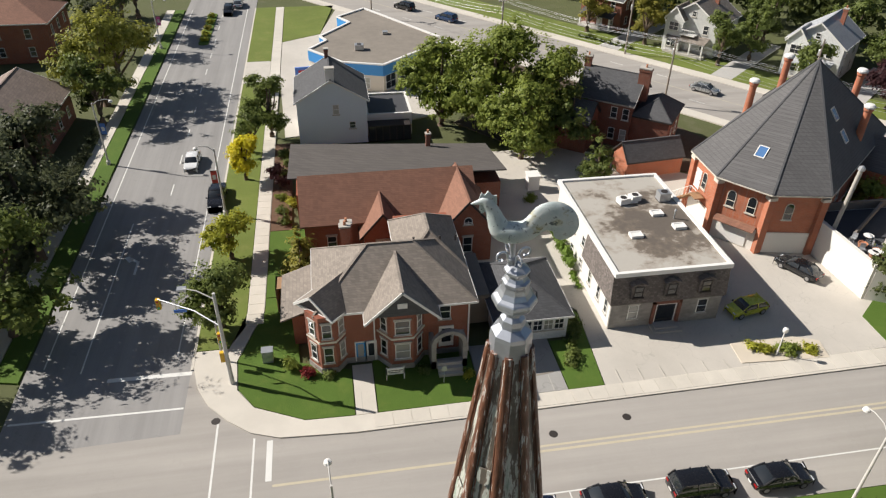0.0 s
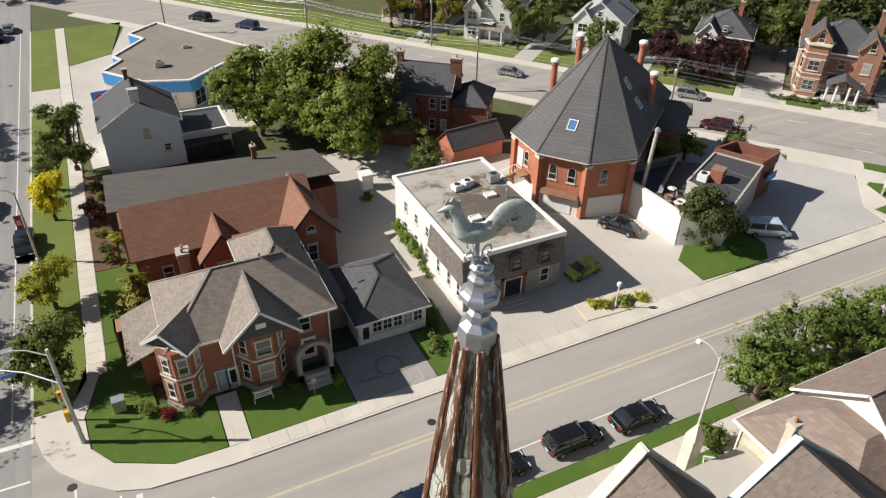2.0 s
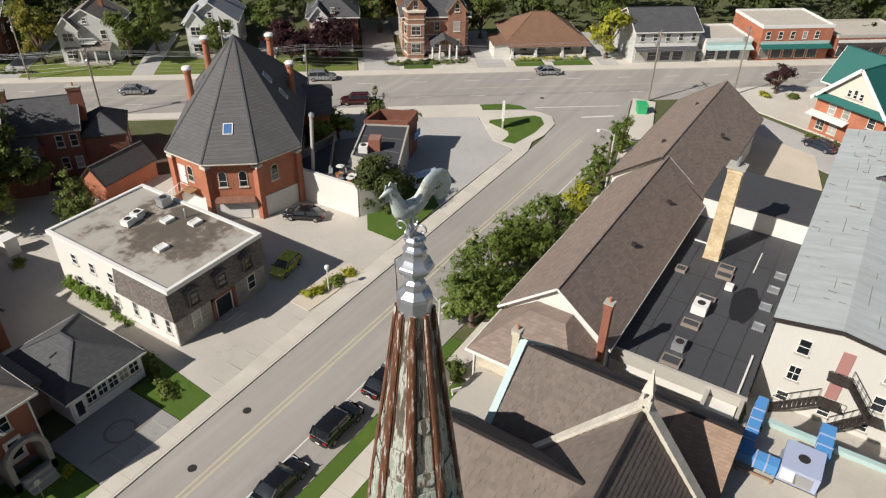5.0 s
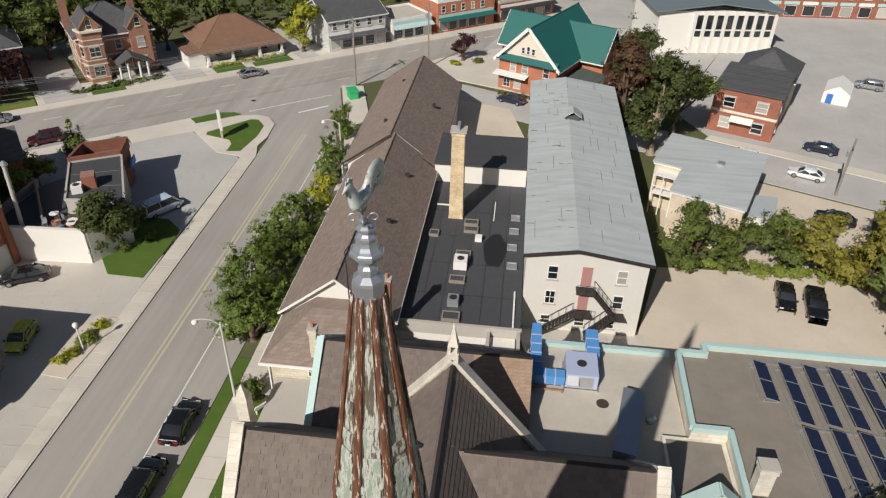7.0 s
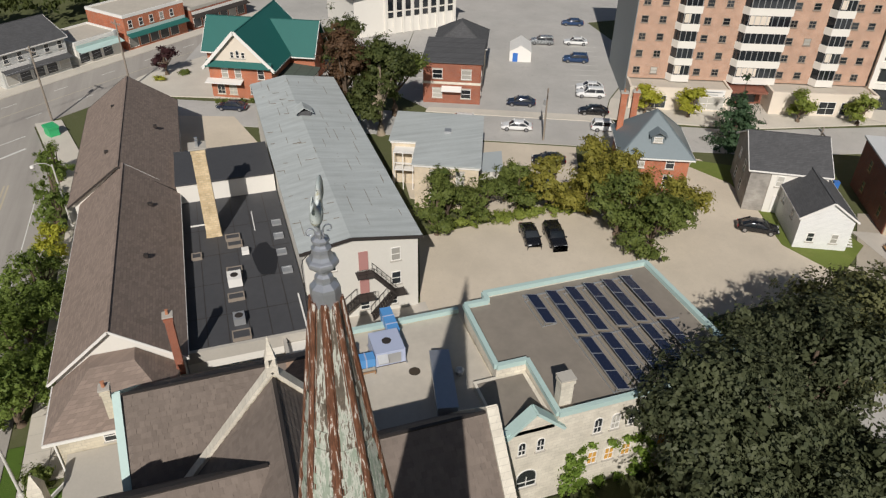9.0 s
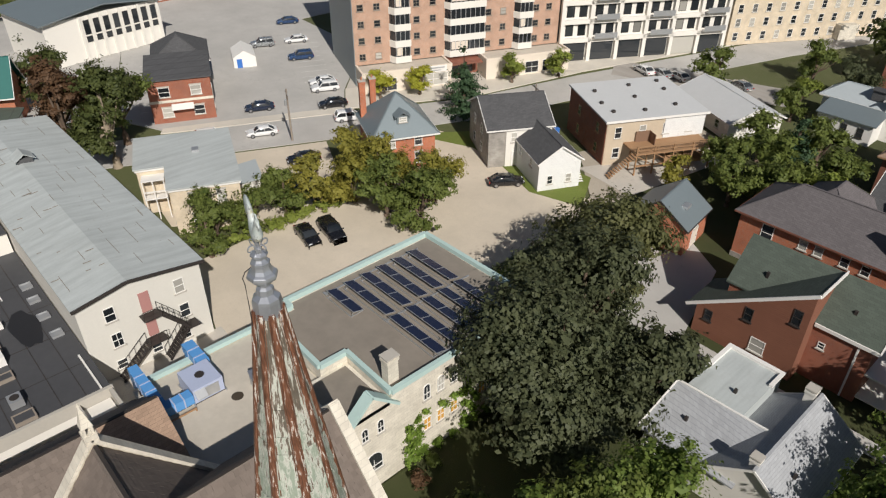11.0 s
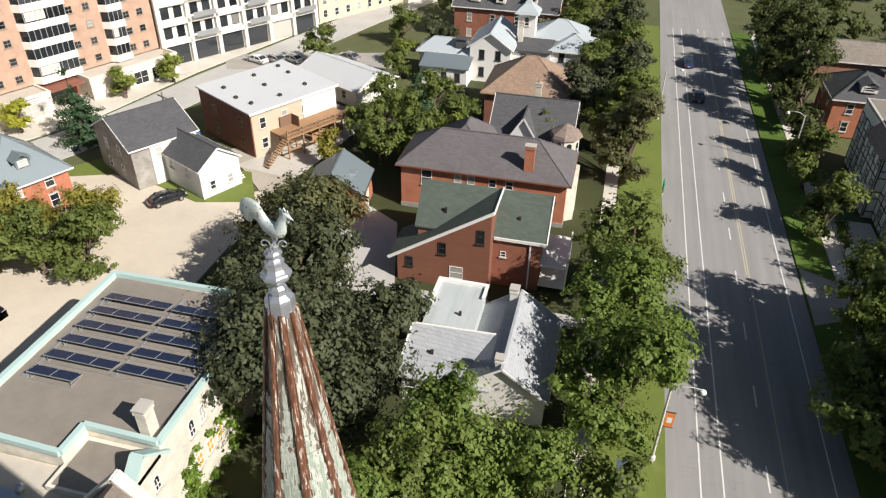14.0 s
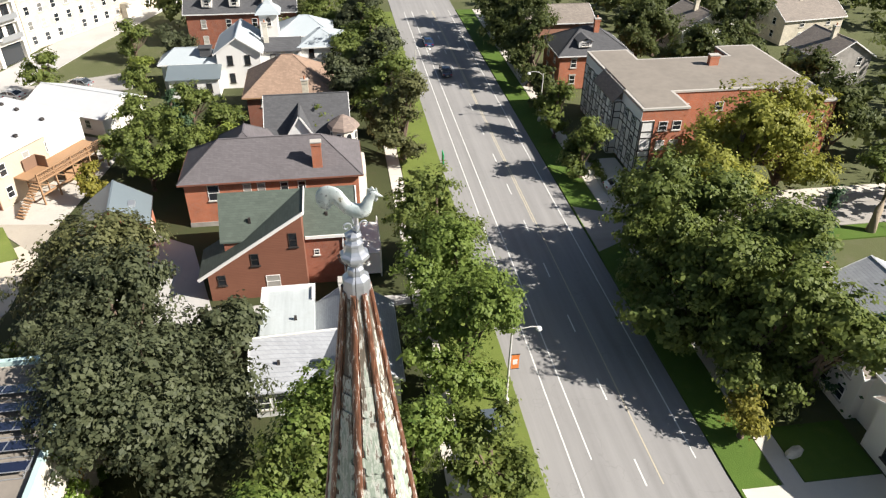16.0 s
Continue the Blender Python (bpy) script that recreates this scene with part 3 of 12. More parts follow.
def roof(parent, kind, x0, y0, x1, y1, eave, top, over, material, th=0.14, trim="white", label=""):
    planes = roof_planes(kind, x0, y0, x1, y1, eave, top, over)
    bm = bmesh.new()
    for pl in planes:
        slab(bm, pl, th)
    ob = part("roof", bm, M[material], parent, label)
    for pl in planes:
        low = min(p[2] for p in pl)
        n = len(pl)
        for i in range(n):
            p, q = Vector(pl[i]), Vector(pl[(i + 1) % n])
            edge = abs(p.z - low) < 0.01 and abs(q.z - low) < 0.01
            rake = kind.startswith("gable") and not edge and abs(p.z - q.z) > 0.2
            if edge or rake:
                part("fascia", beam(bmesh.new(), p + Vector((0, 0, -0.1)), q + Vector((0, 0, -0.1)), 0.07, 0.2), M[trim], ob)
    br = bmesh.new()
    seen = set()
    for pl in planes:
        low = min(p[2] for p in pl)
        n = len(pl)
        for i in range(n):
            p, q = pl[i], pl[(i + 1) % n]
            key = tuple(sorted((p, q)))
            if key in seen and (p[2] > low + 0.05 or q[2] > low + 0.05):
                beam(br, Vector(p) + Vector((0, 0, 0.01)), Vector(q) + Vector((0, 0, 0.01)), 0.22, 0.05)
            seen.add(key)
    if len(br.verts):
        part("ridge_cap", br, M[material], ob)
    else:
        br.free()
    return ob


def walls(parent, x0, y0, x1, y1, eave, material, kind="", top=0.0, base=0.0, label="", plinth=None):
    bm = boxes((x0, y0, base, x1, y1, eave))
    cx, cy = (x0 + x1) / 2, (y0 + y1) / 2
    if kind == "gable_x":
        for x, s in ((x0, 1), (x1, -1)):
            a = [bm.verts.new((x + t, yy, zz)) for t in (0, 0.3 * s) for yy, zz in ((y0, eave), (y1, eave), (cy, top - 0.1))]
            for f in ((0, 1, 2), (5, 4, 3), (0, 3, 4, 1), (1, 4, 5, 2), (2, 5, 3, 0)):
                bm.faces.new([a[i] for i in f])
    if kind == "gable_y":
        for y, s in ((y0, 1), (y1, -1)):
            a = [bm.verts.new((xx, y + t, zz)) for t in (0, 0.3 * s) for xx, zz in ((x0, eave), (x1, eave), (cx, top - 0.1))]
            for f in ((0, 1, 2), (5, 4, 3), (0, 3, 4, 1), (1, 4, 5, 2), (2, 5, 3, 0)):
                bm.faces.new([a[i] for i in f])
    bmesh.ops.recalc_face_normals(bm, faces=bm.faces)
    ob = part("wall", bm, M[material], parent, label)
    if plinth:
        part("plinth", boxes((x0 - 0.06, y0 - 0.06, base, x1 + 0.06, y1 + 0.06, base + 0.6)), M[plinth], parent)
    return ob


def chimney(parent, x, y, z0, z1, w=0.6, d=0.6, material="brick_red", pot=True, cap="concrete"):
    ob = part("chimney", boxes((x - w / 2, y - d / 2, z0, x + w / 2, y + d / 2, z1), (x - w / 2 - 0.07, y - d / 2 - 0.07, z1 - 0.35, x + w / 2 + 0.07, y + d / 2 + 0.07, z1 - 0.12)), M[material], parent)
    part("cap", boxes((x - w / 2 - 0.1, y - d / 2 - 0.1, z1 + 0.002, x + w / 2 + 0.1, y + d / 2 + 0.1, z1 + 0.14)), M[cap], ob)
    if pot:
        bm = bmesh.new()
        lathe(bm, [(0.13, z1 + 0.145), (0.11, z1 + 0.5), (0.14, z1 + 0.55), (0.1, z1 + 0.56)], 8, x=x, y=y)
        part("pot", bm, M["terracotta"], ob)
    return ob


def house(label, m, w, d, eave, top, kind, wall, rf, over=0.45, cat="house", name="house", plinth=None, trim="white", roof_label=""):
    """A house with its plan centred on m: walls and a roof. Returns the thing and its plan."""
    ob = thing(name, label, cat, m)
    r = (-w / 2, -d / 2, w / 2, d / 2)
    walls(ob, *r, eave, wall, kind, top, plinth=plinth)
    if kind:
        roof(ob, kind, *r, eave, top, over, rf, trim=trim, label=roof_label)
    return ob, r


def flat_roof(parent, x0, y0, x1, y1, z, deck, coping, par=0.35, cw=0.3, label=""):
    """A deck inside a parapet with a coping."""
    part("roof", boxes((x0 + cw, y0 + cw, z - 0.12, x1 - cw, y1 - cw, z + 0.006)), M[deck], parent, label)
    bm = boxes((x0 - 0.05, y0 - 0.05, z - 0.25, x1 + 0.05, y0 + cw, z + par), (x0 - 0.05, y1 - cw, z - 0.25, x1 + 0.05, y1 + 0.05, z + par),
               (x0 - 0.05, y0 + cw, z - 0.25, x0 + cw, y1 - cw, z + par), (x1 - cw, y0 + cw, z - 0.25, x1 + 0.05, y1 - cw, z + par))
    part("coping", bm, M[coping], parent)


# ---- vegetation ----
def leaves_mesh(name, blobs, n, size, material, seed, shell=0.62, flat=0.35):
    """Many small bent leaves, gathered in twigs in the outer layers of overlapping rounded clumps."""
    rng = np.random.default_rng(seed)
    bl = np.array(blobs, float)                      # x, y, z, rx, rz
    wt = bl[:, 3] ** 2 + 0.3 * bl[:, 3] * bl[:, 4]
    nt = max(16, n // 34)                            # twigs
    pick = rng.choice(len(bl), nt, p=wt / wt.sum())
    d = rng.normal(size=(nt, 3))
    d /= np.linalg.norm(d, axis=1)[:, None]
    low = d[:, 2] < -0.35
    d[low, 2] *= 0.4
    rad = shell + (1.06 - shell) * rng.random(nt) ** 0.5
    lump = 1 + 0.2 * np.sin(d[:, 0] * 7 + pick * 1.7) * np.sin(d[:, 1] * 6 + pick) + 0.12 * np.sin(d[:, 2] * 9 + pick * 2.3)
    ext = bl[pick][:, [3, 3, 4]]
    tc = bl[pick][:, :3] + d * ext * (rad * lump)[:, None]
    tr = np.maximum(size * 1.3, bl[pick][:, 3] * 0.19) * (0.7 + 0.6 * rng.random(nt))
    own = rng.integers(0, nt, n)
    off = rng.normal(size=(n, 3)) * np.array([0.62, 0.62, 0.42])
    inner = rng.random(n) < 0.15                     # coarser leaves deep inside
    bi = pick[own]
    deep = bl[bi][:, :3] + d[own] * bl[bi][:, [3, 3, 4]] * (0.2 + 0.4 * rng.random(n))[:, None]
    c = np.where(inner[:, None], deep, tc[own] + off * tr[own][:, None])
    nrm = d[own] * 0.95 + off * 0.6 + rng.normal(scale=0.3, size=(n, 3)) + np.array([0, 0, flat])
    nrm /= np.linalg.norm(nrm, axis=1)[:, None]
    a = np.cross(nrm, rng.normal(size=(n, 3)))
    a /= np.linalg.norm(a, axis=1)[:, None]
    b = np.cross(nrm, a)
    s = (size * (0.6 + 0.8 * rng.random(n)) * np.where(inner, 2.4, 1.0))[:, None]
    v = np.stack([c - a * s * 0.5, c - b * s * 0.34 - nrm * s * 0.12, c + a * s * 0.5, c + b * s * 0.34 - nrm * s * 0.12], 1).reshape(-1, 3)
    me = bpy.data.meshes.new(name)
    me.vertices.add(4 * n)
    me.vertices.foreach_set("co", v.ravel())
    me.loops.add(4 * n)
    me.loops.foreach_set("vertex_index", np.arange(4 * n))
    me.polygons.add(n)
    me.polygons.foreach_set("loop_start", np.arange(n) * 4)
    me.update(calc_edges=True)
    me.materials.append(material)
    return me


def tree_shape(seed, h, r, base, kind):
    """Clumps of a crown of a given height, radius and lower edge."""
    rng = random.Random(seed)
    out = []
    if kind == "round":
        n = 30
        for i in range(n):
            a, q = i * 2.4 + rng.uniform(-0.5, 0.5), rng.random() ** 0.3
            t = ((i * 0.618) % 1.0 + rng.uniform(-0.06, 0.06)) % 1.0
            k = math.sin(math.pi * (0.12 + 0.8 * t)) ** 0.6
            cr = r * rng.uniform(0.26, 0.40)
            out.append((math.cos(a) * q * (r - cr * 0.8) * k, math.sin(a) * q * (r - cr * 0.8) * k, base + cr * 0.6 + t * (h - base - cr * 1.5), cr, cr * rng.uniform(0.7, 0.95)))
        out.append((0, 0, base + (h - base) * 0.55, r * 0.6, (h - base) * 0.42))
    elif kind == "cone":
        n = 9
        for i in range(n):
            t = i / (n - 1)
            cr = r * (1 - t) ** 0.85 + 0.18
            for _ in range(3 if t < 0.6 else 1):
                a = rng.uniform(0, 6.283)
                off = cr * 0.35 if t < 0.9 else 0
                out.append((math.cos(a) * off, math.sin(a) * off, base + t * (h - base - 0.3), cr * 0.72, (h - base) / n * 1.0))
    else:
        n = 7
        for i in range(n):
            a = rng.uniform(0, 6.283)
            cr = r * rng.uniform(0.4, 0.6)
            out.append((math.cos(a) * (r - cr), math.sin(a) * (r - cr), max(cr * 0.5, h - cr * rng.uniform(0.9, 1.4)), cr, cr * 0.8))
    return out


TREES = {}


def tree(x, y, h, r, leaf, base=None, kind="round", n=None, size=0.34, label="", variant=0, bark="bark", name="tree", cat="tree"):
    """A tapered trunk with limbs and a crown of many leaves. Trees of one size share meshes."""
    base = h * 0.28 if base is None else base
    rng = random.Random(int(x * 31 + y * 17) + variant)
    n = n or int(1100 + 105 * r * (h - base) * (0.34 / size) ** 2)
    bh, brr = round(h), max(1, round(r))
    key = (bh, brr, leaf, kind, variant % 2, round(base * 2), size, bark)
    if key not in TREES:
        blobs = tree_shape(hash(key[:2]) % 977 + variant * 7 + len(leaf), bh, brr, round(base * 2) / 2, kind)
        cm = leaves_mesh("crown", blobs, n, size, M[leaf], len(TREES) + 3, shell=0.5)
        bm = bmesh.new()
        tr = 0.11 + 0.028 * bh
        zc = base + (bh - base) * 0.55
        tube(bm, [(0, 0, -0.1), (0.03, 0.02, base * 0.5), (0.08, -0.04, base), (0.02, 0.05, zc), (0.05, 0, bh * 0.9)], [tr * 1.35, tr, tr * 0.85, tr * 0.5, 0.04], 9)
        if kind == "round":
            for b in blobs[:11]:
                st = Vector((0.06, 0, base * 0.9 + rng.random() * (zc - base) * 0.7))
                en = Vector(b[:3])
                md = st.lerp(en, 0.55) + Vector((0, 0, -0.25 * brr * 0.3))
                tube(bm, [st, md, en], [tr * 0.45, tr * 0.28, 0.03], 6)
        TREES[key] = (cm, mesh_of("trunk", bm, M[bark], True))
    cm, tm = TREES[key]
    m = pose(x, y, 0.0, 0, 0, rng.uniform(0, 360)) @ Matrix.Diagonal((r / brr, r / brr, h / bh, 1))
    ob = thing(name, label or "leafy green tree in full leaf beside a street", cat, m)
    part("trunk", tm, None, ob)
    part("crown", cm, None, ob)
    return ob


def bush(x, y, r, h, leaf, label="clipped green shrub in a front garden", size=0.2, n=None, z=0.0):
    rng = random.Random(int(x * 13 + y * 7))
    blobs = [(rng.uniform(-0.45, 0.45) * r, rng.uniform(-0.45, 0.45) * r, h * rng.uniform(0.35, 0.62), r * rng.uniform(0.5, 0.7), h * rng.uniform(0.36, 0.46)) for _ in range(6)]
    blobs.append((0, 0, h * 0.2, r * 0.6, h * 0.3))
    me = leaves_mesh("shrub", blobs, n or int(250 + 500 * r * h), size, M[leaf], int(abs(x * 7 + y)) + 5, shell=0.4)
    return thing("shrub", label, "shrub", pose(x, y, z - 0.06), data=me)


def hedge(x0, y0, x1, y1, r, h, leaf, label, size=0.25, per=260, name="hedge"):
    """A row of shrubs grown together."""
    rng = random.Random(int(x0 * 3 + y0 * 5))
    ln = math.hypot(x1 - x0, y1 - y0)
    k = max(3, int(ln / (r * 0.6)))
    blobs = [((x1 - x0) * (i + 0.5) / k + rng.uniform(-0.3, 0.3) * r, (y1 - y0) * (i + 0.5) / k + rng.uniform(-0.3, 0.3) * r, h * rng.uniform(0.4, 0.6), r * rng.uniform(0.7, 1.0), h * rng.uniform(0.4, 0.55)) for i in range(k)]
    me = leaves_mesh(name, blobs, int(per * ln * max(h, 0.6)), size, M[leaf], int(abs(x0) + abs(y0)), shell=0.35)
    return thing(name, label, "hedge", pose(x0, y0, 0), data=me)


# ---- vehicles ----
CARS = {}


def car_meshes(kind):
    if kind in CARS:
        return CARS[kind]
    ln, wd, ht, belt, hood = {"sedan": (4.7, 1.82, 1.45, 0.92, 0.86), "suv": (4.75, 1.9, 1.72, 1.05, 1.02), "hatch": (4.0, 1.74, 1.52, 0.95, 0.92),
                              "van": (4.9, 1.95, 1.95, 1.1, 1.0), "pickup": (5.5, 1.95, 1.85, 1.12, 1.1)}[kind]
    hl, hw = ln / 2, wd / 2
    xs = [-hl, -hl + 0.12, -hl + 0.5, -hl * 0.45, 0.1 * hl, hl * 0.48, hl - 0.45, hl - 0.1, hl]
    zt = [belt * 0.78, belt * 0.95, belt, belt, belt, belt * 0.99, hood * 0.92, hood * 0.78, hood * 0.6]
    wy = [0.86, 0.93, 0.98, 1.0, 1.0, 1.0, 0.97, 0.9, 0.82]
    bm = bmesh.new()
    rings = []
    for x, z, k in zip(xs, zt, wy):
        y = hw * k
        zb = 0.24 if abs(x) < hl - 0.2 else 0.34
        rings.append([bm.verts.new(p) for p in ((x, -y * 0.9, zb), (x, -y, zb + 0.16), (x, -y, z * 0.72), (x, -y * 0.93, z), (x, y * 0.93, z), (x, y, z * 0.72), (x, y, zb + 0.16), (x, y * 0.9, zb))])
    for a, b in zip(rings, rings[1:]):
        for k in range(8):
            bm.faces.new((a[k], a[(k + 1) % 8], b[(k + 1) % 8], b[k]))
    bm.faces.new(rings[0][::-1])
    bm.faces.new(rings[-1])
    bmesh.ops.recalc_face_normals(bm, faces=bm.faces)
    bmesh.ops.bevel(bm, geom=[e for e in bm.edges if e.calc_face_angle(0) > 0.45], offset=0.07, segments=3, affect="EDGES")
    # cabin: glass all round, then the roof panel
    fx = {"sedan": (hl * 0.50, hl * 0.16, -hl * 0.42, -hl * 0.78), "suv": (hl * 0.46, hl * 0.18, -hl * 0.78, -hl * 0.94), "hatch": (hl * 0.56, hl * 0.18, -hl * 0.68, -hl * 0.93),
          "van": (hl * 0.72, hl * 0.42, -hl * 0.90, -hl * 0.97), "pickup": (hl * 0.42, hl * 0.16, -hl * 0.12, -hl * 0.18)}[kind]
    bg = bmesh.new()
    yb, yt = hw * 0.95, hw * 0.78
    x0, x1 = fx[3], fx[0]

    def cabin(x):
        """Height of the cabin's crown and its width there, from tail to bonnet."""
        if x <= fx[2]:
            q = (x - fx[3]) / max(1e-3, fx[2] - fx[3])
        elif x >= fx[1]:
            q = (fx[0] - x) / (fx[0] - fx[1])
        else:
            q = 1.0
        mid = 1 - ((x - (fx[1] + fx[2]) / 2) / ((fx[1] - fx[2]) * 0.75)) ** 2
        return belt - 0.03 + (ht - 0.09 - belt) * math.sin(max(0.0, q) * 1.5708) ** 0.9 + 0.05 * max(0.0, mid), yt * (0.9 + 0.1 * q)

    rings, roof_rings = [], []
    for i in range(13):
        x = x0 + (x1 - x0) * i / 12
        z, y = cabin(x)
        k = (z - belt + 0.03) / (ht - belt)
        ys = yb * 0.97 - (yb * 0.97 - y) * k
        rings.append([bg.verts.new(p) for p in ((x, -yb * 0.97, belt - 0.05), (x, -ys, belt - 0.05 + (z - belt) * 0.9), (x, -ys * 0.86, z), (x, ys * 0.86, z), (x, ys, belt - 0.05 + (z - belt) * 0.9), (x, yb * 0.97, belt - 0.05))])
    for a, b in zip(rings, rings[1:]):
        for k in range(5):
            bg.faces.new((a[k], b[k], b[k + 1], a[k + 1]))
    bmesh.ops.recalc_face_normals(bg, faces=bg.faces)
    br, pil = bmesh.new(), []
    for i in range(9):
        x = fx[2] - 0.06 + (fx[1] + 0.08 - fx[2] + 0.06) * i / 8
        z, y = cabin(x)
        e = 0.02 if i in (0, 8) else 0.035
        roof_rings.append([br.verts.new(p) for p in ((x, -y * 1.0, z - 0.1), (x, -y * 0.97, z - 0.01), (x, -y * 0.8, z + e), (x, 0, z + e + 0.015), (x, y * 0.8, z + e), (x, y * 0.97, z - 0.01), (x, y * 1.0, z - 0.1))])
    for a, b in zip(roof_rings, roof_rings[1:]):
        for k in range(6):
            br.faces.new((a[k], b[k], b[k + 1], a[k + 1]))
    for r_ in (roof_rings[0][::-1], roof_rings[-1]):
        br.faces.new(r_)
    bmesh.ops.recalc_face_normals(br, faces=br.faces)
    for s in (-1, 1):
        mx = (fx[1] + fx[2]) / 2
        for p, q, w in (((fx[0], s * yb * 0.94, belt - 0.02), (fx[1], s * yt, ht - 0.05), 0.07), ((fx[3], s * yb * 0.94, belt - 0.02), (fx[2], s * yt, ht - 0.05), 0.10), ((mx, s * yb, belt - 0.02), (mx, s * yt, ht - 0.05), 0.08)):
            pil.append(mesh_of("pillar", beam(bmesh.new(), p, q, w), CAR["black"]))
    bw = bmesh.new()
    rings = [[bw.verts.new((0.33 * q * math.cos(6.2832 * k / 16), yy, 0.33 * q * math.sin(6.2832 * k / 16))) for k in range(16)] for yy, q in ((-0.11, 0.9), (-0.1, 1), (0.1, 1), (0.11, 0.9))]
    for p, q in zip(rings, rings[1:]):
        for k in range(16):
            bw.faces.new((p[k], p[(k + 1) % 16], q[(k + 1) % 16], q[k]))
    bw.faces.new(rings[0][::-1])
    bw.faces.new(rings[-1])
    bi = bmesh.new()
    rings = [[bi.verts.new((0.21 * q * math.cos(6.2832 * k / 10), yy, 0.21 * q * math.sin(6.2832 * k / 10))) for k in range(10)] for yy, q in ((-0.125, 1), (0.125, 1))]
    for k in range(10):
        bi.faces.new((rings[0][k], rings[0][(k + 1) % 10], rings[1][(k + 1) % 10], rings[1][k]))
    bi.faces.new(rings[0][::-1])
    bi.faces.new(rings[1])
    hlm = mesh_of("headlight", boxes((-0.05, -0.2, -0.07, 0.06, 0.2, 0.07)), M["lamp_lens"])
    tlm = mesh_of("tail_light", boxes((-0.05, -0.17, -0.1, 0.05, 0.17, 0.1)), M["tail_lens"])
    mir = mesh_of("mirror", boxes((-0.07, -0.1, -0.06, 0.07, 0.1, 0.06)), M["black"])
    bar = mesh_of("number_plate", boxes((-0.012, -0.2, -0.06, 0.012, 0.2, 0.06)), M["white"])
    CARS[kind] = (mesh_of("body", bm, CAR["black"], True), mesh_of("glasshouse", bg, M["car_glass"], True), mesh_of("roof_panel", br, CAR["black"], True),
                  mesh_of("tyre", bw, M["tyre"]), mesh_of("rim", bi, M["chrome"]), hlm, tlm, mir, bar, pil, (hl, hw, belt, hood, fx))
    return CARS[kind]


def car(x, y, heading, kind, colour, label, group="", z=0.012):
    """A parked or standing car; heading in degrees from +x."""
    body, glass, roofp, tyre, rim, hlm, tlm, mir, bar, pil, (hl, hw, belt, hood, fx) = car_meshes(kind)
    ob = thing("van" if kind == "van" else "pickup_truck" if kind == "pickup" else "car", label, "car", pose(x, y, z, 0, 0, heading), group)
    for nm, me in [("body", body), ("roof_panel", roofp)] + [("pillar", q) for q in pil]:
        o = part(nm, me, None, ob)
        o.material_slots[0].link = "OBJECT"
        o.material_slots[0].material = CAR[colour]
    part("glasshouse", glass, None, ob)
    for sx in (-1, 1):
        for sy in (-1, 1):
            w = part("wheel", tyre, None, ob, m=pose(sx * hl * 0.62, sy * (hw - 0.1), 0.33))
            part("rim", rim, None, w)
    for s in (-1, 1):
        part("headlight", hlm, None, ob, m=pose(hl - 0.1, s * hw * 0.62, hood * 0.68))
        part("tail_light", tlm, None, ob, m=pose(-hl + 0.06, s * hw * 0.68, belt * 0.76))
        part("mirror", mir, None, ob, m=pose(fx[0] - 0.1, s * (hw + 0.06), belt))
    part("number_plate", bar, None, ob, m=pose(-hl - 0.006, 0, belt * 0.55))
    return ob


# ---- street furniture ----
def street_lamp(x, y, h, arm_deg, arm=2.0, banner=None, label="", material="pole"):
    ob = thing("street_lamp", label or "pale concrete street lamp with a curved arm beside the kerb", "street lamp", pose(x, y, 0.1, 0, 0, arm_deg))
    bm = bmesh.new()
    tube(bm, [(0, 0, 0), (0, 0, h)], [0.13, 0.08], 10)
    part("pole", bm, M[material], ob, smooth=True)
    bm = bmesh.new()
    lathe(bm, [(0.28, 0), (0.26, 0.5), (0.15, 0.6)], 10)
    part("base", bm, M[material], ob)
    bm = bmesh.new()
    tube(bm, [(0, 0, h - 0.3), (arm * 0.3, 0, h + 0.25), (arm * 0.7, 0, h + 0.4), (arm, 0, h + 0.3)], [0.05, 0.045, 0.04, 0.035], 8)
    a = part("arm", bm, M[material], ob, smooth=True)
    bm = bmesh.new()
    lathe(bm, [(0.05, h + 0.32), (0.22, h + 0.22), (0.26, h + 0.05), (0.2, h - 0.02)], 12, x=arm, y=0)
    part("lamp_head", bm, M["white"], a, smooth=True)
    if banner:
        b = part("banner", boxes((0.16, -0.015, h * 0.5, 0.82, 0.015, h * 0.5 + 1.5)), M[banner], ob)
        for zz in (h * 0.5 + 1.5, h * 0.5 - 0.06):
            part("rod", boxes((0.08, -0.03, zz, 0.86, 0.03, zz + 0.06)), M["steel_dark"], b)
        part("emblem", boxes((0.3, -0.02, h * 0.5 + 0.45, 0.68, 0.02, h * 0.5 + 1.0)), M["white"], b)
    return ob


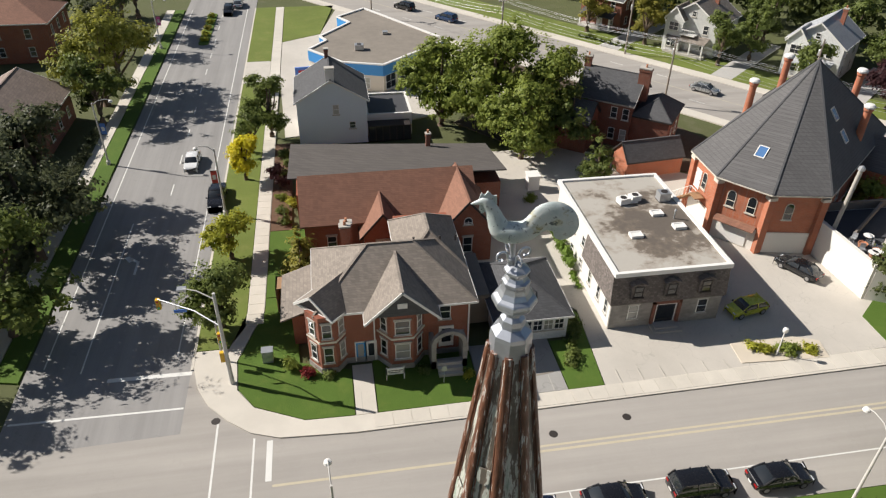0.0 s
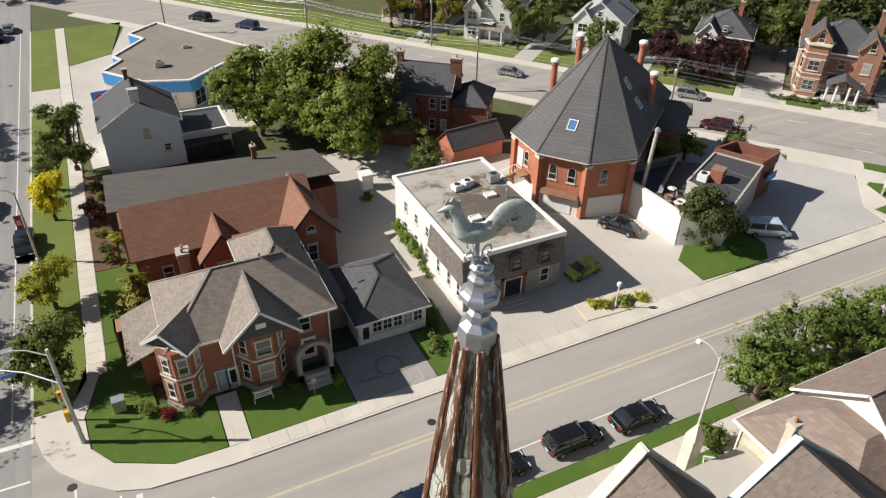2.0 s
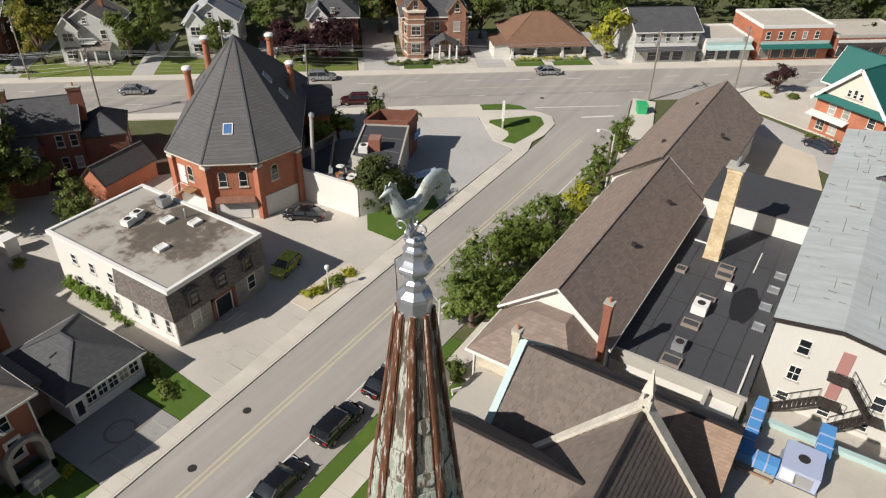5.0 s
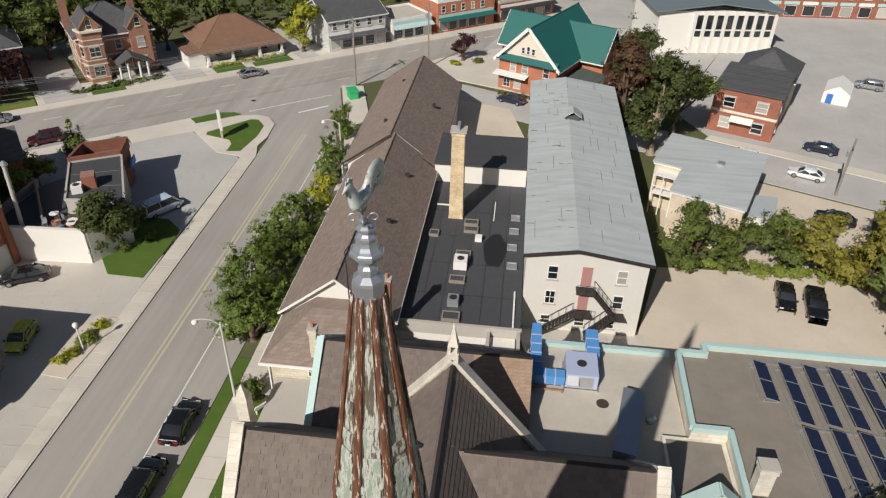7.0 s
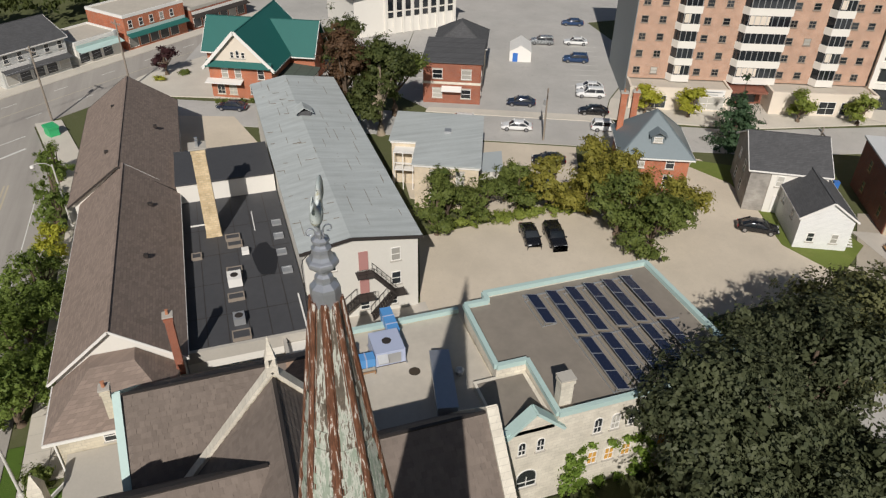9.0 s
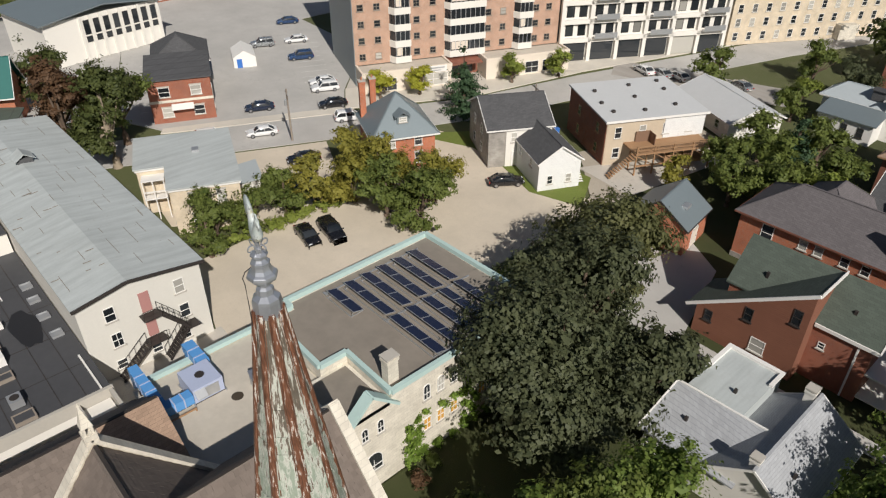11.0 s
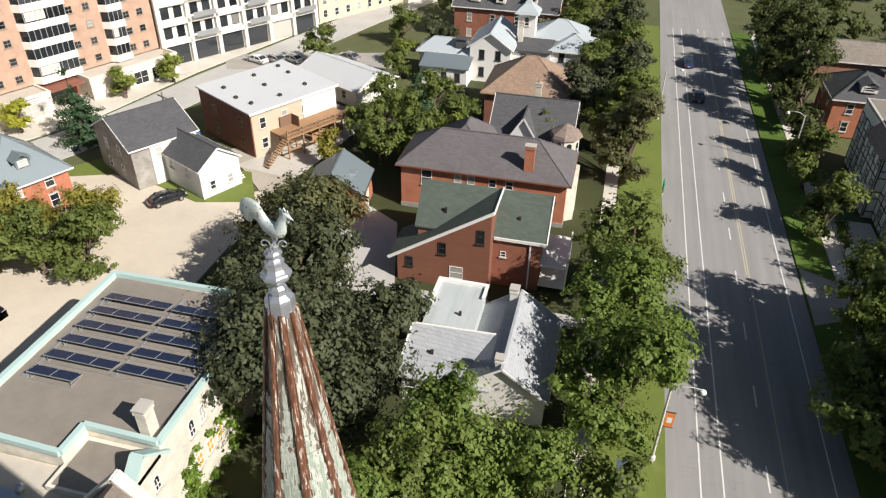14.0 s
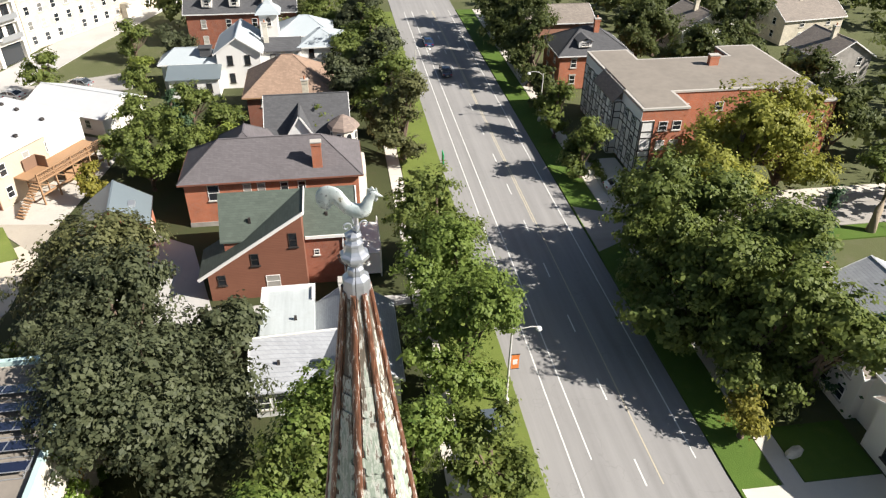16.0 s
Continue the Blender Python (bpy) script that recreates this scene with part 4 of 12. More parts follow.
def utility_pole(x, y, h, bar_deg, label="weathered timber utility pole with a cross arm and wires"):
    ob = thing("utility_pole", label, "utility pole", pose(x, y, 0, 0, 0, bar_deg))
    bm = bmesh.new()
    tube(bm, [(0, 0, 0), (0, 0, h)], [0.16, 0.11], 9)
    part("pole", bm, M["wood_pole"], ob, smooth=True)
    part("cross_arm", boxes((-1.2, -0.06, h - 0.8, 1.2, 0.06, h - 0.66)), M["wood_pole"], ob)
    bm = bmesh.new()
    lathe(bm, [(0.2, h - 2.6), (0.23, h - 2.5), (0.23, h - 1.8), (0.15, h - 1.7)], 10, x=0.3, y=0.25)
    part("transformer", bm, M["galv"], ob)
    for dx in (-1.1, -0.5, 0.5, 1.1):
        bm = bmesh.new()
        lathe(bm, [(0.03, h - 0.66), (0.05, h - 0.55), (0.02, h - 0.48)], 6, x=dx, y=0)
        part("insulator", bm, M["lead"], ob)
    return ob


def unit(parent_or_none, x, y, z, w, d, h, material="galv", label="roof-top air conditioner with a round fan grille", fan=True, name="air_conditioner", rot=0.0):
    ob = thing(name, label, "air conditioner", pose(x, y, z, 0, 0, rot))
    part("casing", boxes((-w / 2, -d / 2, 0.08, w / 2, d / 2, h)), M[material], ob)
    for x0 in (-w / 2, w / 2 - 0.1):
        part("foot", boxes((x0, -d / 2, 0, x0 + 0.1, d / 2, 0.08)), M["steel_dark"], ob)
    if fan:
        bm = bmesh.new()
        fr_ = min(min(w, d) * 0.36, 0.36)
        lathe(bm, [(fr_, h), (fr_, h + 0.04), (fr_ * 0.85, h + 0.045)], 14)
        part("fan_grille", bm, M["steel_dark"], ob)
    return ob


def hatch(x, y, z, w, d, h=0.3, lid="membrane", frame="wood_pole", label="timber-framed roof light with a dark pane", rot=0.0):
    ob = thing("roof_light", label, "roof light", pose(x, y, z, 0, 0, rot))
    part("kerb", boxes((-w / 2, -d / 2, 0, w / 2, -d / 2 + 0.12, h), (-w / 2, d / 2 - 0.12, 0, w / 2, d / 2, h), (-w / 2, -d / 2 + 0.12, 0, -w / 2 + 0.12, d / 2 - 0.12, h), (w / 2 - 0.12, -d / 2 + 0.12, 0, w / 2, d / 2 - 0.12, h)), M[frame], ob)
    part("pane", boxes((-w / 2 + 0.12, -d / 2 + 0.12, h - 0.1, w / 2 - 0.12, d / 2 - 0.12, h - 0.05)), M[lid], ob)
    return ob

# ---- ground, roads, pavements ----
def sheet(name, pts, top, material, label, category="ground", th=0.14):
    return solid(name, prism(bmesh.new(), pts, top - th, top), M[material], label, category, kind="structure")


def rect(x0, y0, x1, y1):
    return [(x0, y0), (x1, y0), (x1, y1), (x0, y1)]


def arc(cx, cy, r, a0, a1, n=8):
    return [(cx + r * math.cos(radians(a0 + (a1 - a0) * i / n)), cy + r * math.sin(radians(a0 + (a1 - a0) * i / n))) for i in range(n + 1)]


bm = bmesh.new()
bmesh.ops.create_grid(bm, x_segments=40, y_segments=40, size=700)
for v in bm.verts:
    v.co.z = -0.06
solid("ground", bm, M["earth"], "rough grassy town ground reaching to the horizon", "ground", kind="structure")

D2, N2 = Vector((0.635, -0.772)), Vector((0.772, 0.635))     # along the main street, and across it
P2 = Vector((80.4, 76.6))                                    # on its far kerb


def on2(s, o):
    """A point s metres along the main street, o metres beyond its far kerb."""
    p = P2 + D2 * s + N2 * o
    return (p.x, p.y)


avenue = [(-27.4, -260), (-13.1, -260), (-13.3, -24), (-14.4, 15), (-15, 60), (-15.2, 260), (-29.4, 260), (-29.0, 41), (-27.6, -22)]
sheet("road_avenue", avenue, 0.012, "asphalt", "wide grey asphalt avenue with worn white and yellow lines", "road", 0.1)
cross = [(-90, 20.8), (-28, 21.2), (-14, 21.6), (50, 21.2), (74, 22.2), (90, 24.2), (104, 28), (92, 46), (84, 47.5), (86.5, 43), (87.4, 39), (86.5, 35.5), (82, 33.2), (45, 32.6), (-1.7, 33.9), (-14.9, 34.0), (-29, 33.6), (-90, 33.2)]
sheet("road_cross_street", cross, 0.017, "street", "sunlit pale asphalt street with a yellow centre line", "road", 0.1)
sheet("road_corner", [(-15.2, 33.8), (-7, 33.7), (-7, 41.2), (-15.2, 41.2)], 0.014, "street", "asphalt at the rounded street corner", "road", 0.1)
sheet("road_main_street", [on2(-150, -14), on2(150, -14), on2(150, 0), on2(-150, 0)], 0.022, "street", "broad pale asphalt main street running past shops and houses", "road", 0.1)
W3 = [(104, 20), (78.3, -36.9), (71.5, -51.8), (62.5, -73), (57, -95), (45, -135), (30, -175)]
E3 = [(38.5, -175), (53.5, -137), (65.5, -97), (70.7, -75), (79.8, -55), (86.5, -40.5), (112, 17)]
sheet("road_back_street", W3[::-1] + E3[::-1], 0.027, "lot_pale", "narrow grey asphalt back street with parked cars", "road", 0.1)

# pavements and verges, one step above the road
K = 0.13
sheet("pavement_corner", [(-15.0, 41.2), (-14.45, 38.8), (-13.35, 36.6), (-11.65, 34.7), (-9.8, 33.2), (-7.6, 32.4), (-1.7, 32.05), (17, 32.3), (45, 32.6), (76, 33.0), (81, 34.4), (81, 36.2), (75, 35.0), (45, 34.6), (19, 33.95), (-1.7, 33.75), (-5.6, 33.85), (-9.7, 35.85), (-11.15, 38.0), (-11.4, 41.5), (-10.2, 45.5), (-9.3, 48.2), (-9.3, 150), (-10.9, 150), (-10.9, 48), (-12.2, 43.2), (-15.0, 43.2)],
      K, "walk", "pale concrete pavement that rounds the street corner", "pavement", 0.25)
sheet("verge_avenue_north", [(-15.0, 43.3), (-12.25, 43.3), (-10.95, 46.05), (-10.95, 100), (-15.1, 100)], K, "grass_yellow", "mown grass verge between kerb and pavement", "verge", 0.25)
sheet("kerb_avenue", rect(-15.25, 41, -15.02, 150), K + 0.004, "walk", "pale concrete kerb along the avenue", "kerb", 0.25)
sheet("lawn_corner", [(-10.1, 45.5), (-11.3, 41.5), (-11.05, 38.05), (-9.65, 35.92), (-5.6, 33.92), (-1.65, 33.82), (-1.65, 39), (-6, 40.5), (-6.5, 50), (-9.25, 50), (-9.25, 48)], K + 0.01, "grass", "bright mown front lawn of the corner house", "lawn", 0.25)
sheet("path_house", [(-1.55, 33.8), (0.15, 33.8), (0.15, 39.5), (-1.55, 39.5)], K + 0.005, "walk", "concrete garden path to the front door", "path", 0.25)
sheet("lawn_front", [(0.25, 33.84), (8.8, 33.88), (8.8, 40.5), (0.25, 40.5)], K + 0.01, "grass", "shaded front lawn below the bay window", "lawn", 0.25)
sheet("lawn_side", rect(-9.25, 50.1, -5, 62), K + 0.01, "grass", "strip of lawn beside the brick house", "lawn", 0.25)
sheet("lawn_hall", rect(-9.25, 62.1, -6.9, 84), K + 0.006, "mulch", "planted border in front of the hall", "border", 0.25)
# the darker asphalt is partly dark paving, partly the house's shade in colour
sheet("drive_patterned", [(8.9, 33.9), (16.2, 33.95), (16.2, 40.4), (8.9, 40.4)], K + 0.004, "lot_dark", "pale paved forecourt with a dark inlaid circle", "driveway", 0.25)
sheet("lawn_annex", [(16.3, 33.95), (19.4, 34.0), (20.2, 43.5), (18.4, 45), (18.4, 40), (16.3, 40)], K + 0.01, "grass", "small lawn with a low hedge", "lawn", 0.25)
sheet("car_park_offices", [(19.5, 34.0), (45, 34.65), (51.6, 34.9), (52, 62), (30, 78), (12, 78), (12, 53), (20.3, 44)], 0.09, "lot", "sun-bleached concrete car park round the office block", "car park", 0.2)
sheet("car_park_shop", [(52.2, 35.0), (75, 35.1), (79, 38), (81.5, 44), (82.4, 44.8), (77.2, 51.5), (78.5, 54.2), (67.5, 68), (52.2, 68)], 0.075, "lot_pale", "grey asphalt car park with faded bays", "car park", 0.2)
sheet("bed_car_park", [(47.2, 35.1), (53.5, 35.0), (56.5, 35.2), (58.5, 37.5), (58.5, 41.5), (50.5, 41.5), (47.3, 39)], K + 0.03, "grass", "grass bed round a tree in the car park", "lawn", 0.2)
sheet("bed_offices", [(32.4, 34.7), (40.6, 34.2), (41.0, 36.4), (38.5, 37.4), (32.6, 37.2)], K + 0.04, "gravel", "kerbed planting bed beside the entrance", "planting bed", 0.2)
sheet("island_junction", [(75.5, 34.4), (82, 33.4), (86.6, 33.8), (88.9, 35.4), (89.4, 37.6), (88.6, 40.0), (84.6, 45.6), (79, 52.9), (77.2, 51.4), (82.4, 44.6), (81.2, 43.4), (76.2, 38.6)], K + 0.01, "walk", "kerbed concrete pavement round the traffic island", "traffic island", 0.2)
sheet("lawn_island", [(76.7, 37.5), (77.0, 35.6), (82, 34.9), (85.6, 35.1), (87.6, 36.6), (87.6, 37.8), (82.2, 42.5), (81.3, 42.2), (80.2, 38.4), (79, 37.6)], K + 0.03, "grass", "mown grass on the traffic island", "lawn", 0.2)
sheet("verge_island", [(85.2, 45.4), (89.4, 40.0), (89.8, 41.2), (89.2, 43.6), (86.4, 46.8)], K + 0.02, "grass", "grass sliver beside the main street", "verge", 0.2)
sheet("pavement_main_near", [on2(-120, -16.2), on2(-4, -16.2), on2(-4, -14.02), on2(-120, -14.02)], K, "walk", "concrete pavement along the near side of the main street", "pavement", 0.25)
sheet("pavement_main_far", [on2(-120, 0.02), on2(120, 0.02), on2(120, 2.4), on2(-120, 2.4)], K, "walk", "concrete pavement along the far side of the main street", "pavement", 0.25)
sheet("lawns_main_street", [on2(-110, 2.45), on2(8, 2.45), on2(8, 10), on2(-110, 10)], K + 0.006, "grass_yellow", "front lawns of the houses on the main street", "lawn", 0.25)
sheet("forecourt_main_street", [on2(8.2, 2.45), on2(110, 2.45), on2(110, 9), on2(8.2, 9)], K + 0.004, "walk", "paved forecourts before the shops", "pavement", 0.25)
sheet("pavement_main_corner", [on2(-3.98, -16.4), on2(27, -16.4), on2(27, -14.02), on2(-3.98, -14.02)], K - 0.006, "walk", "concrete pavement along the car park of the shop", "pavement", 0.2)
for n_, (s0, s1, o0, o1, lb_) in enumerate(((9.2, 15.4, 2.45, 34, "worn asphalt drive beside the brick villa"), (29.4, 34.6, 2.45, 24, "pale asphalt drive between villa and bungalow"), (-10.2, -6.6, 2.45, 26, "pale asphalt drive beside the white house"), (-30, -26.4, 2.45, 26, "pale asphalt drive beside the grey house"), (15.5, 29.3, 22.5, 34, "paved yard behind the brick villa"), (-52, -48, 2.45, 28, "pale asphalt drive beside the dark brick house"), (52, 55.6, 2.45, 22, "pale asphalt drive beside the bungalow"))):
    sheet("drive_main_street_%d" % (n_ + 1), [on2(s0, o0), on2(s1, o0), on2(s1, o1), on2(s0, o1)], K + 0.012, "lot_pale", lb_, "driveway", 0.25)
for n_, (s0, s1, o0, o1) in enumerate(((16.2, 21.4, 2.6, 6.6), (36.4, 41.8, 2.6, 7.4), (43.4, 50.6, 2.6, 7.4))):
    sheet("lawn_main_street_%d" % (n_ + 1), [on2(s0, o0), on2(s1, o0), on2(s1, o1), on2(s0, o1)], K + 0.02, "grass", "small front lawn between paved paths", "lawn", 0.2)
sheet("pavement_cross_south", [(-12, 18.0), (78, 18.0), (90, 20), (104, 24), (103.5, 27.6), (90, 24), (74, 20.2), (37, 19.9), (-12, 19.9)], K, "walk", "concrete pavement beside the church lawn", "pavement", 0.25)
sheet("verge_cross_south", [(-10, 19.95), (37, 19.95), (37, 21.15), (-10, 21.5)], K + 0.006, "grass", "narrow grass verge along the parked cars", "verge", 0.25)
sheet("forecourt_hall", [(33, 16.8), (95, 16.8), (95, 17.95), (33, 17.95)], K + 0.01, "lot", "paved strip along the hall", "pavement", 0.25)
sheet("lawn_church", rect(4, 12.5, 32, 17.95), K + 0.01, "grass", "church lawn beside the street", "lawn", 0.25)
sheet("verge_avenue_south", [(-13.3, -24), (-13.1, -150), (-7.7, -150), (-7.7, 15), (-12, 17.9), (-14.3, 12)], K, "grass_yellow", "wide grass verge under the street trees", "verge", 0.25)
sheet("pavement_avenue_south", rect(-7.6, -150, -5.9, 17.9), K + 0.004, "walk", "concrete pavement shaded by trees", "pavement", 0.25)
# ground colour carries part of the tree shade
sheet("gardens_south", [(-5.8, -140), (22, -140), (30, -88), (34, -64), (34, -36), (20, -33.2), (20, -13), (9, -13), (-5.8, -13)], K - 0.02, "grass_shade", "gardens darkened for tree shade between the houses and the church", "lawn", 0.25)
sheet("drive_brick_house", [(-5.7, -46.4), (20, -45), (32, -60), (30, -68), (17.5, -60), (13.8, -46.9), (13.6, -48.2), (-5.7, -48.0)], K - 0.005, "lot_pale", "pale paved drive behind the brick houses", "driveway", 0.25)
# darker grass than the east verge, standing in for deep tree shade
sheet("verge_avenue_west", [(-31.3, -150), (-27.6, -150), (-27.7, -22), (-29.1, 15), (-31.3, 15)], K, "grass", "grass verge on the far side of the avenue", "verge", 0.25)
sheet("verge_avenue_northwest", [(-31.4, 42), (-29.2, 41.5), (-29.5, 150), (-31.4, 150)], K, "grass", "grass verge under dark trees", "verge", 0.25)
sheet("pavement_avenue_west", rect(-33.1, -150, -31.4, 19), K + 0.004, "walk", "concrete pavement on the far side of the avenue", "pavement", 0.25)
sheet("pavement_avenue_northwest", rect(-33.1, 36, -31.5, 150), K + 0.004, "walk", "concrete pavement below the trees", "pavement", 0.25)
sheet("drive_white_house", [(-39.6, -20.4), (-28.0, -20.6), (-28.0, -14), (-39.6, -14)], K + 0.012, "walk", "pale concrete drive beside the white house", "driveway", 0.25)
sheet("lawn_white_house_west", [(-39.6, -26), (-33.2, -26), (-33.2, -20.6), (-39.6, -20.45)], K, "grass", "small front lawn beside the drive", "lawn", 0.25)
sheet("side_street_west", [(-27.8, -62.8), (-31, -61.2), (-100, -61.2), (-100, -54.4), (-31, -54.4), (-27.8, -52.8)], K + 0.012, "street", "pale side street leaving the avenue between trees", "road", 0.25)
sheet("pavement_side_street_west", rect(-100, -63.2, -33.2, -61.3), K + 0.02, "walk", "concrete pavement along the side street", "pavement", 0.25)
sheet("verge_side_street_west", rect(-100, -54.3, -36, -51.5), K, "grass", "grass verge along the side street", "verge", 0.25)
sheet("drive_half_timbered", rect(-37.8, -75, -33.2, -62), K, "walk", "pale paved forecourt of the half-timbered flats", "driveway", 0.25)
sheet("car_park_gravel", [(34.6, -12.5), (44.2, -14.8), (57, -18.5), (58, -38), (66, -50), (68.5, -55.5), (64.5, -62), (57, -63), (51, -60.8), (43, -58), (35, -64), (27, -66), (34.4, -50), (34.4, -34)], 0.05, "gravel", "dusty tan gravel car park behind the church", "car park", 0.2)
sheet("lawn_white_house", [(43, -58), (51, -60.8), (57.2, -61.6), (63, -59.2), (64.5, -61), (60, -67), (40, -67), (36, -60)], 0.09, "grass_yellow", "patchy grass round the white house", "lawn", 0.2)
sheet("yard_back", [(66, -20), (84, -22.5), (78, -36), (73, -47), (58, -40), (58, -30)], 0.07, "gravel", "gravel yard behind the yellow brick house", "yard", 0.2)
sheet("car_park_public", [(87.2, -42), (92, -31), (101, -27), (132, -40), (128, -78), (103, -76), (88, -61), (81, -56)], 0.09, "lot_pale", "public asphalt car park with painted bays", "car park", 0.2)
sheet("pavement_public_car_park", [(79.7, -55.3), (86.6, -40.4), (91.6, -30.0), (93.0, -31.0), (88.2, -42.2), (81.8, -56.2)], K - 0.004, "walk", "concrete pavement between the back street and the car park", "pavement", 0.2)
sheet("pavement_back_street", [(81, -56.2), (88, -61.2), (82, -70), (72, -90), (66.3, -98), (71.2, -75)], K, "walk", "concrete pavement before the apartment tower", "pavement", 0.2)
sheet("pavement_terrace", [(66.3, -98.2), (76, -92), (60, -140), (54, -138)], K, "walk", "light concrete forecourt before the white block", "pavement", 0.2)
sheet("street_far_southeast", [(36, -118), (66, -108), (62, -101), (34, -110)], 0.06, "street", "side street with a row of parked cars", "road", 0.1)
sheet("drive_deck_house", [(28, -66), (43, -68), (40, -74), (33, -88), (24, -88), (24, -72)], 0.08, "lot", "pale concrete yard below the timber deck", "yard", 0.2)
sheet("yard_hall", [(88, -3.4), (98, -1), (101, 8), (93.6, 8), (74, 7), (74, -3.4)], 0.06, "gravel", "bare tan yard between the hall and the long block", "yard", 0.2)
sheet("garden_green_gable", [(113, 17.5), (120, 13), (128, 2), (112, -8), (102.8, -8.5)], K, "walk", "paved corner garden before the green-roofed house", "garden", 0.2)
sheet("lot_blue_store", [(-8, 86), (6, 88), (26, 96), on2(-60, -16.3), on2(-98, -16.3), (2, 150), (-2.2, 131), (-9.2, 127), (-9.2, 108)], 0.08, "lot", "pale concrete forecourt of the blue-fronted shop", "car park", 0.2)
sheet("drive_blue_store", rect(-15.1, 107, -10.95, 117), K - 0.01, "lot", "concrete driveway crossing the verge", "driveway", 0.2)
sheet("verge_blue_store", rect(-15, 100.1, -10.95, 106.9), K, "grass_yellow", "short grass verge before the driveway", "verge", 0.2)
sheet("lawn_blue_store", [(-15, 117.1), (-10.95, 117.1), (-10.95, 150), (-15.2, 150)], K, "grass_yellow", "grass verge beyond the driveway", "verge", 0.2)
sheet("lawn_far_corner", [(-9.2, 127.1), (-2.2, 131.1), (1, 150), (-9.2, 150)], K, "grass_yellow", "lawn at the end of the block", "lawn", 0.2)
sheet("garden_behind", [(24, 78.2), (30, 78.2), (48, 66), (52, 75), on2(-44, -16.4), on2(-62, -16.4), (26, 95.5), (16, 88)], 0.06, "soil", "shaded earth below the big trees", "garden", 0.2)
sheet("median_avenue", arc(-23.5, 128, 0.9, 180, 360) + arc(-23.5, 146, 0.9, 0, 180), K, "grass", "planted median strip in the avenue", "median", 0.2)


sheet("yard_houses", [(14, -50), (14.5, -62), (18.5, -62), (19, -68), (29, -71), (33, -90), (38, -92), (46, -72), (34, -60), (30, -52)], 0.062, "bare_earth", "worn gravel yard between the back gardens", "yard", 0.2)

sheet("car_park_far", [(101, -26.5), (112, 10), (175, -10), (175, -110), (128, -96), (128.2, -78), (132.2, -40)], 0.045, "lot_pale", "pale asphalt beyond the public car park", "car park", 0.2)
sheet("forecourt_tower", [(81, -56.4), (88, -61.4), (103, -76), (96, -92), (78, -96), (66.4, -98.2), (72.2, -90), (82, -70.2)], 0.115, "lot", "paved forecourt before the tower podium", "pavement", 0.2)
sheet("yard_white_block", [(36.4, -5.6), (36.4, -15.2), (45.2, -15.6), (45.2, -3.6)], 0.072, "lot", "concrete yard below the fire escape", "yard", 0.2)

# ---- road paint ----
def strokes(name, rows, z, material, label):
    """Straight painted strips: x0, y0, x1, y1, width."""
    bm = bmesh.new()
    for x0, y0, x1, y1, w in rows:
        d = Vector((x1 - x0, y1 - y0)).normalized() * (w / 2)
        prism(bm, [(x0 + d.y, y0 - d.x), (x1 + d.y, y1 - d.x), (x1 - d.y, y1 + d.x), (x0 - d.y, y0 + d.x)], z - 0.03, z)
    return solid(name, bm, M[material], label, "road marking", kind="structure")


strokes("road_paint_centre", [(-8.0, 28.05, 84, 28.25, 0.22), (8.0, 28.55, 84, 28.73, 0.2)], 0.022, "line_yellow", "faded yellow centre line")
strokes("road_paint_stop", [(-15.1, 40.7, -22, 40.8, 0.45), (-8.3, 28.5, -8.3, 32.3, 0.45), (-15.3, 36.7, -28.6, 36.9, 0.2), (-12.4, 22, -12.4, 34.6, 0.16), (-9.5, 22.0, -9.5, 32.7, 0.15), (91.5, 31.6, 94.9, 27.7, 0.4), (90.7, 39.2, 99.4, 28.3, 0.18)], 0.022, "line_white", "white stop lines and crossing lines")
strokes("road_paint_parking", [(6, 24.3, 84, 24.5, 0.12), (13.2, 21.6, 13.2, 24.3, 0.1), (39.5, 21.4, 39.5, 24.4, 0.1)], 0.022, "line_white", "white edge line of the parking lane")
strokes("road_paint_avenue_edges", [(-15.9, -25, -15.9, -150, 0.12), (-17.6, -25, -17.6, -150, 0.12), (-25.9, -24, -25.9, -150, 0.12), (-16.6, 43, -16.8, 150, 0.12), (-15.9, -25, -16, 12, 0.12), (-27.6, 43, -28, 150, 0.12)], 0.017, "line_white", "white edge and cycle lane lines")
dash = [(-21.0, y, -21.0, y - 2.6, 0.13) for y in range(-22, -150, -9)] + [(-21.0 - 0.004 * y, y, -21.0 - 0.004 * y, y + 2.6, 0.13) for y in range(72, 150, 8)] + [(-24.4, 42, -24.5, 66, 0.12)]
strokes("road_paint_avenue_dashes", dash, 0.017, "line_white", "white dashed lane line")
strokes("road_paint_avenue_centre", [(-22.35, -22, -22.35, -150, 0.11), (-22.1, -60, -22.1, -150, 0.11)], 0.017, "line_yellow", "yellow centre line of the avenue")
d2 = []
for s in range(-100, 110, 9):
    for o in (-3.6, -10.2):
        d2.append((*on2(s, o), *on2(s + 2.6, o), 0.14))
strokes("road_paint_main_dashes", d2, 0.027, "line_white", "white lane dashes of the main street")
strokes("road_paint_main_centre", [(*on2(-110, -6.9), *on2(-2, -6.9), 0.12), (*on2(24, -6.9), *on2(110, -6.9), 0.12)], 0.027, "line_yellow", "yellow centre line of the main street")
arrow = [(-22.6, 56.0, -22.6, 58.4, 0.25), (-22.6, 58.2, -23.5, 59.0, 0.3), (-23.3, 58.4, -23.9, 59.3, 0.5)]
strokes("road_paint_arrow", arrow, 0.018, "line_white", "white turn arrow on the asphalt")
bays = []
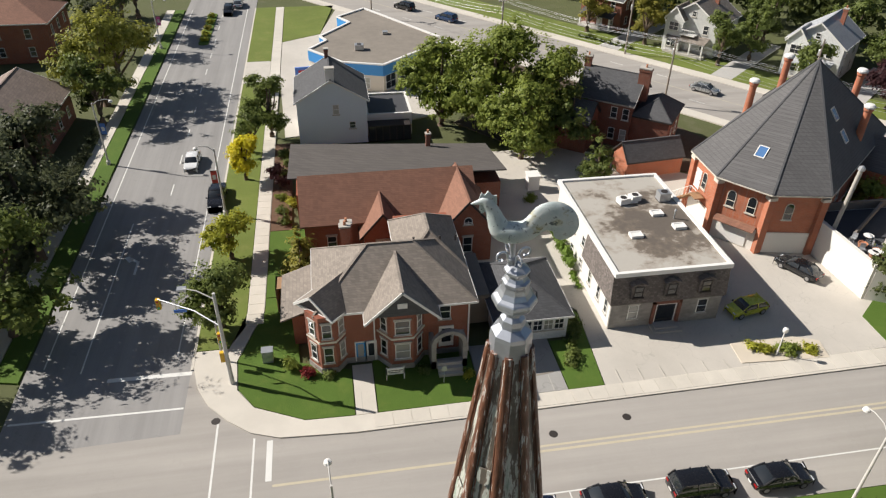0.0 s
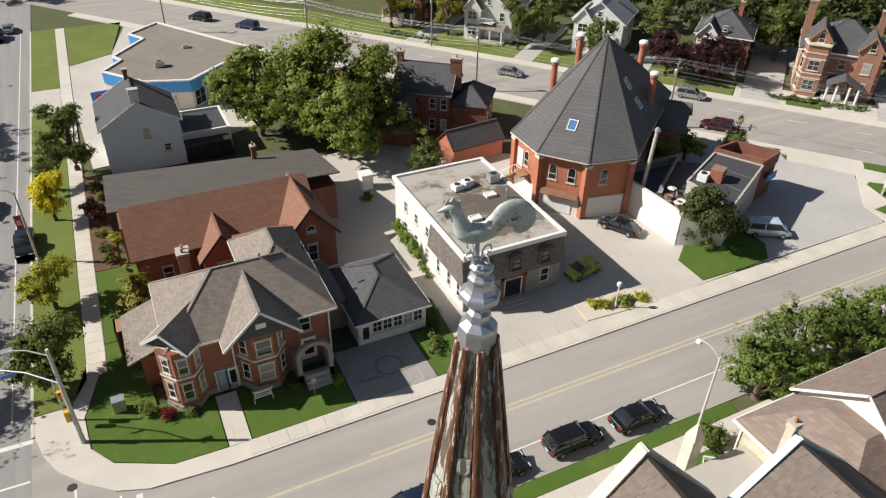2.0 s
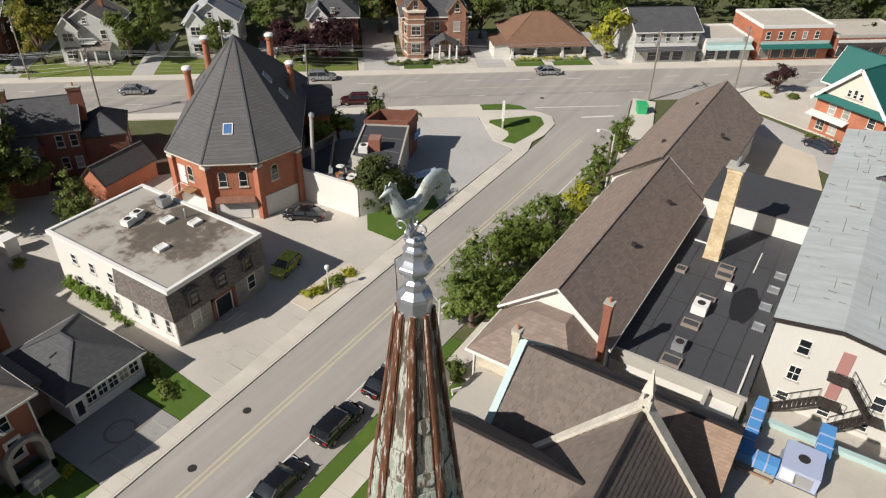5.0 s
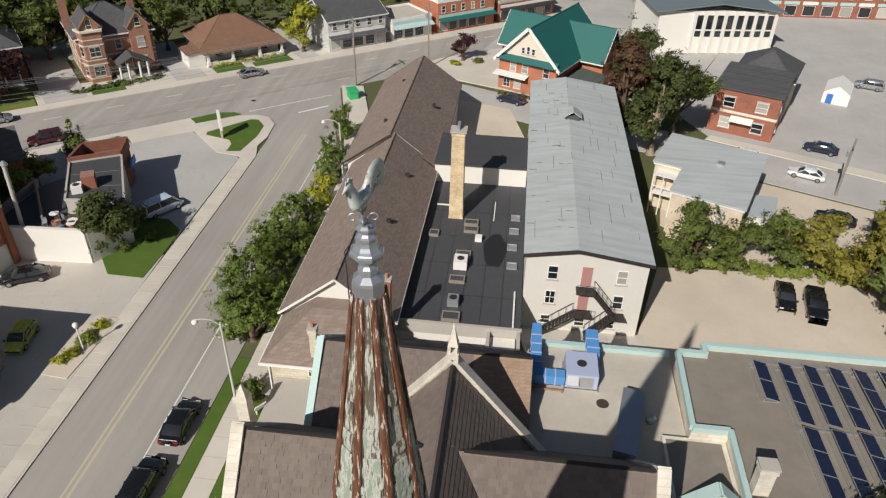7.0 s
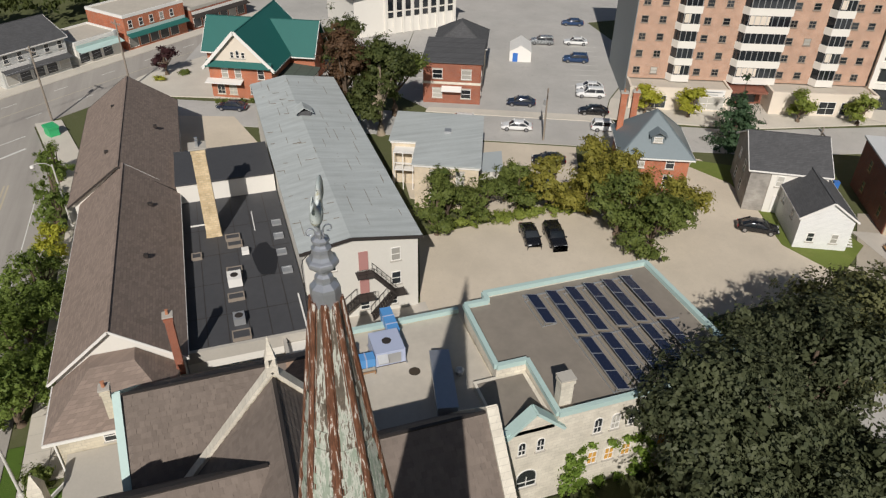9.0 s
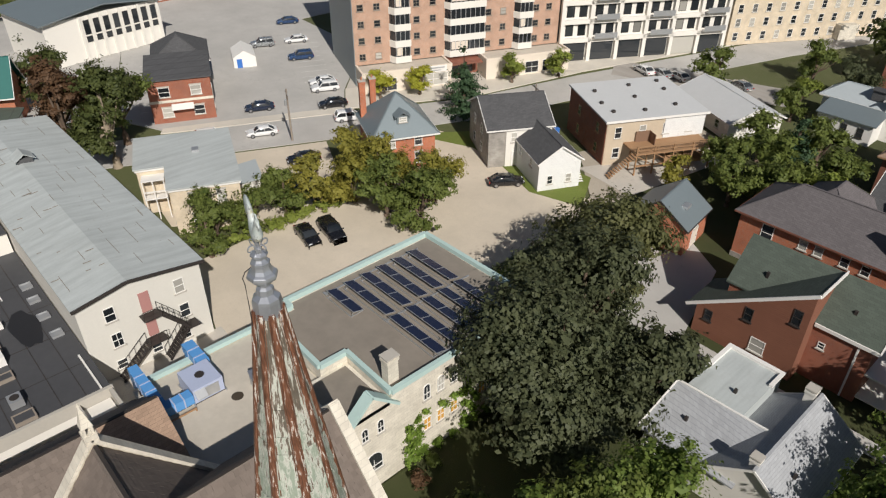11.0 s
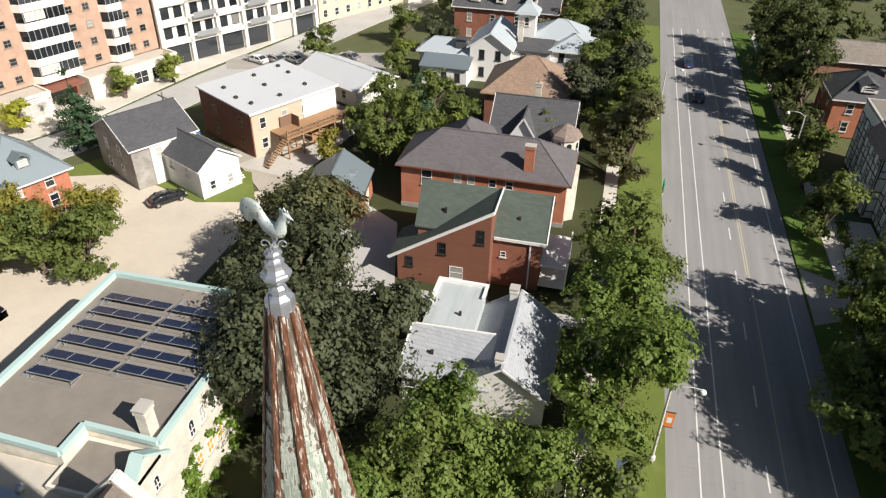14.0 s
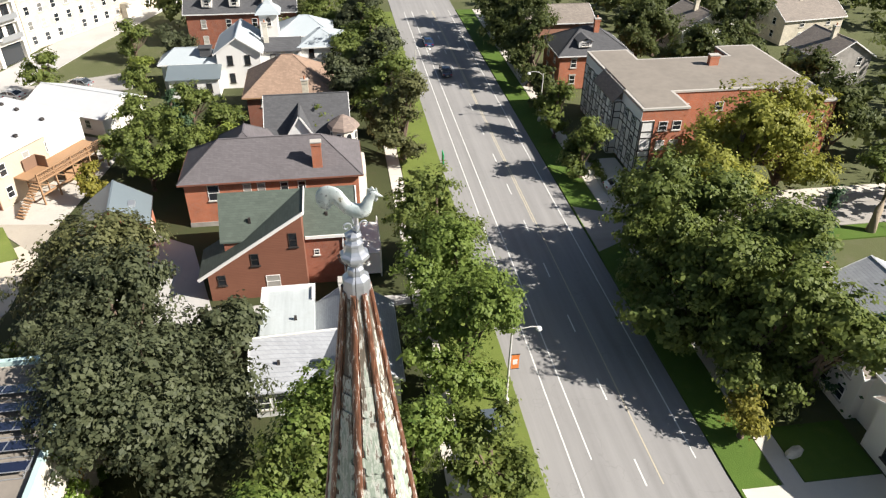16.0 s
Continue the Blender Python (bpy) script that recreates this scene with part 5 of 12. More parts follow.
for i in range(9):
    bays.append((101 + i * 2.6, -31 - i * 1.05, 99.2 + i * 2.6, -35.5 - i * 1.05, 0.1))
    bays.append((93 + i * 2.4, -62 - i * 1.2, 95 + i * 2.4, -57.5 - i * 1.2, 0.1))
strokes("road_paint_bays", bays, 0.095, "line_white", "faded white parking bays")
ring = [(12.9 + 1.2 * math.cos(a * 0.3927), 37.0 + 1.15 * math.sin(a * 0.3927), 12.9 + 1.2 * math.cos((a + 1) * 0.3927), 37.0 + 1.15 * math.sin((a + 1) * 0.3927), 0.25) for a in range(16)]
strokes("inlay_circle", ring + [(12.1, 35.9, 9.6, 36.2, 0.2), (13.6, 35.9, 15.6, 36.2, 0.2)], K + 0.012, "tar_dark", "dark paved circle inlaid in the forecourt")
for i, (x, y) in enumerate(((-12.6, 34.9), (13.6, 29.6), (-4.0, 32.6), (20.0, 30.4), (95, 40), (-12.0, 24.0))):
    bm = bmesh.new()
    lathe(bm, [(0.36, 0.0), (0.36, 0.026), (0.28, 0.027)], 16, x=x, y=y)
    solid("manhole_cover", bm, M["steel_dark"], "round iron manhole cover set in the road", "manhole cover")
# joints of the pavements
strokes("pavement_joints", [(x, 33.85 - 0.025 * x, x, 36.2 - 0.025 * x, 0.05) for x in range(-1, 46, 2)] + [(-10.85, y, -9.35, y, 0.05) for y in range(46, 140, 2)] + [(-7.55, y, -5.95, y, 0.05) for y in range(14, -120, -2)] + [(x, 18.05, x, 19.85, 0.05) for x in range(0, 76, 2)],
        K + 0.009, "concrete", "scored joints between pavement slabs")

# ---- the spire, close to the camera ----
steeple = thing("church_steeple", "tall octagonal church spire with brown ribs and peeling pale green slates", "steeple", pose(0, 0, 0))
part("tower", boxes((-3.4, -3.4, 0, 3.4, 3.4, 15.5)), M["stone"], steeple)


def spire_r(z):
    return 0.222 + (38.0 - z) * 0.1275


TURN = radians(22.5 + 5.0)
SPIRE_PAINT, st, sp = nodes_of("peeling_spire_paint")
pos = coords(st)
mp = st.nodes.new("ShaderNodeMapping")
mp.inputs["Scale"].default_value = (6, 6, 0.55)
st.links.new(pos, mp.inputs["Vector"])
n1 = noise_tex(st, mp.outputs[0], 2.2, 8, 0.7)
n2 = noise_tex(st, pos, 9, 5)
sep = st.nodes.new("ShaderNodeSeparateXYZ")
st.links.new(pos, sep.inputs[0])
hz = st.nodes.new("ShaderNodeMapRange")
for k, v in (("From Min", 34.2), ("From Max", 36.6), ("To Min", -0.05), ("To Max", 0.1)):
    hz.inputs[k].default_value = v
st.links.new(sep.outputs[2], hz.inputs["Value"])
ad = st.nodes.new("ShaderNodeMath")
ad.operation = "SUBTRACT"
st.links.new(n1, ad.inputs[0])
st.links.new(hz.outputs[0], ad.inputs[1])
c = ramp(st, ad.outputs[0], [(0.36, (0.06, 0.034, 0.022, 1)), (0.43, (0.125, 0.07, 0.045, 1)), (0.455, (0.62, 0.62, 0.56, 1)), (0.52, (0.5, 0.53, 0.46, 1)), (0.56, (0.27, 0.33, 0.26, 1)), (0.75, (0.31, 0.37, 0.29, 1))])
c = mix(st, 0.25, c, mix(st, n2, (0.1, 0.1, 0.07, 1), (0.5, 0.52, 0.44, 1)))
st.links.new(c, sp.inputs["Base Color"])
sp.inputs["Roughness"].default_value = 0.6
bump(st, sp, n1, 0.7, 0.02)
RIB, rt, rp = nodes_of("brown_spire_rib")
rpos = coords(rt)
rm = rt.nodes.new("ShaderNodeMapping")
rm.inputs["Scale"].default_value = (11, 11, 0.9)
rt.links.new(rpos, rm.inputs["Vector"])
rn = noise_tex(rt, rm.outputs[0], 2.0, 7, 0.7)
rc = ramp(rt, rn, [(0.3, (0.04, 0.022, 0.015, 1)), (0.46, (0.135, 0.058, 0.034, 1)), (0.57, (0.21, 0.092, 0.052, 1)), (0.595, (0.62, 0.60, 0.55, 1)), (0.66, (0.55, 0.52, 0.46, 1)), (0.68, (0.24, 0.12, 0.07, 1))])
rt.links.new(rc, rp.inputs["Base Color"])
rp.inputs["Roughness"].default_value = 0.38
bump(rt, rp, rn, 0.5, 0.02)
M["spire"], M["rib"] = SPIRE_PAINT, RIB
ZB = 15.5
for k in range(8):
    a0, a1 = TURN + k * math.pi / 4, TURN + (k + 1) * math.pi / 4
    bm = bmesh.new()
    q = []
    zs = [ZB + (37.95 - ZB) * i / 24 for i in range(25)]
    rows = []
    for z in zs:
        r = spire_r(z)
        rows.append([bm.verts.new((r * math.cos(a), r * math.sin(a), z)) for a in (a0, a1)] + [bm.verts.new((r * 0.9 * math.cos(a), r * 0.9 * math.sin(a), z)) for a in (a1, a0)])
    for p, q in zip(rows, rows[1:]):
        for i in range(4):
            bm.faces.new((p[i], p[(i + 1) % 4], q[(i + 1) % 4], q[i]))
    panel = part("spire_panel", bm, M["spire"], steeple)
    bm = bmesh.new()
    tube(bm, [((spire_r(z) + 0.01) * math.cos(a0), (spire_r(z) + 0.01) * math.sin(a0), z) for z in (ZB, 25, 32, 35, 37.95)], [(0.2, 0.11), (0.13, 0.075), (0.098, 0.055), (0.074, 0.045), (0.048, 0.034)], 12, squash=Vector((-math.sin(a0), math.cos(a0), 0)))
    part("rib", bm, M["rib"], steeple, smooth=True)
    # twin beads beside the rib
    for s in (-1, 1):
        bm = bmesh.new()
        pts = []
        for z in (ZB, 30, 34, 37.9):
            e = 0.062 + (38 - z) * 0.0125
            t = Vector((-math.sin(a0), math.cos(a0), 0)) * (s * e)
            r = spire_r(z) * (1 - 0.02) + 0.0
            base_v = Vector((math.cos(a0) * r, math.sin(a0) * r, z)) + t * 0.92
            inw = Vector((math.cos(a0 + s * 0.39), math.sin(a0 + s * 0.39), 0))
            d = spire_r(z) * math.cos(math.pi / 8)
            base_v += inw * (d - base_v.dot(inw) + 0.008)
            base_v.z = z
            pts.append(base_v)
        tube(bm, pts, [0.026, 0.018, 0.013, 0.008], 6)
        part("bead", bm, M["rib"], steeple, smooth=True)
    # slates on the face, cut to a point at the lower edge
    am = (a0 + a1) / 2
    ux, out = Vector((-math.sin(am), math.cos(am), 0)), Vector((math.cos(am), math.sin(am), 0))
    rest = bmesh.new()
    rng = random.Random(k)
    z = 31.0
    row = 0
    while z < 36.4:
        d = spire_r(z) * math.cos(math.pi / 8)
        half = spire_r(z) * math.sin(math.pi / 8) - 0.09
        n = max(1, int(2 * half / 0.17))
        w = 2 * half / n
        for i in range(n):
            if rng.random() < 0.05 + max(0.0, (z - 34.6) * 0.5):
                continue
            u = -half + (i + 0.5) * w + (0.25 * w if row % 2 else -0.25 * w) * (1 if n > 1 else 0)
            u = max(-half + w * 0.4, min(half - w * 0.4, u))
            lift = 0.008 + rng.random() * 0.01
            low = out * (d + 0.0255 + lift) + ux * u
            up = Vector((0, 0, 1)) - out * 0.118
            g = 0.46 * w
            pts = [low + ux * -g + up * 0.06, low + ux * (-g * 0.45), low + ux * (g * 0.45), low + ux * g + up * 0.06, low + ux * g + up * 0.25 - out * 0.012, low + ux * -g + up * 0.25 - out * 0.012]
            single = out.x < 0.45 and z > 33.1 and out.y < 0.75
            bs = bmesh.new() if single else rest
            va = [bs.verts.new((p.x, p.y, p.z + z)) for p in pts]
            vb = [bs.verts.new((p.x - out.x * 0.012, p.y - out.y * 0.012, p.z + z)) for p in pts]
            bs.faces.new(va)
            for j in range(6):
                bs.faces.new((vb[j], vb[(j + 1) % 6], va[(j + 1) % 6], va[j]))
            if single:
                part("slate", bs, M["spire"], panel)
        z += 0.2
        row += 1
    part("slate_rest", rest, M["spire"], panel, "pale green pointed slates, some missing")["kind"] = "stuff"
bm = bmesh.new()
lathe(bm, [(0.222, 37.80), (0.242, 37.82), (0.24, 38.12), (0.228, 38.17), (0.14, 38.24), (0.15, 38.29), (0.138, 38.35), (0.095, 38.39), (0.08, 38.5), (0.09, 38.53)], 8, TURN)
part("lead_cap", bm, M["lead"], steeple, "octagonal dull lead cap")
bm = bmesh.new()
lathe(bm, [(0.08, 38.44), (0.115, 38.47), (0.165, 38.485), (0.175, 38.51), (0.222, 38.54), (0.245, 38.575), (0.25, 38.60), (0.24, 38.635), (0.228, 38.65), (0.19, 38.675), (0.182, 38.69), (0.16, 38.73), (0.146, 38.78), (0.142, 38.81), (0.156, 38.83), (0.152, 38.855), (0.122, 38.875), (0.1, 38.91), (0.096, 38.935), (0.126, 38.955), (0.142, 38.975), (0.138, 39.0), (0.1, 39.03), (0.045, 39.06)], 8, TURN)
part("lead_bulb", bm, M["lead"], steeple, "octagonal lead bulb with stepped mouldings")
bm = bmesh.new()
tube(bm, [(0.26 * math.cos(a * 0.5236), 0.26 * math.sin(a * 0.5236) + 0.05, 38.62 - 0.02 * abs(a)) for a in range(-3, 4)] + [(0.02, 0.3, 38.2), (0.03, 0.3, 37.7)], 0.008, 5)
part("earth_cable", bm, M["black"], steeple)

vane = thing("weathercock", "weathered pale copper weathercock with a rounded tail on an iron rod", "weather vane", pose(0, 0, 0, 0, 0, math.degrees(math.atan2(0.3, -0.95))))
COCK, ct, cp = nodes_of("weathered_vane_copper")
cpos = coords(ct)
cn, cn2 = noise_tex(ct, cpos, 4, 7, 0.65), noise_tex(ct, cpos, 16, 6, 0.7)
cc = ramp(ct, cn, [(0.3, (0.40, 0.47, 0.46, 1)), (0.48, (0.56, 0.62, 0.6, 1)), (0.6, (0.66, 0.69, 0.66, 1)), (0.7, (0.42, 0.36, 0.14, 1)), (0.76, (0.5, 0.54, 0.5, 1))])
cc = mix(ct, ramp(ct, cn2, [(0.57, (0, 0, 0, 1)), (0.64, (0.85, 0.85, 0.85, 1))]), cc, (0.07, 0.1, 0.12, 1))
ct.links.new(cc, cp.inputs["Base Color"])
cp.inputs["Roughness"].default_value, cp.inputs["Metallic"].default_value = 0.55, 0.15
bump(ct, cp, cn2, 0.4, 0.01)
M["cock"] = COCK
Z0 = 39.30
bm = bmesh.new()
spine = [(0.51, 0.426), (0.435, 0.452), (0.366, 0.463), (0.30, 0.38), (0.25, 0.26), (0.19, 0.155), (0.067, 0.138), (-0.06, 0.18), (-0.14, 0.265), (-0.235, 0.345), (-0.335, 0.36), (-0.40, 0.29), (-0.405, 0.2), (-0.37, 0.115)]
sr = [(0.006, 0.008), (0.022, 0.03), (0.036, 0.062), (0.045, 0.072), (0.068, 0.092), (0.088, 0.12), (0.09, 0.122), (0.072, 0.115), (0.055, 0.115), (0.045, 0.155), (0.042, 0.175), (0.04, 0.165), (0.034, 0.125), (0.014, 0.04)]


def smooth_row(rows, n=5):
    """More points along a row of number pairs, on a smooth curve through them."""
    out = []
    for i in range(len(rows) - 1):
        p = [rows[max(0, i - 1)], rows[i], rows[i + 1], rows[min(len(rows) - 1, i + 2)]]
        for k in range(n):
            t = k / n
            out.append(tuple(0.5 * (2 * b + (c - a) * t + (2 * a - 5 * b + 4 * c - d) * t * t + (3 * b - a - 3 * c + d) * t ** 3) for a, b, c, d in zip(*p)))
    return out + [rows[-1]]


tube(bm, [(x, 0, Z0 + z) for x, z in smooth_row(spine)], [(max(0.005, a), max(0.006, b)) for a, b in smooth_row(sr)], 16, squash=Vector((0, 1, 0)))
comb = [(0.425, 0.49), (0.40, 0.545), (0.375, 0.515), (0.345, 0.56), (0.315, 0.52), (0.285, 0.535), (0.265, 0.45)]
tube(bm, [(x, 0, Z0 + z) for x, z in comb], [(0.008, 0.012), (0.012, 0.03), (0.014, 0.03), (0.014, 0.035), (0.014, 0.03), (0.012, 0.028), (0.008, 0.012)], 8, squash=Vector((0, 1, 0)))
tube(bm, [(0.405, 0, Z0 + 0.42), (0.40, 0, Z0 + 0.38), (0.39, 0, Z0 + 0.335)], [(0.012, 0.022), (0.014, 0.034), (0.008, 0.015)], 8, squash=Vector((0, 1, 0)))
part("cock", bm, M["cock"], vane, "hollow copper cockerel with verdigris and scratches", smooth=True)
bm = bmesh.new()
tube(bm, [(0.06, 0, 39.0), (0.06, 0, Z0 + 0.1)], [0.03, 0.026], 10)
lathe(bm, [(0.03, 39.08), (0.055, 39.10), (0.055, 39.13), (0.03, 39.15)], 10, x=0.06)
part("rod", bm, M["lead"], vane, smooth=True)
for k in range(4):
    a = k * math.pi / 2 + 0.5
    bm = bmesh.new()
    pts = []
    for i in range(20):
        t = i / 19 * 5.2
        r = 0.075 * (1 - 0.11 * t)
        pts.append((0.14 + r * math.cos(3.0 - t), 0, 39.165 + r * math.sin(3.0 - t)))
    pts = [(0.04, 0, 39.04)] + pts
    tube(bm, pts, 0.012, 6)
    part("scroll", bm, M["lead"], vane, "curled wrought iron scroll", smooth=True, m=pose(0.05, 0, 0, 0, 0, math.degrees(a)))

# ---- the church below ----
church = thing("church", "stone church with steep brown shingle roofs and coped gables", "church", pose(0, 0, 0))
NR, TR = 15.2, 14.1
part("wall", boxes((3, -5.0, 0, 23.2, 6.3, 8.0)), M["stone"], church)
part("wall", boxes((11.2, -10.8, 0, 23.6, 11.6, 7.2)), M["stone"], church)
part("roof", slab(slab(bmesh.new(), [(3, -5.2, 7.9), (23, -5.2, 7.9), (23, 0.65, NR), (3, 0.65, NR)], 0.2), [(23, 6.5, 7.9), (3, 6.5, 7.9), (3, 0.65, NR), (23, 0.65, NR)], 0.2), M["sh_church"], church, "steep brown shingle roof")
part("roof", slab(slab(bmesh.new(), [(24.2, -10.8, 6.9), (24.2, 11.6, 6.9), (17.4, 11.6, TR), (17.4, -10.8, TR)], 0.2), [(10.6, 11.6, 6.9), (10.6, -10.8, 6.9), (17.4, -10.8, TR), (17.4, 11.6, TR)], 0.2), M["sh_church"], church, "brown shingle roof of the transept")
br = bmesh.new()
beam(br, (3, 0.65, NR + 0.02), (22.6, 0.65, NR + 0.02), 0.2, 0.1)
beam(br, (17.4, -10.6, TR + 0.02), (17.4, -0.6, TR + 0.02), 0.2, 0.1)
beam(br, (17.4, 11.4, TR + 0.02), (17.4, 1.7, TR + 0.02), 0.2, 0.1)
part("ridge_flashing", br, M["steel_dark"], church)
# east gable with stone coping and a pinnacle
g = bmesh.new()
a = [g.verts.new(p) for p in ((22.8, -5.4, 7.6), (22.8, 6.7, 7.6), (22.8, 0.65, NR + 0.25), (23.4, -5.4, 7.6), (23.4, 6.7, 7.6), (23.4, 0.65, NR + 0.25))]
for f in ((0, 2, 1), (3, 4, 5), (0, 3, 5, 2), (1, 2, 5, 4), (0, 1, 4, 3)):
    g.faces.new([a[i] for i in f])
part("gable_wall", g, M["stone"], church)
for y in (-5.7, 7.0):
    bm = bmesh.new()
    beam(bm, (23.1, 0.65, NR + 0.4), (23.1, y, 7.5), 0.75, 0.22)
    box(bm, 22.6, min(y, y - 0.3 * (1 if y > 0 else -1)), 7.0, 23.6, max(y, y - 0.3 * (1 if y > 0 else -1)), 7.6)
    part("coping", bm, M["stone_pale"], church)
bm = boxes((22.75, 0.3, NR + 0.1, 23.45, 1.0, NR + 0.75))
for sx in (-1, 1):
    for sy in (-1, 1):
        box(bm, 23.1 + sx * 0.2 - 0.07, 0.65 + sy * 0.2 - 0.07, NR + 0.75, 23.1 + sx * 0.2 + 0.07, 0.65 + sy * 0.2 + 0.07, NR + 1.3)
lathe(bm, [(0.45, NR + 1.3), (0.36, NR + 1.5), (0.06, NR + 2.6), (0.1, NR + 2.65), (0.02, NR + 2.85)], 4, radians(45), 23.1, 0.65)
part("pinnacle", bm, M["stone_pale"], church, "open stone pinnacle with a pointed cap")
for y, s in ((-11.0, -1), (11.8, 1)):
    g = bmesh.new()
    a = [g.verts.new(p) for p in ((10.9, y - 0.25, 6.6), (23.9, y - 0.25, 6.6), (17.4, y - 0.25, TR + 0.15), (10.9, y + 0.25, 6.6), (23.9, y + 0.25, 6.6), (17.4, y + 0.25, TR + 0.15))]
    for f in ((0, 1, 2), (5, 4, 3), (0, 2, 5, 3), (1, 4, 5, 2), (0, 3, 4, 1)):
        g.faces.new([a[i] for i in f])
    part("gable_wall", g, M["stone"], church)
    for x in (10.4, 24.4):
        bm = bmesh.new()
        beam(bm, (17.4, y, TR + 0.3), (x, y, 6.6), 0.7, 0.2)
        part("coping", bm, M["stone_pale"], church)
# hall behind the gable, its ridge running the other way
hallw = thing("parish_hall", "parish hall with a brown shingle roof and verdigris gable trim", "church hall", pose(0, 0, 0))
part("wall", boxes((23.7, -4.1, 0, 33.4, 10.0, 6.6)), M["stone"], hallw)
part("roof", slab(slab(bmesh.new(), [(22.4, 10.2, 6.3), (22.4, -4.4, 6.3), (28.4, -4.4, 11.1), (28.4, 10.2, 11.1)], 0.2), [(34.4, -4.4, 6.3), (34.4, 10.2, 6.3), (28.4, 10.2, 11.1), (28.4, -4.4, 11.1)], 0.2), M["sh_church"], hallw)
g = bmesh.new()
a = [g.verts.new(p) for p in ((22.6, 10.1, 5.9), (34.2, 10.1, 5.9), (28.4, 10.1, 11.2), (22.6, 10.6, 5.9), (34.2, 10.6, 5.9), (28.4, 10.6, 11.2))]
for f in ((0, 1, 2), (5, 4, 3), (0, 2, 5, 3), (1, 4, 5, 2), (0, 3, 4, 1)):
    g.faces.new([a[i] for i in f])
part("gable_wall", g, M["stone"], hallw)
for x in (21.9, 34.9):
    bm = bmesh.new()
    beam(bm, (28.4, 10.35, 11.35), (x, 10.35, 5.8), 0.5, 0.2)
    part("coping", bm, M["verdigris"], hallw, "pale green copper coping")
bm = bmesh.new()
beam(bm, (28.4, -4.3, 11.14), (28.4, 10.0, 11.14), 0.22, 0.08)
part("ridge_flashing", bm, M["steel_dark"], hallw)
part("roof_patch", slab(bmesh.new(), [(22.4, -0.4, 6.37), (22.4, -4.38, 6.37), (28.3, -4.38, 11.09), (28.3, -0.4, 11.09)], 0.05), M["sh_tan"], hallw, "newer tan shingles beside the flat roof")
chimney(hallw, 28.4, 10.9, 9.5, 12.0, 0.5, 0.5, "stone")

# flat-roofed church school
school = thing("church_school", "flat-roofed limestone church school with verdigris parapet and ivy on its wall", "school", pose(0, 0, 0))
part("wall", prism(bmesh.new(), [(20.2, -32.8), (34.1, -32.6), (34.1, -17.2), (33.1, -17.2), (33.1, -15.2), (25.7, -15.0), (25.7, -17.4), (20.2, -17.3)], 0, 8.6), M["stone_pale"], school)
part("wall", boxes((20.2, -17.3, 0, 25.7, -13.2, 7.9)), M["stone_pale"], school)
part("wall", boxes((23.2, -14.6, 0, 34.2, -4.12, 7.4), (21.5, -14.6, 0, 23.2, -5.7, 7.4), (25.7, -14.98, 0, 34.2, -14.6, 7.4)), M["stone"], school)
part("roof", prism(bmesh.new(), [(20.4, -32.5), (33.8, -32.4), (33.8, -17.4), (32.9, -17.4), (32.9, -15.4), (25.9, -15.2), (25.9, -17.6), (20.4, -17.5)], 8.5, 8.62), M["tar_dark"], school, "grey felt flat roof")
part("roof", boxes((20.5, -17.0, 7.8, 25.4, -13.4, 7.91)), M["tar_dark"], school, "small lower flat roof")
part("roof", boxes((21.7, -14.9, 7.3, 33.9, -4.14, 7.42)), M["tar"], school, "pale gravelled flat roof with a dark stain")
ring = [(20.2, -32.8), (34.1, -32.6), (34.1, -17.2), (33.1, -17.2), (33.1, -15.2), (25.7, -15.0), (25.7, -17.4), (20.2, -17.3)]
for i, (p, q) in enumerate(zip(ring, ring[1:] + ring[:1])):
    part("coping", beam(bmesh.new(), (*p, 8.85 + 0.006 * i), (*q, 8.85 + 0.006 * i), 0.4 - 0.006 * i, 0.42), M["verdigris"], school, "pale green copper coping")
part("coping", beam(bmesh.new(), (34.1, -15.0, 7.7), (34.1, -5.3, 7.7), 0.4, 0.4), M["verdigris"], school)
part("coping", beam(bmesh.new(), (20.2, -17.0, 8.1), (20.2, -13.2, 8.1), 0.4, 0.35), M["verdigris"], school)
g = bmesh.new()
a = [g.verts.new(p) for p in ((20.0, -17.6, 7.6), (20.0, -13.4, 7.6), (20.0, -15.5, 9.6), (20.7, -17.6, 7.6), (20.7, -13.4, 7.6), (20.7, -15.5, 9.6))]
for f in ((0, 2, 1), (3, 4, 5), (0, 3, 5, 2), (1, 2, 5, 4), (0, 1, 4, 3)):
    g.faces.new([a[i] for i in f])
part("gable_wall", g, M["stone_pale"], school)
for y in (-17.8, -13.2):
    bm = bmesh.new()
    beam(bm, (20.3, -15.5, 9.75), (20.3, y, 7.6), 0.9, 0.22)
    part("coping", bm, M["verdigris"], school)
chimney(school, 21.4, -18.2, 8.6, 10.9, 0.75, 0.95, "stone_pale", pot=False)
for y in (-16.2, -14.8):
    window(school, 20.2, y, 5.6, 180, 0.62, 1.0, arch=True, bars=2)
window(school, 20.2, -15.4, 2.0, 180, 1.6, 1.1, arch=True, bars=2)
for y in (-20.6, -22.0, -23.4, -26.5, -28.0, -29.5):
    window(school, 20.2, y, 5.9, 180, 0.7, 1.2, arch=True, bars=2)
    window(school, 20.2, y, 2.6, 180, 0.8, 1.3, bars=2, pane="amber")
bm = bmesh.new()
lathe(bm, [(0.45, 7.42), (0.45, 7.428), (0.3, 7.43)], 14, x=28.5, y=-9.6)
part("stain", bm, M["stain"], school)
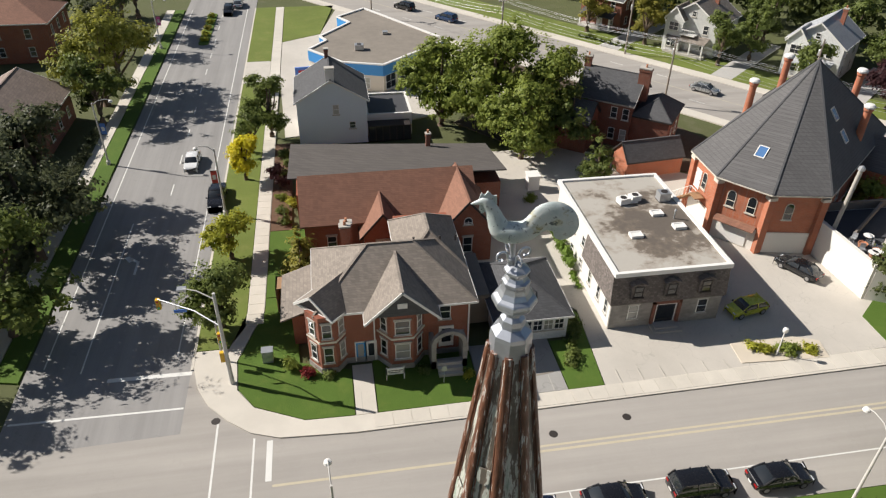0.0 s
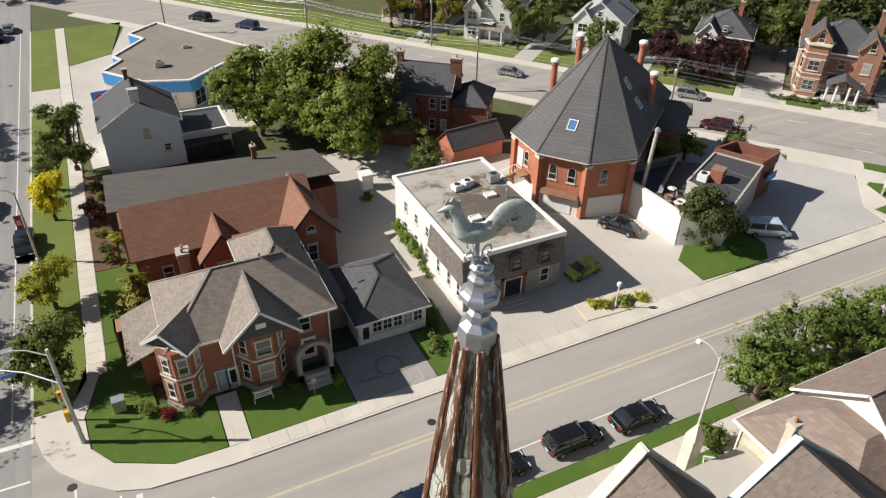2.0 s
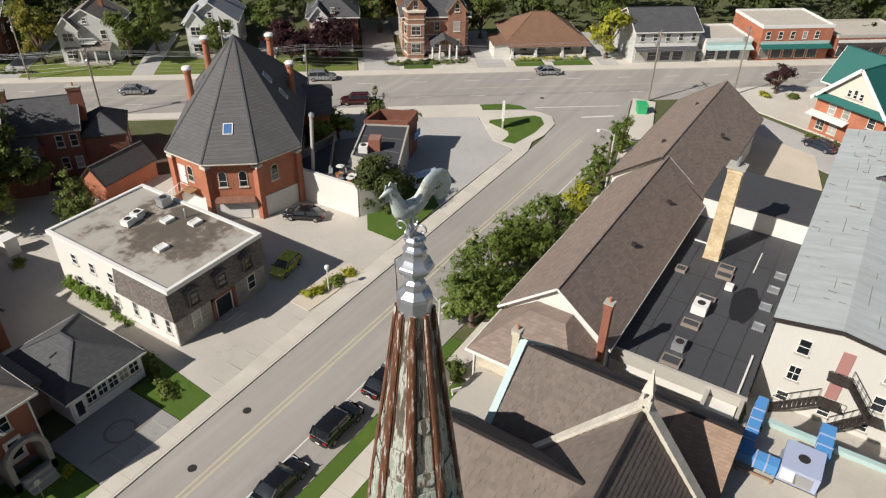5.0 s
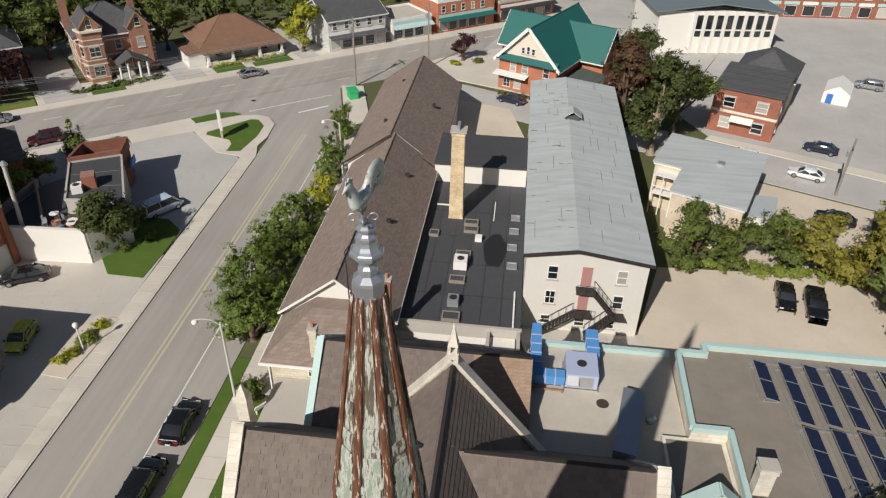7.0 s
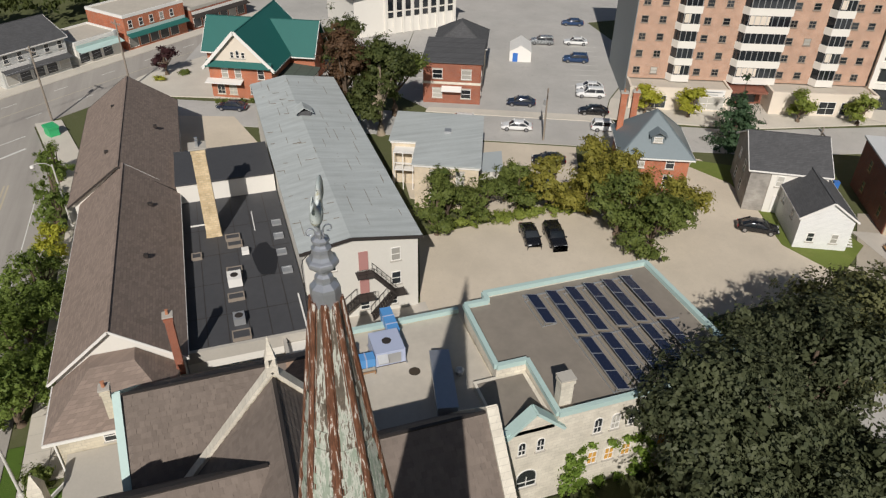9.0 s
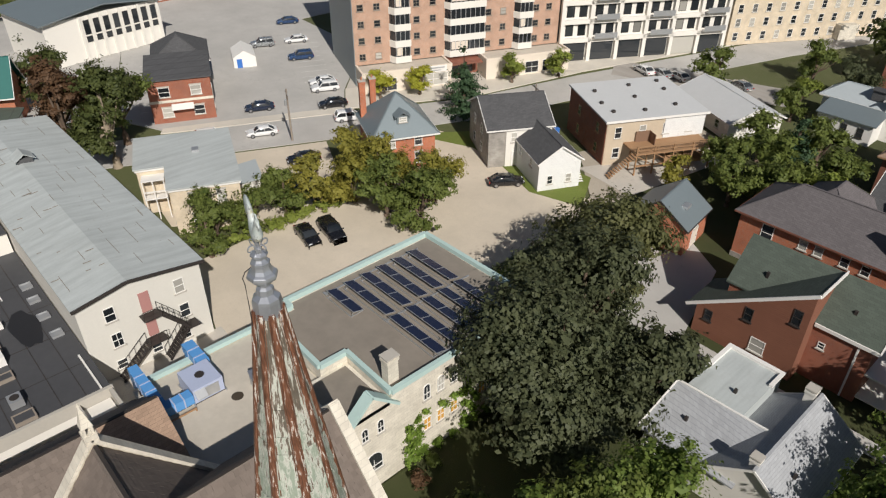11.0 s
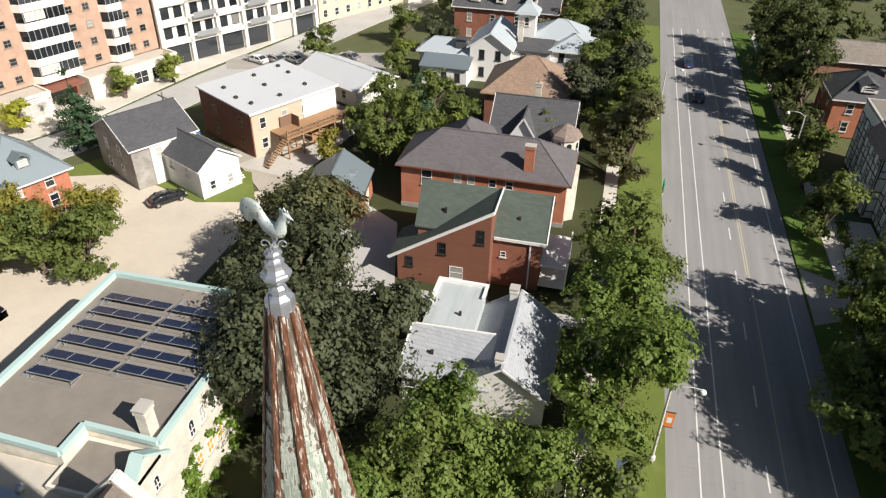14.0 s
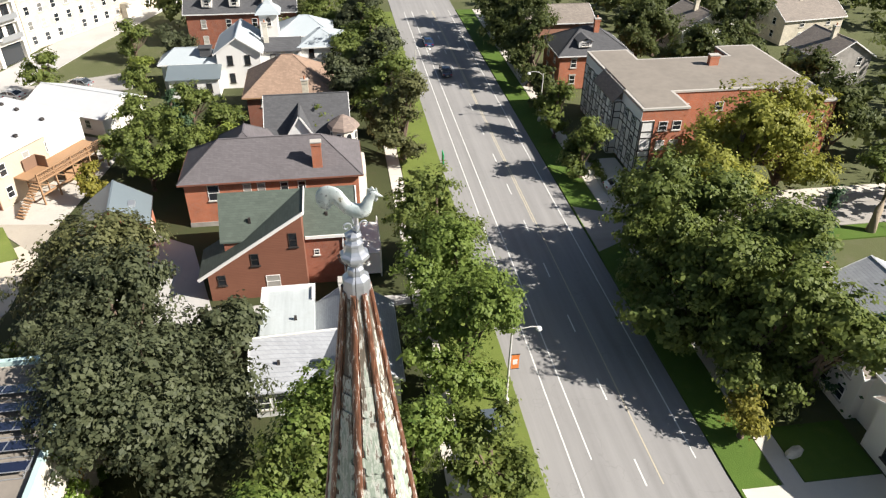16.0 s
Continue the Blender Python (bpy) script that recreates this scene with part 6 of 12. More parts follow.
ivy = [(20.05, y, z, 0.75, 0.75) for y in (-18.6, -19.6, -24.6, -25.4, -30.6, -31.6, -32.4) for z in (0.8, 2.0, 3.2, 4.4)] + [(20.05, y, 4.7, 0.6, 0.3) for y in (-20.5, -22, -23.3, -26.6, -28, -29.4)] + [(20.1, y, 7.4, 0.6, 0.5) for y in (-24.6, -30.5, -31.8)] + [(20.1, y, 0.7, 0.8, 0.8) for y in (-20, -21.5, -23, -27, -28.5)] + [(20.1, y, z, 0.7, 0.7) for y in (-25.2, -26.4, -31.0, -32.0) for z in (5.6, 6.6, 7.8)] + [(20.1, y, 8.2, 0.7, 0.35) for y in (-26.5, -28.0, -29.5)]
me = leaves_mesh("ivy", [(0.0, y, z, 0.6, r2) for x, y, z, r, r2 in ivy], 9000, 0.22, M["leaf_ivy"], 77, shell=0.3)
thing("ivy", "bright green ivy climbing the limestone wall", "climbing plant", pose(19.95, 0, 0), data=me)

# solar panels in rows on rails
PANEL = mesh_of("solar_panel", boxes((-0.5, -0.92, 0, 0.5, 0.92, 0.04)), M["solar"])
RIM = mesh_of("rim", boxes((-0.53, -0.95, -0.01, -0.5, 0.95, 0.05), (0.5, -0.95, -0.01, 0.53, 0.95, 0.05), (-0.5, -0.95, -0.01, 0.5, -0.92, 0.05), (-0.5, 0.92, -0.01, 0.5, 0.95, 0.05)), M["galv"])
for row in range(6):
    y = -20.85 - row * 1.75
    xs = [31.65 - i * 1.92 - (0.35 if i > 2 else 0.0) for i in range((2, 6, 6, 6, 6, 6)[row])]
    arr = thing("solar_array", "row of dark blue solar panels tilted on galvanised rails", "solar panel", pose(0, 0, 8.63), "solar rows on the school roof")
    for x in xs:
        p = part("solar_panel", PANEL, None, arr, m=pose(x, y, 0.42, 0, 0, 90) @ pose(0, 0, 0, 0, -14, 0))
        part("rim", RIM, None, p)
    bm = bmesh.new()
    for x in (xs[0] + 0.7, xs[-1] - 0.7):
        beam(bm, (x, y - 0.6, 0.03), (x, y + 0.6, 0.03), 0.06)
        beam(bm, (x, y - 0.45, 0.03), (x, y - 0.45, 0.5), 0.05)
        beam(bm, (x, y + 0.45, 0.03), (x, y + 0.45, 0.3), 0.05)
    beam(bm, (xs[0] + 0.8, y + 0.62, 0.05), (xs[-1] - 0.8, y + 0.62, 0.05), 0.06)
    part("rail", bm, M["galv"], arr)
for x, y0, y1 in ((32.9, -20.4, -30.6), (26.75, -22.0, -31.2), (20.9, -22.6, -31.0)):
    solid("cable_tray", boxes((x - 0.07, y1, 8.64, x + 0.07, y0, 8.7), (x - 0.25, y0 - 0.1, 8.64, x + 0.25, y0 + 0.1, 8.74)), M["galv"], "galvanised cable tray across the felt roof", "cable tray")
# blue ducts and their plant on the lower roof
duct = thing("roof_duct", "blue wrapped air duct bent round a pale roof-top plant", "duct", pose(0, 0, 7.42))
part("duct", boxes((30.3, -5.2, 0.4, 34.7, -4.45, 1.2)), M["duct"], duct)
part("duct", boxes((29.5, -6.88, 0.4, 30.3, -4.45, 1.18)), M["duct"], duct)
part("duct", boxes((32.25, -9.5, 0.45, 35.1, -8.6, 1.2)), M["duct"], duct)
part("leg", boxes((34.7, -5.2, -4, 35.3, -4.5, 1.18)), M["duct"], duct)
part("leg", boxes((34.5, -9.45, -4, 35.05, -8.65, 0.45)), M["duct"], duct)
for x, y in ((30.9, -4.85), (33.2, -4.85), (29.9, -6.2), (33.2, -9.05)):
    part("bracket", boxes((x - 0.05, y - 0.5, -0.3 if y > -5.7 else 0.0, x + 0.05, y + 0.5, 0.45)), M["steel_dark"], duct)
for x in (30.9, 31.9, 32.9, 33.9):
    part("joint", boxes((x - 0.05, -5.23, 0.37, x + 0.05, -4.42, 1.23)), M["plant_blue"], duct)
for y in (-5.5, -6.2):
    part("joint", boxes((29.47, y - 0.05, 0.37, 30.33, y + 0.05, 1.21)), M["plant_blue"], duct)
for x in (33.0, 34.0):
    part("joint", boxes((x - 0.05, -9.53, 0.42, x + 0.05, -8.57, 1.23)), M["plant_blue"], duct)
plant = unit(None, 30.95, -8.1, 7.43, 2.5, 2.3, 1.35, "plant_blue", label="pale blue roof-top ventilation plant with a round fan")
part("access_panel", boxes((-1.29, -0.8, 0.2, -1.25, 0.2, 1.15)), M["galv"], plant)
part("rain_hood", slab(bmesh.new(), [(-1.75, 0.25, 0.75), (-1.25, 0.25, 1.2), (-1.25, 1.05, 1.2), (-1.75, 1.05, 0.75)], 0.08), M["galv"], plant)
part("skid", boxes((-1.4, -1.25, 0.0, 1.4, -1.16, 0.12), (-1.4, 1.16, 0.0, 1.4, 1.25, 0.12)), M["galv"], plant)
solid("gas_pipe", boxes((29.1, -6.8, 7.6, 29.2, -4.6, 7.72), (29.1, -6.8, 7.43, 29.2, -6.7, 7.6), (29.1, -4.7, 7.43, 29.2, -4.6, 7.6)), M["wood"], "dull yellow pipe on low brackets", "pipe")
solid("vent_cowl", lathe(bmesh.new(), [(0.25, 0), (0.25, 0.4), (0.38, 0.45), (0.2, 0.6)], 10), M["galv"], "round galvanised roof vent", "vent", pose(27.2, -12.7, 7.43))
stack = thing("plant_box", "long grey duct box beside the transept", "roof box", pose(26.1, -11.05, 7.43, 0, 0, -12))
part("casing", boxes((-2.9, -0.7, 0, 2.9, 0.7, 1.1)), M["galv"], stack)
part("lid", boxes((-2.95, -0.75, 1.1, 2.95, 0.75, 1.18)), M["lead"], stack)
# stone gate pier on the lawn
pier = thing("stone_pier", "free-standing limestone pier with a gabled top", "pier", pose(28.3, 16.9, 0.12))
part("shaft", boxes((-0.5, -0.45, 0, 0.5, 0.45, 4.4)), M["stone_pale"], pier)
bm = bmesh.new()
lathe(bm, [(0.7, 4.4), (0.6, 4.7), (0.1, 5.7)], 4, radians(45))
part("cap", bm, M["stone_pale"], pier)

# ---- north of the cross street ----
# corner house: hipped main roof, two gabled bays, arched porch
ch = thing("house", "red brick Victorian corner house with grey shingle hips and gabled bays", "house", pose(0, 0, 0.1))
EV = 6.4
walls(ch, -3.9, 39.9, 8.8, 48.6, EV, "brick_red", plinth="stone_grey")
roof(ch, "hip", -3.9, 39.9, 8.8, 48.6, EV, 9.4, 0.55, "sh_grey")
walls(ch, 3.6, 47.0, 8.9, 53.2, EV, "brick_red")
roof(ch, "hip", 3.6, 44.5, 8.9, 52.6, EV, 8.5, 0.5, "sh_grey")


def bay(parent, cx, y, w, dep, top, kind_top):
    """A canted bay of two storeys under its own gable."""
    pts = [(cx - w / 2, y), (cx - w / 2 + dep * 0.8, y - dep), (cx + w / 2 - dep * 0.8, y - dep), (cx + w / 2, y)]
    part("bay_wall", prism(bmesh.new(), pts, 0, top), M["brick_red"], parent)
    part("bay_base", prism(bmesh.new(), [(x * 1.0 + (0.06 if x > cx else -0.06), yy - (0.06 if yy < y else 0)) for x, yy in pts], 0, 0.6), M["stone_grey"], parent)
    for z, h in ((1.2, 1.7), (3.9, 1.5)):
        window(parent, cx, y - dep, z, -90, w - dep * 1.6 - 0.5, h, lintel=True)
        for s in (-1, 1):
            window(parent, cx + s * (w / 2 - dep * 0.4), y - dep * 0.5, z, -90 + s * math.degrees(math.atan2(dep, dep * 0.8)), 0.75, h, lintel=True)
    part("bay_band", prism(bmesh.new(), [(x + (0.05 if x > cx else -0.05), yy - (0.05 if yy < y else 0)) for x, yy in pts], 3.35, 3.55), M["stone_pale"], parent)


bay(ch, -3.4, 40.2, 3.4, 1.3, 6.1, "gable")
bay(ch, 2.8, 40.0, 4.2, 1.5, 6.1, "gable")
# the corner bay's gable looks out over the crossing
cr_ = part("roof", slab(slab(bmesh.new(), [(-4.55, 39.65, 7.75), (-1.2, 43.0, 8.0), (-3.0, 44.2, 6.1), (-5.95, 41.25, 6.1)], 0.14), [(-2.9, 38.35, 6.1), (0.1, 41.35, 6.1), (-1.2, 43.0, 8.0), (-4.55, 39.65, 7.75)], 0.14), M["sh_grey"], ch)
for p, q in (((-5.95, 41.25, 6.0), (-4.55, 39.65, 7.65)), ((-2.9, 38.35, 6.0), (-4.55, 39.65, 7.65)), ((-5.95, 41.25, 6.0), (-3.0, 44.2, 6.0)), ((-2.9, 38.35, 6.0), (0.1, 41.35, 6.0)), ((-5.75, 41.2, 6.02), (-2.95, 38.55, 6.02))):
    part("fascia", beam(bmesh.new(), p, q, 0.08, 0.22), M["white"], cr_)
g = bmesh.new()
a = [g.verts.new((x + t, y + t, z)) for t in (0.12, 0.4) for x, y, z in ((-5.75, 41.0, 6.1), (-2.95, 38.45, 6.1), (-4.5, 39.7, 7.5))]
for f in ((0, 1, 2), (5, 4, 3), (0, 3, 4, 1), (1, 4, 5, 2), (2, 5, 3, 0)):
    g.faces.new([a[i] for i in f])
bmesh.ops.recalc_face_normals(g, faces=g.faces)
part("gable_panel", g, M["sh_dark"], ch, "dark shingled gable panel")
for cx, w, y0, pk in ((2.8, 5.6, 38.1, 8.9),):
    roof(ch, "gable_y", cx - w / 2, y0, cx + w / 2, 43.6, 6.25, pk, 0.35, "sh_grey", trim="white")
    g = bmesh.new()
    a = [g.verts.new((cx + u * (w / 2 - 0.1), y0 + t, z)) for t in (0.05, 0.3) for u, z in ((-1, 6.2), (1, 6.2), (0, pk - 0.2))]
    for f in ((0, 1, 2), (5, 4, 3), (0, 3, 4, 1), (1, 4, 5, 2), (2, 5, 3, 0)):
        g.faces.new([a[i] for i in f])
    part("gable_panel", g, M["sh_dark"], ch, "dark shingled gable panel")
    part("gable_vent", boxes((cx - 0.4, y0 - 0.02, 7.0, cx + 0.4, y0 + 0.05, 7.5)), M["white"], ch)
door(ch, -0.7, 39.9, 0.15, -90, 0.8, 2.1, "blue_clad", True)
door(ch, 0.2, 39.9, 0.15, -90, 0.8, 2.1, "white", True)
window(ch, 6.6, 39.9, 4.0, -90, 1.0, 1.6, lintel=True)
porch = part("porch", boxes((5.2, 38.0, 0, 5.6, 39.9, 2.6), (7.9, 38.0, 0, 8.3, 39.9, 2.6), (5.2, 38.0, 0, 8.3, 38.3, 0.9)), M["stone_grey"], ch, "rough stone arched porch")
for i in range(10):
    bm = bmesh.new()
    a0, a1 = math.pi * i / 10, math.pi * (i + 1) / 10
    beam(bm, (6.75 + 1.35 * math.cos(a0), 38.2, 2.6 + 1.35 * math.sin(a0)), (6.75 + 1.35 * math.cos(a1), 38.2, 2.6 + 1.35 * math.sin(a1)), 0.4, 0.4)
    part("arch_stone", bm, M["stone_grey"], porch)
door(ch, 6.75, 39.9, 0.9, -90, 1.1, 2.2, "white", True)
part("steps", boxes((5.7, 36.9, 0, 7.8, 37.3, 0.3), (5.7, 37.3, 0, 7.8, 37.7, 0.6), (5.7, 37.7, 0, 7.8, 38.1, 0.9)), M["concrete"], ch)
walls(ch, -6.4, 43.0, -3.9, 49.0, 3.2, "brick_red")
part("porch_roof", slab(bmesh.new(), [(-7.4, 42.6, 3.1), (-3.9, 42.6, 4.4), (-3.9, 49.4, 4.4), (-7.4, 49.4, 3.1)], 0.15), M["sh_grey"], ch)
part("lattice_porch", boxes((-8.0, 47.6, 0, -7.85, 49.6, 2.9), (-8.0, 49.45, 0, -6.5, 49.6, 2.9), (-8.0, 47.6, 2.75, -6.5, 49.6, 2.9)), M["wood"], ch)
windows(ch, "e", (-3.9, 39.9, 8.8, 53), (0.3, 0.6), 2, 0.95, 1.6, 1.1, 2.8, lintel=True)
chimney(ch, -1.2, 49.2, 5.5, 8.2, 0.9, 0.6, "brick_red")
for x in (8.68, 0.54):
    part("downpipe", boxes((x - 0.06, 39.75, 0.2, x + 0.06, 39.88, 6.2)), M["white"], ch)
for x in (3.2, 5.6, 7.0):
    bm = bmesh.new()
    lathe(bm, [(0.09, 7.6), (0.09, 8.2), (0.13, 8.22)], 8, x=x + 1.6, y=46.4)
    part("roof_vent", bm, M["steel_dark"], ch)
# sunroom annex
an = thing("sunroom_annex", "low white annex with banded windows under a dark hipped roof", "annex", pose(0, 0, 0.1))
walls(an, 11.4, 40.4, 18.0, 48.8, 3.0, "white_siding")
roof(an, "hip", 11.4, 40.4, 18.0, 48.8, 3.0, 4.9, 0.4, "sh_dark")
for i in range(5):
    window(an, 13.2 + i * 1.0, 40.4, 1.1, -90, 0.92, 1.3, bars=2)
door(an, 12.1, 40.4, 0.1, -90, 0.9, 2.1, "white", True)
windows(an, "e", (11.4, 40.4, 18, 48.8), (0.15, 0.4, 0.7), 1, 0.95, 1.3, 1.1)
part("flat_link", boxes((9.0, 43.5, 0, 11.4, 50.2, 3.3)), M["tar_dark"], an, "flat-roofed link to the house")
# hall with red-brown roof and its long grey twin
bh = thing("brick_hall", "long red brick hall with a red-brown shingle roof and cross gables", "hall", pose(0, 0, 0.1))
walls(bh, -5.2, 56.4, 12.8, 62.2, 4.4, "brick_red", plinth="stone_grey")
part("roof", slab(bmesh.new(), [(-5.6, 55.8, 4.2), (13.0, 55.8, 4.2), (13.0, 60.4, 7.6), (-5.6, 60.4, 7.6)], 0.15), M["sh_red"], bh)
walls(bh, 8.8, 53.4, 13.8, 60.5, 4.6, "brick_red", "gable_y", 7.5)
roof(bh, "gable_y", 8.8, 53.4, 13.8, 61, 4.6, 7.5, 0.4, "sh_red", trim="steel_dark")
walls(bh, 0.8, 54.4, 4.6, 58, 4.0, "brick_red", "gable_y", 6.2)
roof(bh, "gable_y", 0.8, 54.4, 4.6, 58.6, 4.0, 6.2, 0.5, "sh_red", trim="steel_dark")
window(bh, 11.3, 53.4, 1.2, -90, 1.0, 1.9, lintel=True)
window(bh, 11.3, 53.4, 4.6, -90, 0.9, 0.4, arch=True, bars=2)
window(bh, 2.7, 54.4, 1.2, -90, 1.4, 1.6, lintel=True)
window(bh, -2.5, 56.4, 1.0, -90, 1.0, 1.5, lintel=True)
windows(bh, "e", (8.8, 53.4, 13.8, 60.5), (0.3, 0.75), 1, 1.0, 1.6, 1.0, lintel=True)
chimney(bh, -1.0, 52.9, 0, 6.2, 1.0, 0.7, "brick_red")
lg = thing("long_annex", "long brick annex under a weathered grey shingle roof", "annex", pose(0, 0, 0.1))
walls(lg, -6.0, 62.2, 16.8, 71.6, 4.3, "brick_red")
part("roof", slab(slab(bmesh.new(), [(-6.6, 60.2, 7.5), (17.0, 60.8, 6.6), (17.2, 66.5, 4.4), (17.2, 72.2, 4.2), (-6.6, 72.6, 5.4)], 0.15), [(-6.6, 59.9, 6.8), (-6.6, 59.8, 6.9), (-6.55, 60.2, 7.45)], 0.05), M["sh_char"], lg, "weathered charcoal shingle roof")
chimney(lg, 9.8, 71.2, 4.5, 6.4, 0.5, 0.5, "brick_dark")
# white gabled house
wh, r = house("pale blue-white rendered gabled house with a charcoal shingle roof", pose(-1.3, 87.6, 0.1), 9.2, 9.0, 6.4, 9.2, "gable_y", "pale_blue_render", "sh_dark", 0.35)
chimney(wh, 0, -4.2, 8.6, 10.6, 1.1, 0.7, "stucco", pot=False)
chimney(wh, -0.2, 4.2, 8.8, 10.3, 0.5, 0.5, "brick_dark", pot=False)
window(wh, 0.5, -4.5, 4.3, -90, 0.85, 1.4)
window(wh, 2.6, -4.5, 2.2, -90, 0.85, 1.0)
windows(wh, "w", r, (0.25, 0.7), 2, 0.9, 1.5, 0.9, 2.9)
windows(wh, "e", r, (0.3, 0.7), 2, 0.9, 1.5, 0.9, 2.9)
ex = thing("rear_extension", "low dark-roofed extension with white parapet and glazed porch", "extension", pose(0, 0, 0.1))
part("wall", boxes((3.4, 85.0, 0, 9.6, 92.5, 3.0)), M["stucco"], ex)
flat_roof(ex, 3.4, 85.0, 9.6, 92.5, 3.0, "membrane", "white", 0.25, 0.25)
part("porch_glazing", boxes((3.4, 83.2, 0, 9.2, 83.3, 2.2), (9.1, 83.3, 0, 9.2, 85.0, 2.2)), M["pane_dark"], ex)
part("porch_frame", boxes(*[(3.4 + i * 0.96, 83.12, 0, 3.5 + i * 0.96, 83.2, 2.3) for i in range(7)], (3.4, 83.05, 2.2, 9.2, 85.0, 2.3)), M["steel_dark"], ex)
# blue-fronted shop
bs = thing("blue_shop", "flat-roofed shop with a broad blue fascia and white coping", "shop", pose(0, 0, 0.08))
pl = [(-4.2, 109.2), (0.9, 102.6), (7.2, 100.6), (19.0, 111.4), (6.4, 131.5), (1.2, 126.5), (3.2, 123.0), (-2.2, 115.6), (-1.2, 113.4)]
part("wall", prism(bmesh.new(), pl, 0, 3.6), M["cream"], bs)
part("roof", prism(bmesh.new(), pl, 4.2, 4.36), M["tar_dark"], bs, "weathered brown-grey flat roof")
bm, bw = bmesh.new(), bmesh.new()
for p, q in zip(pl, pl[1:] + pl[:1]):
    beam(bm, (*p, 3.55), (*q, 3.55), 0.3, 1.7)
    beam(bw, (*p, 4.5), (*q, 4.5), 0.42, 0.2)
part("fascia", bm, M["blue_clad"], bs, "bright blue fascia band")
part("coping", bw, M["white"], bs)
for i in range(5):
    t = (i + 0.5) / 5
    x, y = 7.2 + 11.8 * t, 100.6 + 10.8 * t
    window(bs, x + 0.02, y - 0.02, 0.3, -47, 2.4, 2.4, bars=2, sill=False)
window(bs, 3.6, 101.7, 0.5, -108, 3.2, 1.8, bars=2)
part("sign_panel", boxes((-0.02, -1.8, 3.3, 0.02, 1.8, 4.2)), M["white"], bs, "white sign panel", m=pose(14.6, 107.2, 0, 0, 0, -47) @ pose(0.2, 0, 0))
part("sign_panel", boxes((-0.02, -1.4, 3.3, 0.02, 1.4, 4.2)), M["red"], bs, "red sign panel", m=pose(17.4, 109.8, 0, 0, 0, -47) @ pose(0.2, 0, 0))
unit(None, 4.0, 108.5, 4.45, 1.4, 1.2, 0.9)
unit(None, 9.0, 116, 4.45, 0.9, 0.9, 0.5, fan=False, name="roof_vent_box", label="small pale roof vent box")
ss = thing("shop_sign", "free-standing red and blue shop sign with unreadable lettering", "sign", pose(-4.6, 104.5, 0.08, 0, 0, 6))
part("panel", boxes((-1.9, -0.12, 1.9, 1.9, 0.12, 3.3)), M["blue_banner"], ss)
part("lettering", boxes((-1.4, -0.14, 2.45, 1.4, -0.12, 2.85)), M["red"], ss)
part("post", boxes((-1.5, -0.06, 0, -1.4, 0.06, 1.9), (1.4, -0.06, 0, 1.5, 0.06, 1.9)), M["steel_dark"], ss)
# dark brick house behind the trees
dk = thing("house", "dark brick Victorian house with slate roofs and tall chimney stacks", "house", pose(38.2, 81.5, 0.05, 0, 0, -38))
walls(dk, -5, -4, 3, 4, 6.4, "brick_dark", "gable_x", 9.2)
roof(dk, "gable_x", -5, -4, 3, 4, 6.4, 9.2, 0.3, "sh_dark", trim="stone_grey")
walls(dk, 3, -3.5, 8, 3.5, 5.0, "brick_dark")
roof(dk, "hip", 3, -3.5, 8, 3.5, 5.0, 6.8, 0.3, "sh_dark", trim="steel_dark")
walls(dk, -7.5, -8.5, -1.5, -4, 4.6, "brick_dark", "gable_x", 6.6)
roof(dk, "gable_x", -7.5, -8.5, -1.5, -4, 4.6, 6.6, 0.3, "sh_dark", trim="steel_dark")
chimney(dk, 3.2, -0.8, 6, 10.4, 1.5, 1.0, "brick_dark")
chimney(dk, -5.0, 0, 8, 10.4, 0.9, 0.6, "brick_dark")
windows(dk, "s", (-5, -4, 3, 4), (0.7, 0.9), 2, 0.9, 1.6, 1, 3)
windows(dk, "e", (3, -3.5, 8, 3.5), (0.3, 0.7), 1, 0.9, 1.6, 1.6)
sd = thing("brick_shed", "small red brick shed with a dark slate gable roof", "shed", pose(38.4, 70.4, 0.05, 0, 0, 6))
walls(sd, -3.9, -1.9, 3.9, 1.9, 2.6, "brick_orange", "gable_x", 4.4)
roof(sd, "gable_x", -3.9, -1.9, 3.9, 1.9, 2.6, 4.4, 0.2, "sh_dark", trim="steel_dark")
solid("garden_kiosk", prism(prism(bmesh.new(), rect(-0.7, -0.7, 0.7, 0.7), 0, 1.8), rect(-0.8, -0.8, 0.8, 0.8), 1.81, 2.0), M["white"], "small white timber shelter beside the drive", "shelter", pose(22.3, 67.6, 0.09))

# office block with a shingled mansard front
of = thing("office_block", "two-storey office block with shingled mansard and flat puddled roof", "office", pose(0, 0, 0.09))
X0, Y0, X1, Y1, HT = 22.0, 40.7, 33.1, 57.9, 6.3
part("wall", boxes((X0 + 0.25, Y0 + 0.35, 0, X1 - 0.1, Y1 - 0.1, HT - 0.2)), M["stucco"], of)
part("front_wall", boxes((X0 + 0.2, Y0 + 0.15, 0, X1 - 0.05, Y0 + 0.36, 3.3)), M["stone_grey"], of)
bm = bmesh.new()
slab(bm, [(X0 - 0.1, Y0 - 0.15, 3.1), (X1 + 0.1, Y0 - 0.15, 3.1), (X1 + 0.05, Y0 + 0.3, HT - 0.1), (X0 - 0.05, Y0 + 0.3, HT - 0.1)], 0.12)
part("mansard", bm, M["sh_mixed"], of, "steep grey shingled mansard")
bm = bmesh.new()
